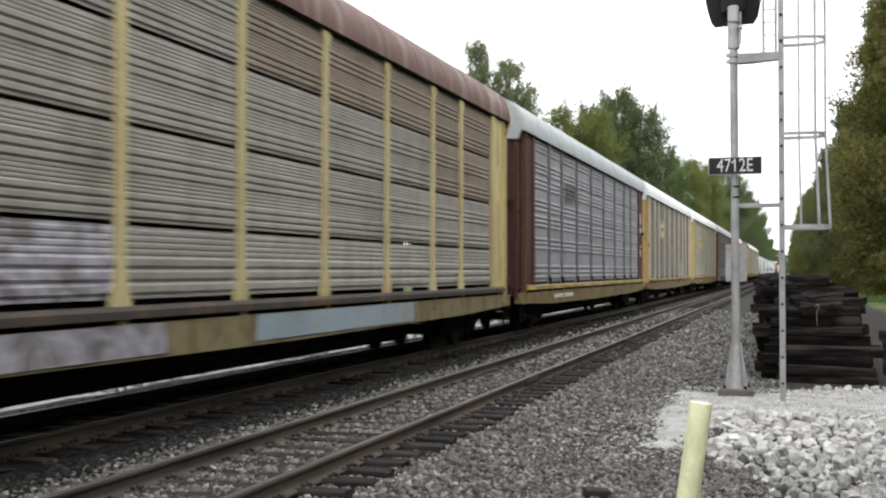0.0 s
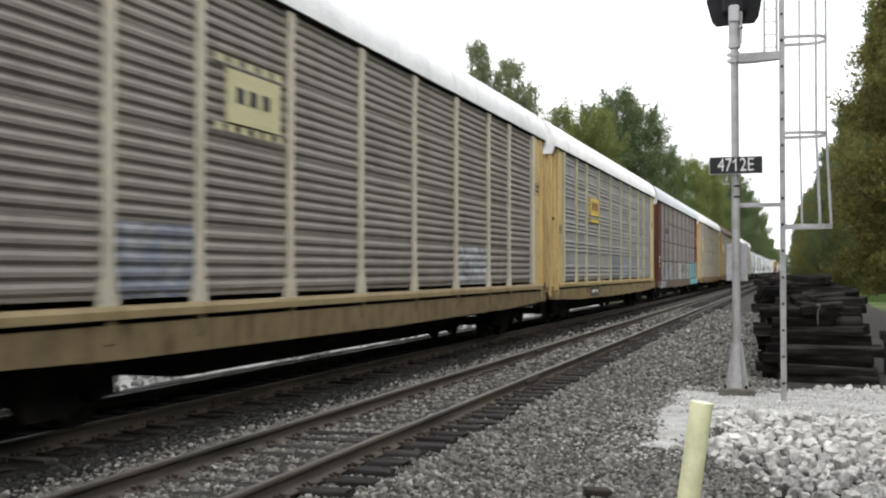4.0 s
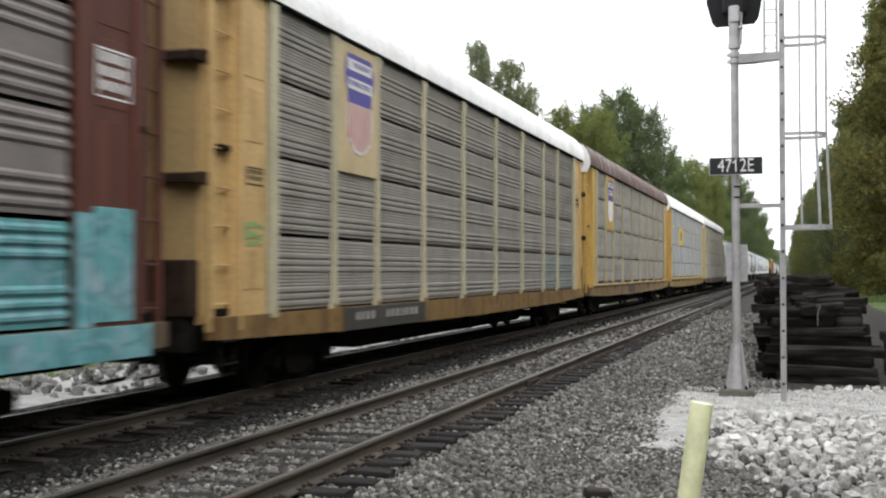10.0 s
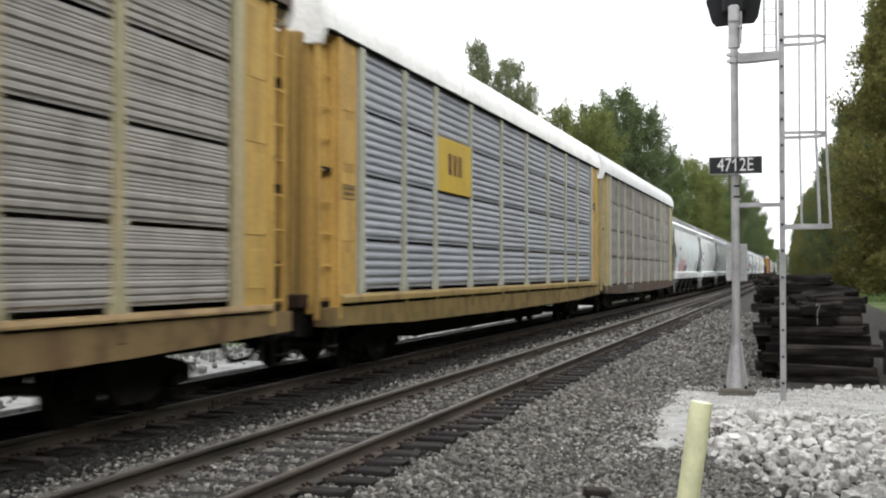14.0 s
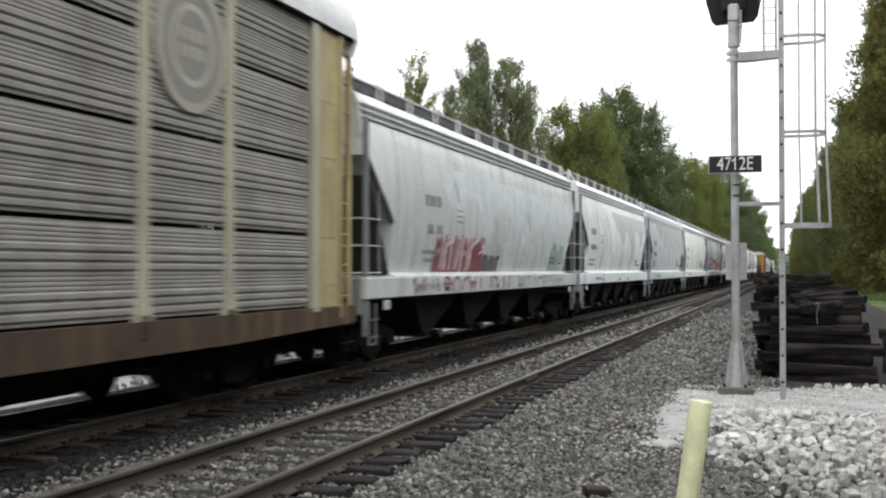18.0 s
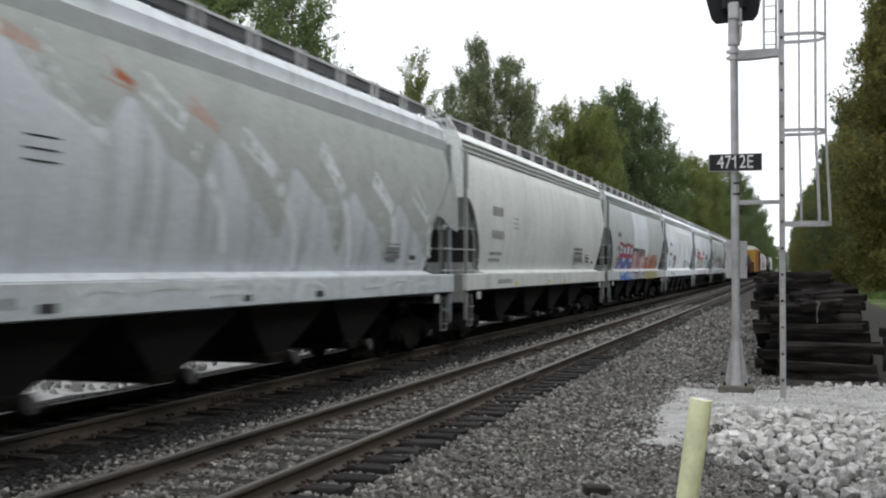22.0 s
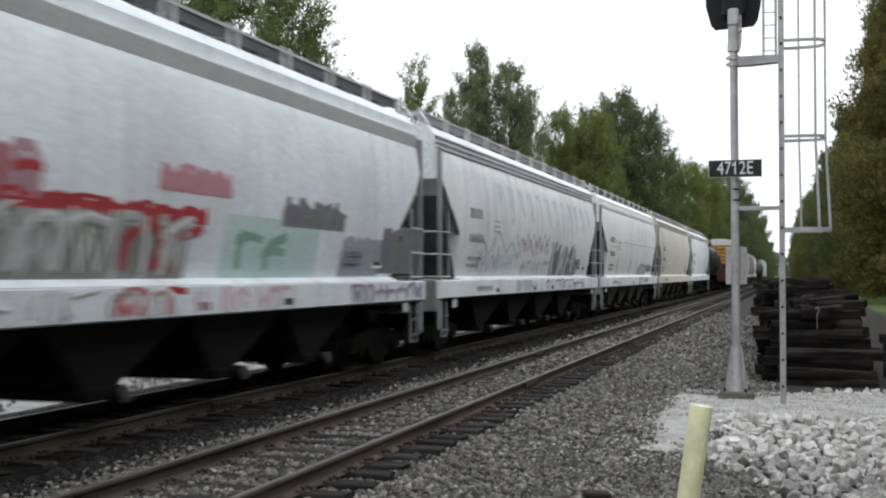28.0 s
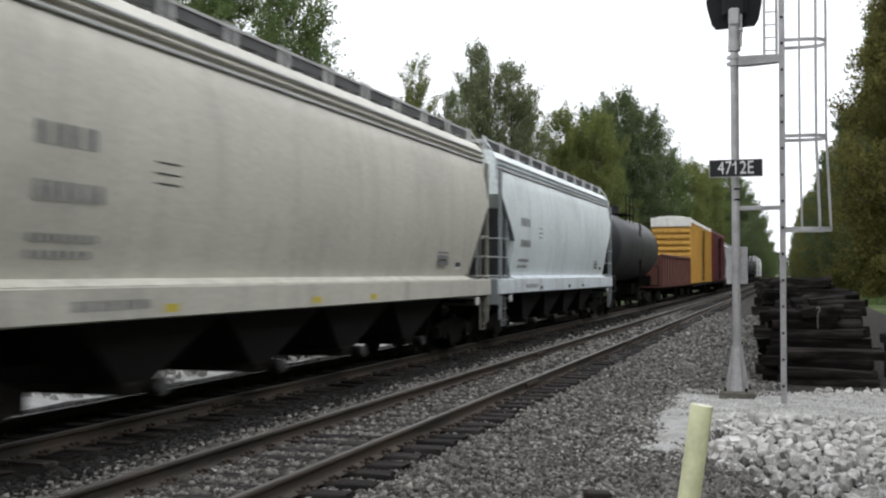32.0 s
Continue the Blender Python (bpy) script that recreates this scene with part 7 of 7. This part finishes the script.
def tree(kind, x, y, height, leaves, spread=1.0, turn=0.0, words="green", group="woods beside the track"):
    wood, crown = KINDS[kind]
    k = height / {"broad": 22, "tall": 24, "airy": 23, "edge": 20, "edge_b": 18, "round": 20}[kind]
    t = empty("tree", pose(x, y, ground_height(x, y) - 0.1, 0, 0, turn) @ Matrix.Diagonal((k * spread, k * spread, k, 1)))
    tagged(t, words + " leafy tree at the edge of the woods", "tree", group)
    link("trunk", wood, M_BARK, t)
    link("crown", crown, leaves, t)
    return t


LEFT = [("broad", -29.6, 53.0, 21.5, M_LEAF_GREEN, 0.95, 20), ("broad", -28.9, 62.0, 20.0, M_LEAF_GREEN, 0.85, 80), ("airy", -28.6, 85.0, 19.8, M_LEAF_YELLOW, 0.9, 0), ("tall", -27.4, 90.0, 18.0, M_LEAF_GREY, 0.7, 60),
        ("tall", -27.3, 98.0, 23.6, M_LEAF_GREY, 0.72, 33), ("tall", -24.7, 101.0, 22.4, M_LEAF_GREY, 0.95, 210), ("airy", -26.6, 99.0, 21.5, M_LEAF_GREY, 1.0, 120), ("airy", -23.6, 103.0, 20.0, M_LEAF_GREY, 0.9, 80),
        ("round", -23.9, 120.0, 20.0, M_LEAF_YELLOW, 0.66, 10), ("round", -20.3, 121.0, 19.6, M_LEAF_YELLOW, 0.72, 100), ("broad", -24.6, 147.0, 24.2, M_LEAF_DARK, 0.85, 50), ("broad", -21.4, 149.0, 26.2, M_LEAF_DARK, 0.92, 160),
        ("round", -19.3, 152.0, 24.4, M_LEAF_DARK, 0.75, 260), ("edge_b", -21.0, 124.0, 13.0, M_LEAF_GREEN, 1.0, 10), ("edge_b", -20.5, 136.0, 15.0, M_LEAF_GREEN, 1.0, 80), ("edge_b", -19.0, 156.0, 15.0, M_LEAF_DARK, 1.0, 130),
        ("round", -18.6, 178.0, 20.5, M_LEAF_GREEN, 0.8, 0), ("round", -17.2, 198.0, 21.6, M_LEAF_YELLOW, 0.75, 120), ("round", -14.6, 206.0, 20.6, M_LEAF_YELLOW, 0.7, 70), ("broad", -16.2, 225.0, 23.0, M_LEAF_GREEN, 0.9, 170), ("edge", -13.6, 240.0, 18.0, M_LEAF_GREEN, 1.0, 15),
        ("broad", -14.8, 262.0, 26.0, M_LEAF_DARK, 0.95, 130), ("broad", -12.6, 274.0, 25.0, M_LEAF_DARK, 0.85, 30), ("round", -12.2, 305.0, 23.6, M_LEAF_DARK, 0.8, 230), ("edge", -11.2, 330.0, 18.0, M_LEAF_DARK, 1.0, 110),
        ("round", -11.2, 365.0, 22.6, M_LEAF_GREEN, 0.8, 40), ("edge", -11.2, 430.0, 20.5, M_LEAF_DARK, 1.0, 90), ("edge", -11.6, 530.0, 19.0, M_LEAF_GREEN, 1.1, 0), ("edge", -11.5, 620.0, 19.0, M_LEAF_GREEN, 1.2, 200)]
for kind, x, y, h, lm, sp, turn in LEFT:
    tree(kind, x, y, h, lm, sp, turn, {"leaves_yellowing": "tall yellowing", "leaves_grey_green": "slender grey-green", "leaves_dark_green": "tall dark green"}.get(lm.name, "tall green"))
rnd_t = random.Random(77)
for i in range(34):       # woods behind the first row; its hidden trees block low sky light
    y = -38 + i * 14
    tree(("edge", "broad", "edge_b", "round")[i % 4], -33 - rnd_t.uniform(0, 9) + y * 0.03, y, rnd_t.uniform(14, 17.5) if y < 120 else rnd_t.uniform(17, 21), (M_LEAF_DARK, M_LEAF_GREEN)[i % 2], 1.0, rnd_t.uniform(0, 360), "added sky-blocking dense green")
for i in range(30):       # the wall of trees along the other side
    y = 100 + i * 8.0 + i * i * 0.25
    h = (22.5, 20.0, 23.5, 21.0)[i % 4] + max(0, 9 - 2.2 * i)
    tree(("edge", "edge_b")[i % 2], max(2.6, 11.2 - 0.024 * y) + rnd_t.uniform(-0.5, 0.7), y, h, (M_LEAF_OLIVE, M_LEAF_OLIVE, M_LEAF_DARK, M_LEAF_OLIVE)[(i * 7) % 4], 0.95, rnd_t.uniform(0, 360), "yellowing green")
for i in range(27):       # unseen trees added beside the camera to block low light from the sky
    tree(("edge", "broad", "edge_b")[i % 3], 13.6 + rnd_t.uniform(-0.8, 2.2), 62 - i * 4.2, rnd_t.uniform(18, 21), (M_LEAF_GREEN, M_LEAF_DARK)[i % 2], 1.05, 40 * i, "added sky-blocking dense green")
# unseen row added behind the camera, closing off the low sky there
for i in range(6):
    tree(("edge", "broad")[i % 2], 9 - i * 8, -52 - 2 * i, 19, (M_LEAF_GREEN, M_LEAF_DARK)[i % 2], 1.1, 40 * i, "added sky-blocking dense green")
for i in range(9):
    y = 58 + i * 22
    tree("edge", 15 + rnd_t.uniform(-1, 2), y, 23, (M_LEAF_DARK, M_LEAF_OLIVE)[i % 2], 1.2, rnd_t.uniform(0, 360), "tall green")


for i in range(7):        # where the line bends out of sight the woods close it
    tree(("edge", "broad")[i % 2], -15 + 4.5 * i, 780 + 25 * (i % 3), (15, 17, 14)[i % 3], (M_LEAF_DARK, M_LEAF_GREEN)[i % 2], 1.3, 50 * i, "distant green")


for i in range(12):       # low bushes in front of that wall
    y = 112 + 9 * i
    tree("edge_b", 8.2 + rnd_t.uniform(-0.8, 0.8) - 0.008 * y, y, rnd_t.uniform(2.0, 4.6), (M_LEAF_GREEN, M_LEAF_YELLOW)[i % 2], 1.5, rnd_t.uniform(0, 360), "low bushy green")


def grass():
    rnd = random.Random(9)
    s = Shape()
    for _ in range(16000):
        if rnd.random() < 0.85:
            x, y = rnd.uniform(2.8, 10), 86 + 130 * rnd.random() ** 1.3
        else:
            x, y = rnd.uniform(-24, -16.2), rnd.uniform(16, 70)
        z = ground_height(x, y)
        h, w, a = rnd.uniform(0.15, 0.5), rnd.uniform(0.02, 0.05), rnd.uniform(0, 6.28)
        dx, dy = math.cos(a) * w, math.sin(a) * w
        lx, ly = rnd.gauss(0, 0.12), rnd.gauss(0, 0.12)
        k = len(s.v)
        s.v += [(x - dx, y - dy, z - 0.02), (x + dx, y + dy, z - 0.02), (x + dx * 0.6 + lx * 0.5, y + dy * 0.6 + ly * 0.5, z + h * 0.6), (x + lx, y + ly, z + h)]
        s.f += [(k, k + 1, k + 2), (k, k + 2, k + 3)]
    me = bpy.data.meshes.new("grass")
    me.from_pydata(s.v, [], s.f)
    tagged(link("grass", me, M_GRASS), "rough green grass between track and woods", "grass", kind="stuff")


grass()
# ---- the loose stones of the ballast ----
def ballast_stones():
    rng = np.random.default_rng(4)
    xs, ys, rs = [], [], []
    for y0, y1, dens, r in ((-4.0, 8.0, 110, 0.03), (8.0, 14.0, 640, 0.0255), (14.0, 22.0, 420, 0.029), (22.0, 34.0, 190, 0.037), (34.0, 60.0, 45, 0.05)):
        lo, hi = (-10.6, -0.2) if y0 < 34 else (-8.0, -0.9)
        n = int((y1 - y0) * (hi - lo) * dens)
        xs.append(rng.uniform(lo, hi, n))
        ys.append(rng.uniform(y0, y1, n))
        rs.append(r * rng.uniform(0.55, 1.35, n))
    x, y, r = np.concatenate(xs), np.concatenate(ys), np.concatenate(rs)
    # keep the tops of the ties and the rails mostly clear
    keep = np.ones(len(x), bool)
    for cx in (NEAR, FAR):
        near_rail = np.minimum(abs(x - cx - GAUGE / 2), abs(x - cx + GAUGE / 2)) < 0.10
        keep &= ~near_rail
        k = (y - 3.0) / 0.54
        on_tie = (abs(k - np.round(k)) * 0.54 < 0.14) & (abs(x - cx) < 1.26)
        keep &= ~(on_tie & (rng.random(len(x)) < 0.9))
    keep &= ~((x > -1.9) & (y > 14.2) & (y < 21.5 + 0.4 * np.maximum(0, x + 1)) & (rng.random(len(x)) < 0.93))
    x, y, r = x[keep], y[keep], r[keep]
    # stones under and next to the train get the colour darkened for its shade
    oil_shade = x < -6.55 - 0.5 * rng.random(len(x)) ** 2
    for sel, material, nm, label in ((~oil_shade, M_STONE, "ballast_stones", "loose grey crushed stones of the ballast"), (oil_shade, M_STONE_OIL_SHADE, "oily_stones", "stones on and beside the far track, darkened by oil and for the train's shade")):
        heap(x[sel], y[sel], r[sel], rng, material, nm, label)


def heap(x, y, r, rng, material, name, label):
    z = np.array([ground_height(a, b) for a, b in zip(x, y)]) + 0.03 + r * rng.uniform(-0.1, 0.6, len(x))
    n = len(x)
    cube = np.array([(a, b, c) for a in (-1, 1) for b in (-1, 1) for c in (-1, 1)], float)
    v = cube[None] * rng.uniform(0.45, 1.05, (n, 8, 3))
    ang = rng.uniform(0, 6.283, (n, 3))
    for a, (i, j) in enumerate(((0, 1), (1, 2), (0, 2))):
        c, s = np.cos(ang[:, a])[:, None], np.sin(ang[:, a])[:, None]
        p, q = v[:, :, i].copy(), v[:, :, j].copy()
        v[:, :, i], v[:, :, j] = c * p - s * q, s * p + c * q
    v = v * r[:, None, None] + np.stack([x, y, z], 1)[:, None]
    quads = np.array([(0, 1, 3, 2), (4, 6, 7, 5), (0, 4, 5, 1), (2, 3, 7, 6), (0, 2, 6, 4), (1, 5, 7, 3)])
    f = (quads[None] + (np.arange(n) * 8)[:, None, None]).reshape(-1)
    me = bpy.data.meshes.new(name)
    me.vertices.add(n * 8)
    me.vertices.foreach_set("co", v.reshape(-1))
    me.loops.add(n * 24)
    me.loops.foreach_set("vertex_index", f)
    me.polygons.add(n * 6)
    me.polygons.foreach_set("loop_start", np.arange(n * 6) * 4)
    me.update(calc_edges=True)
    me.validate()
    tagged(link(name, me, material), label, "ballast", kind="stuff")


ballast_stones()


motions()
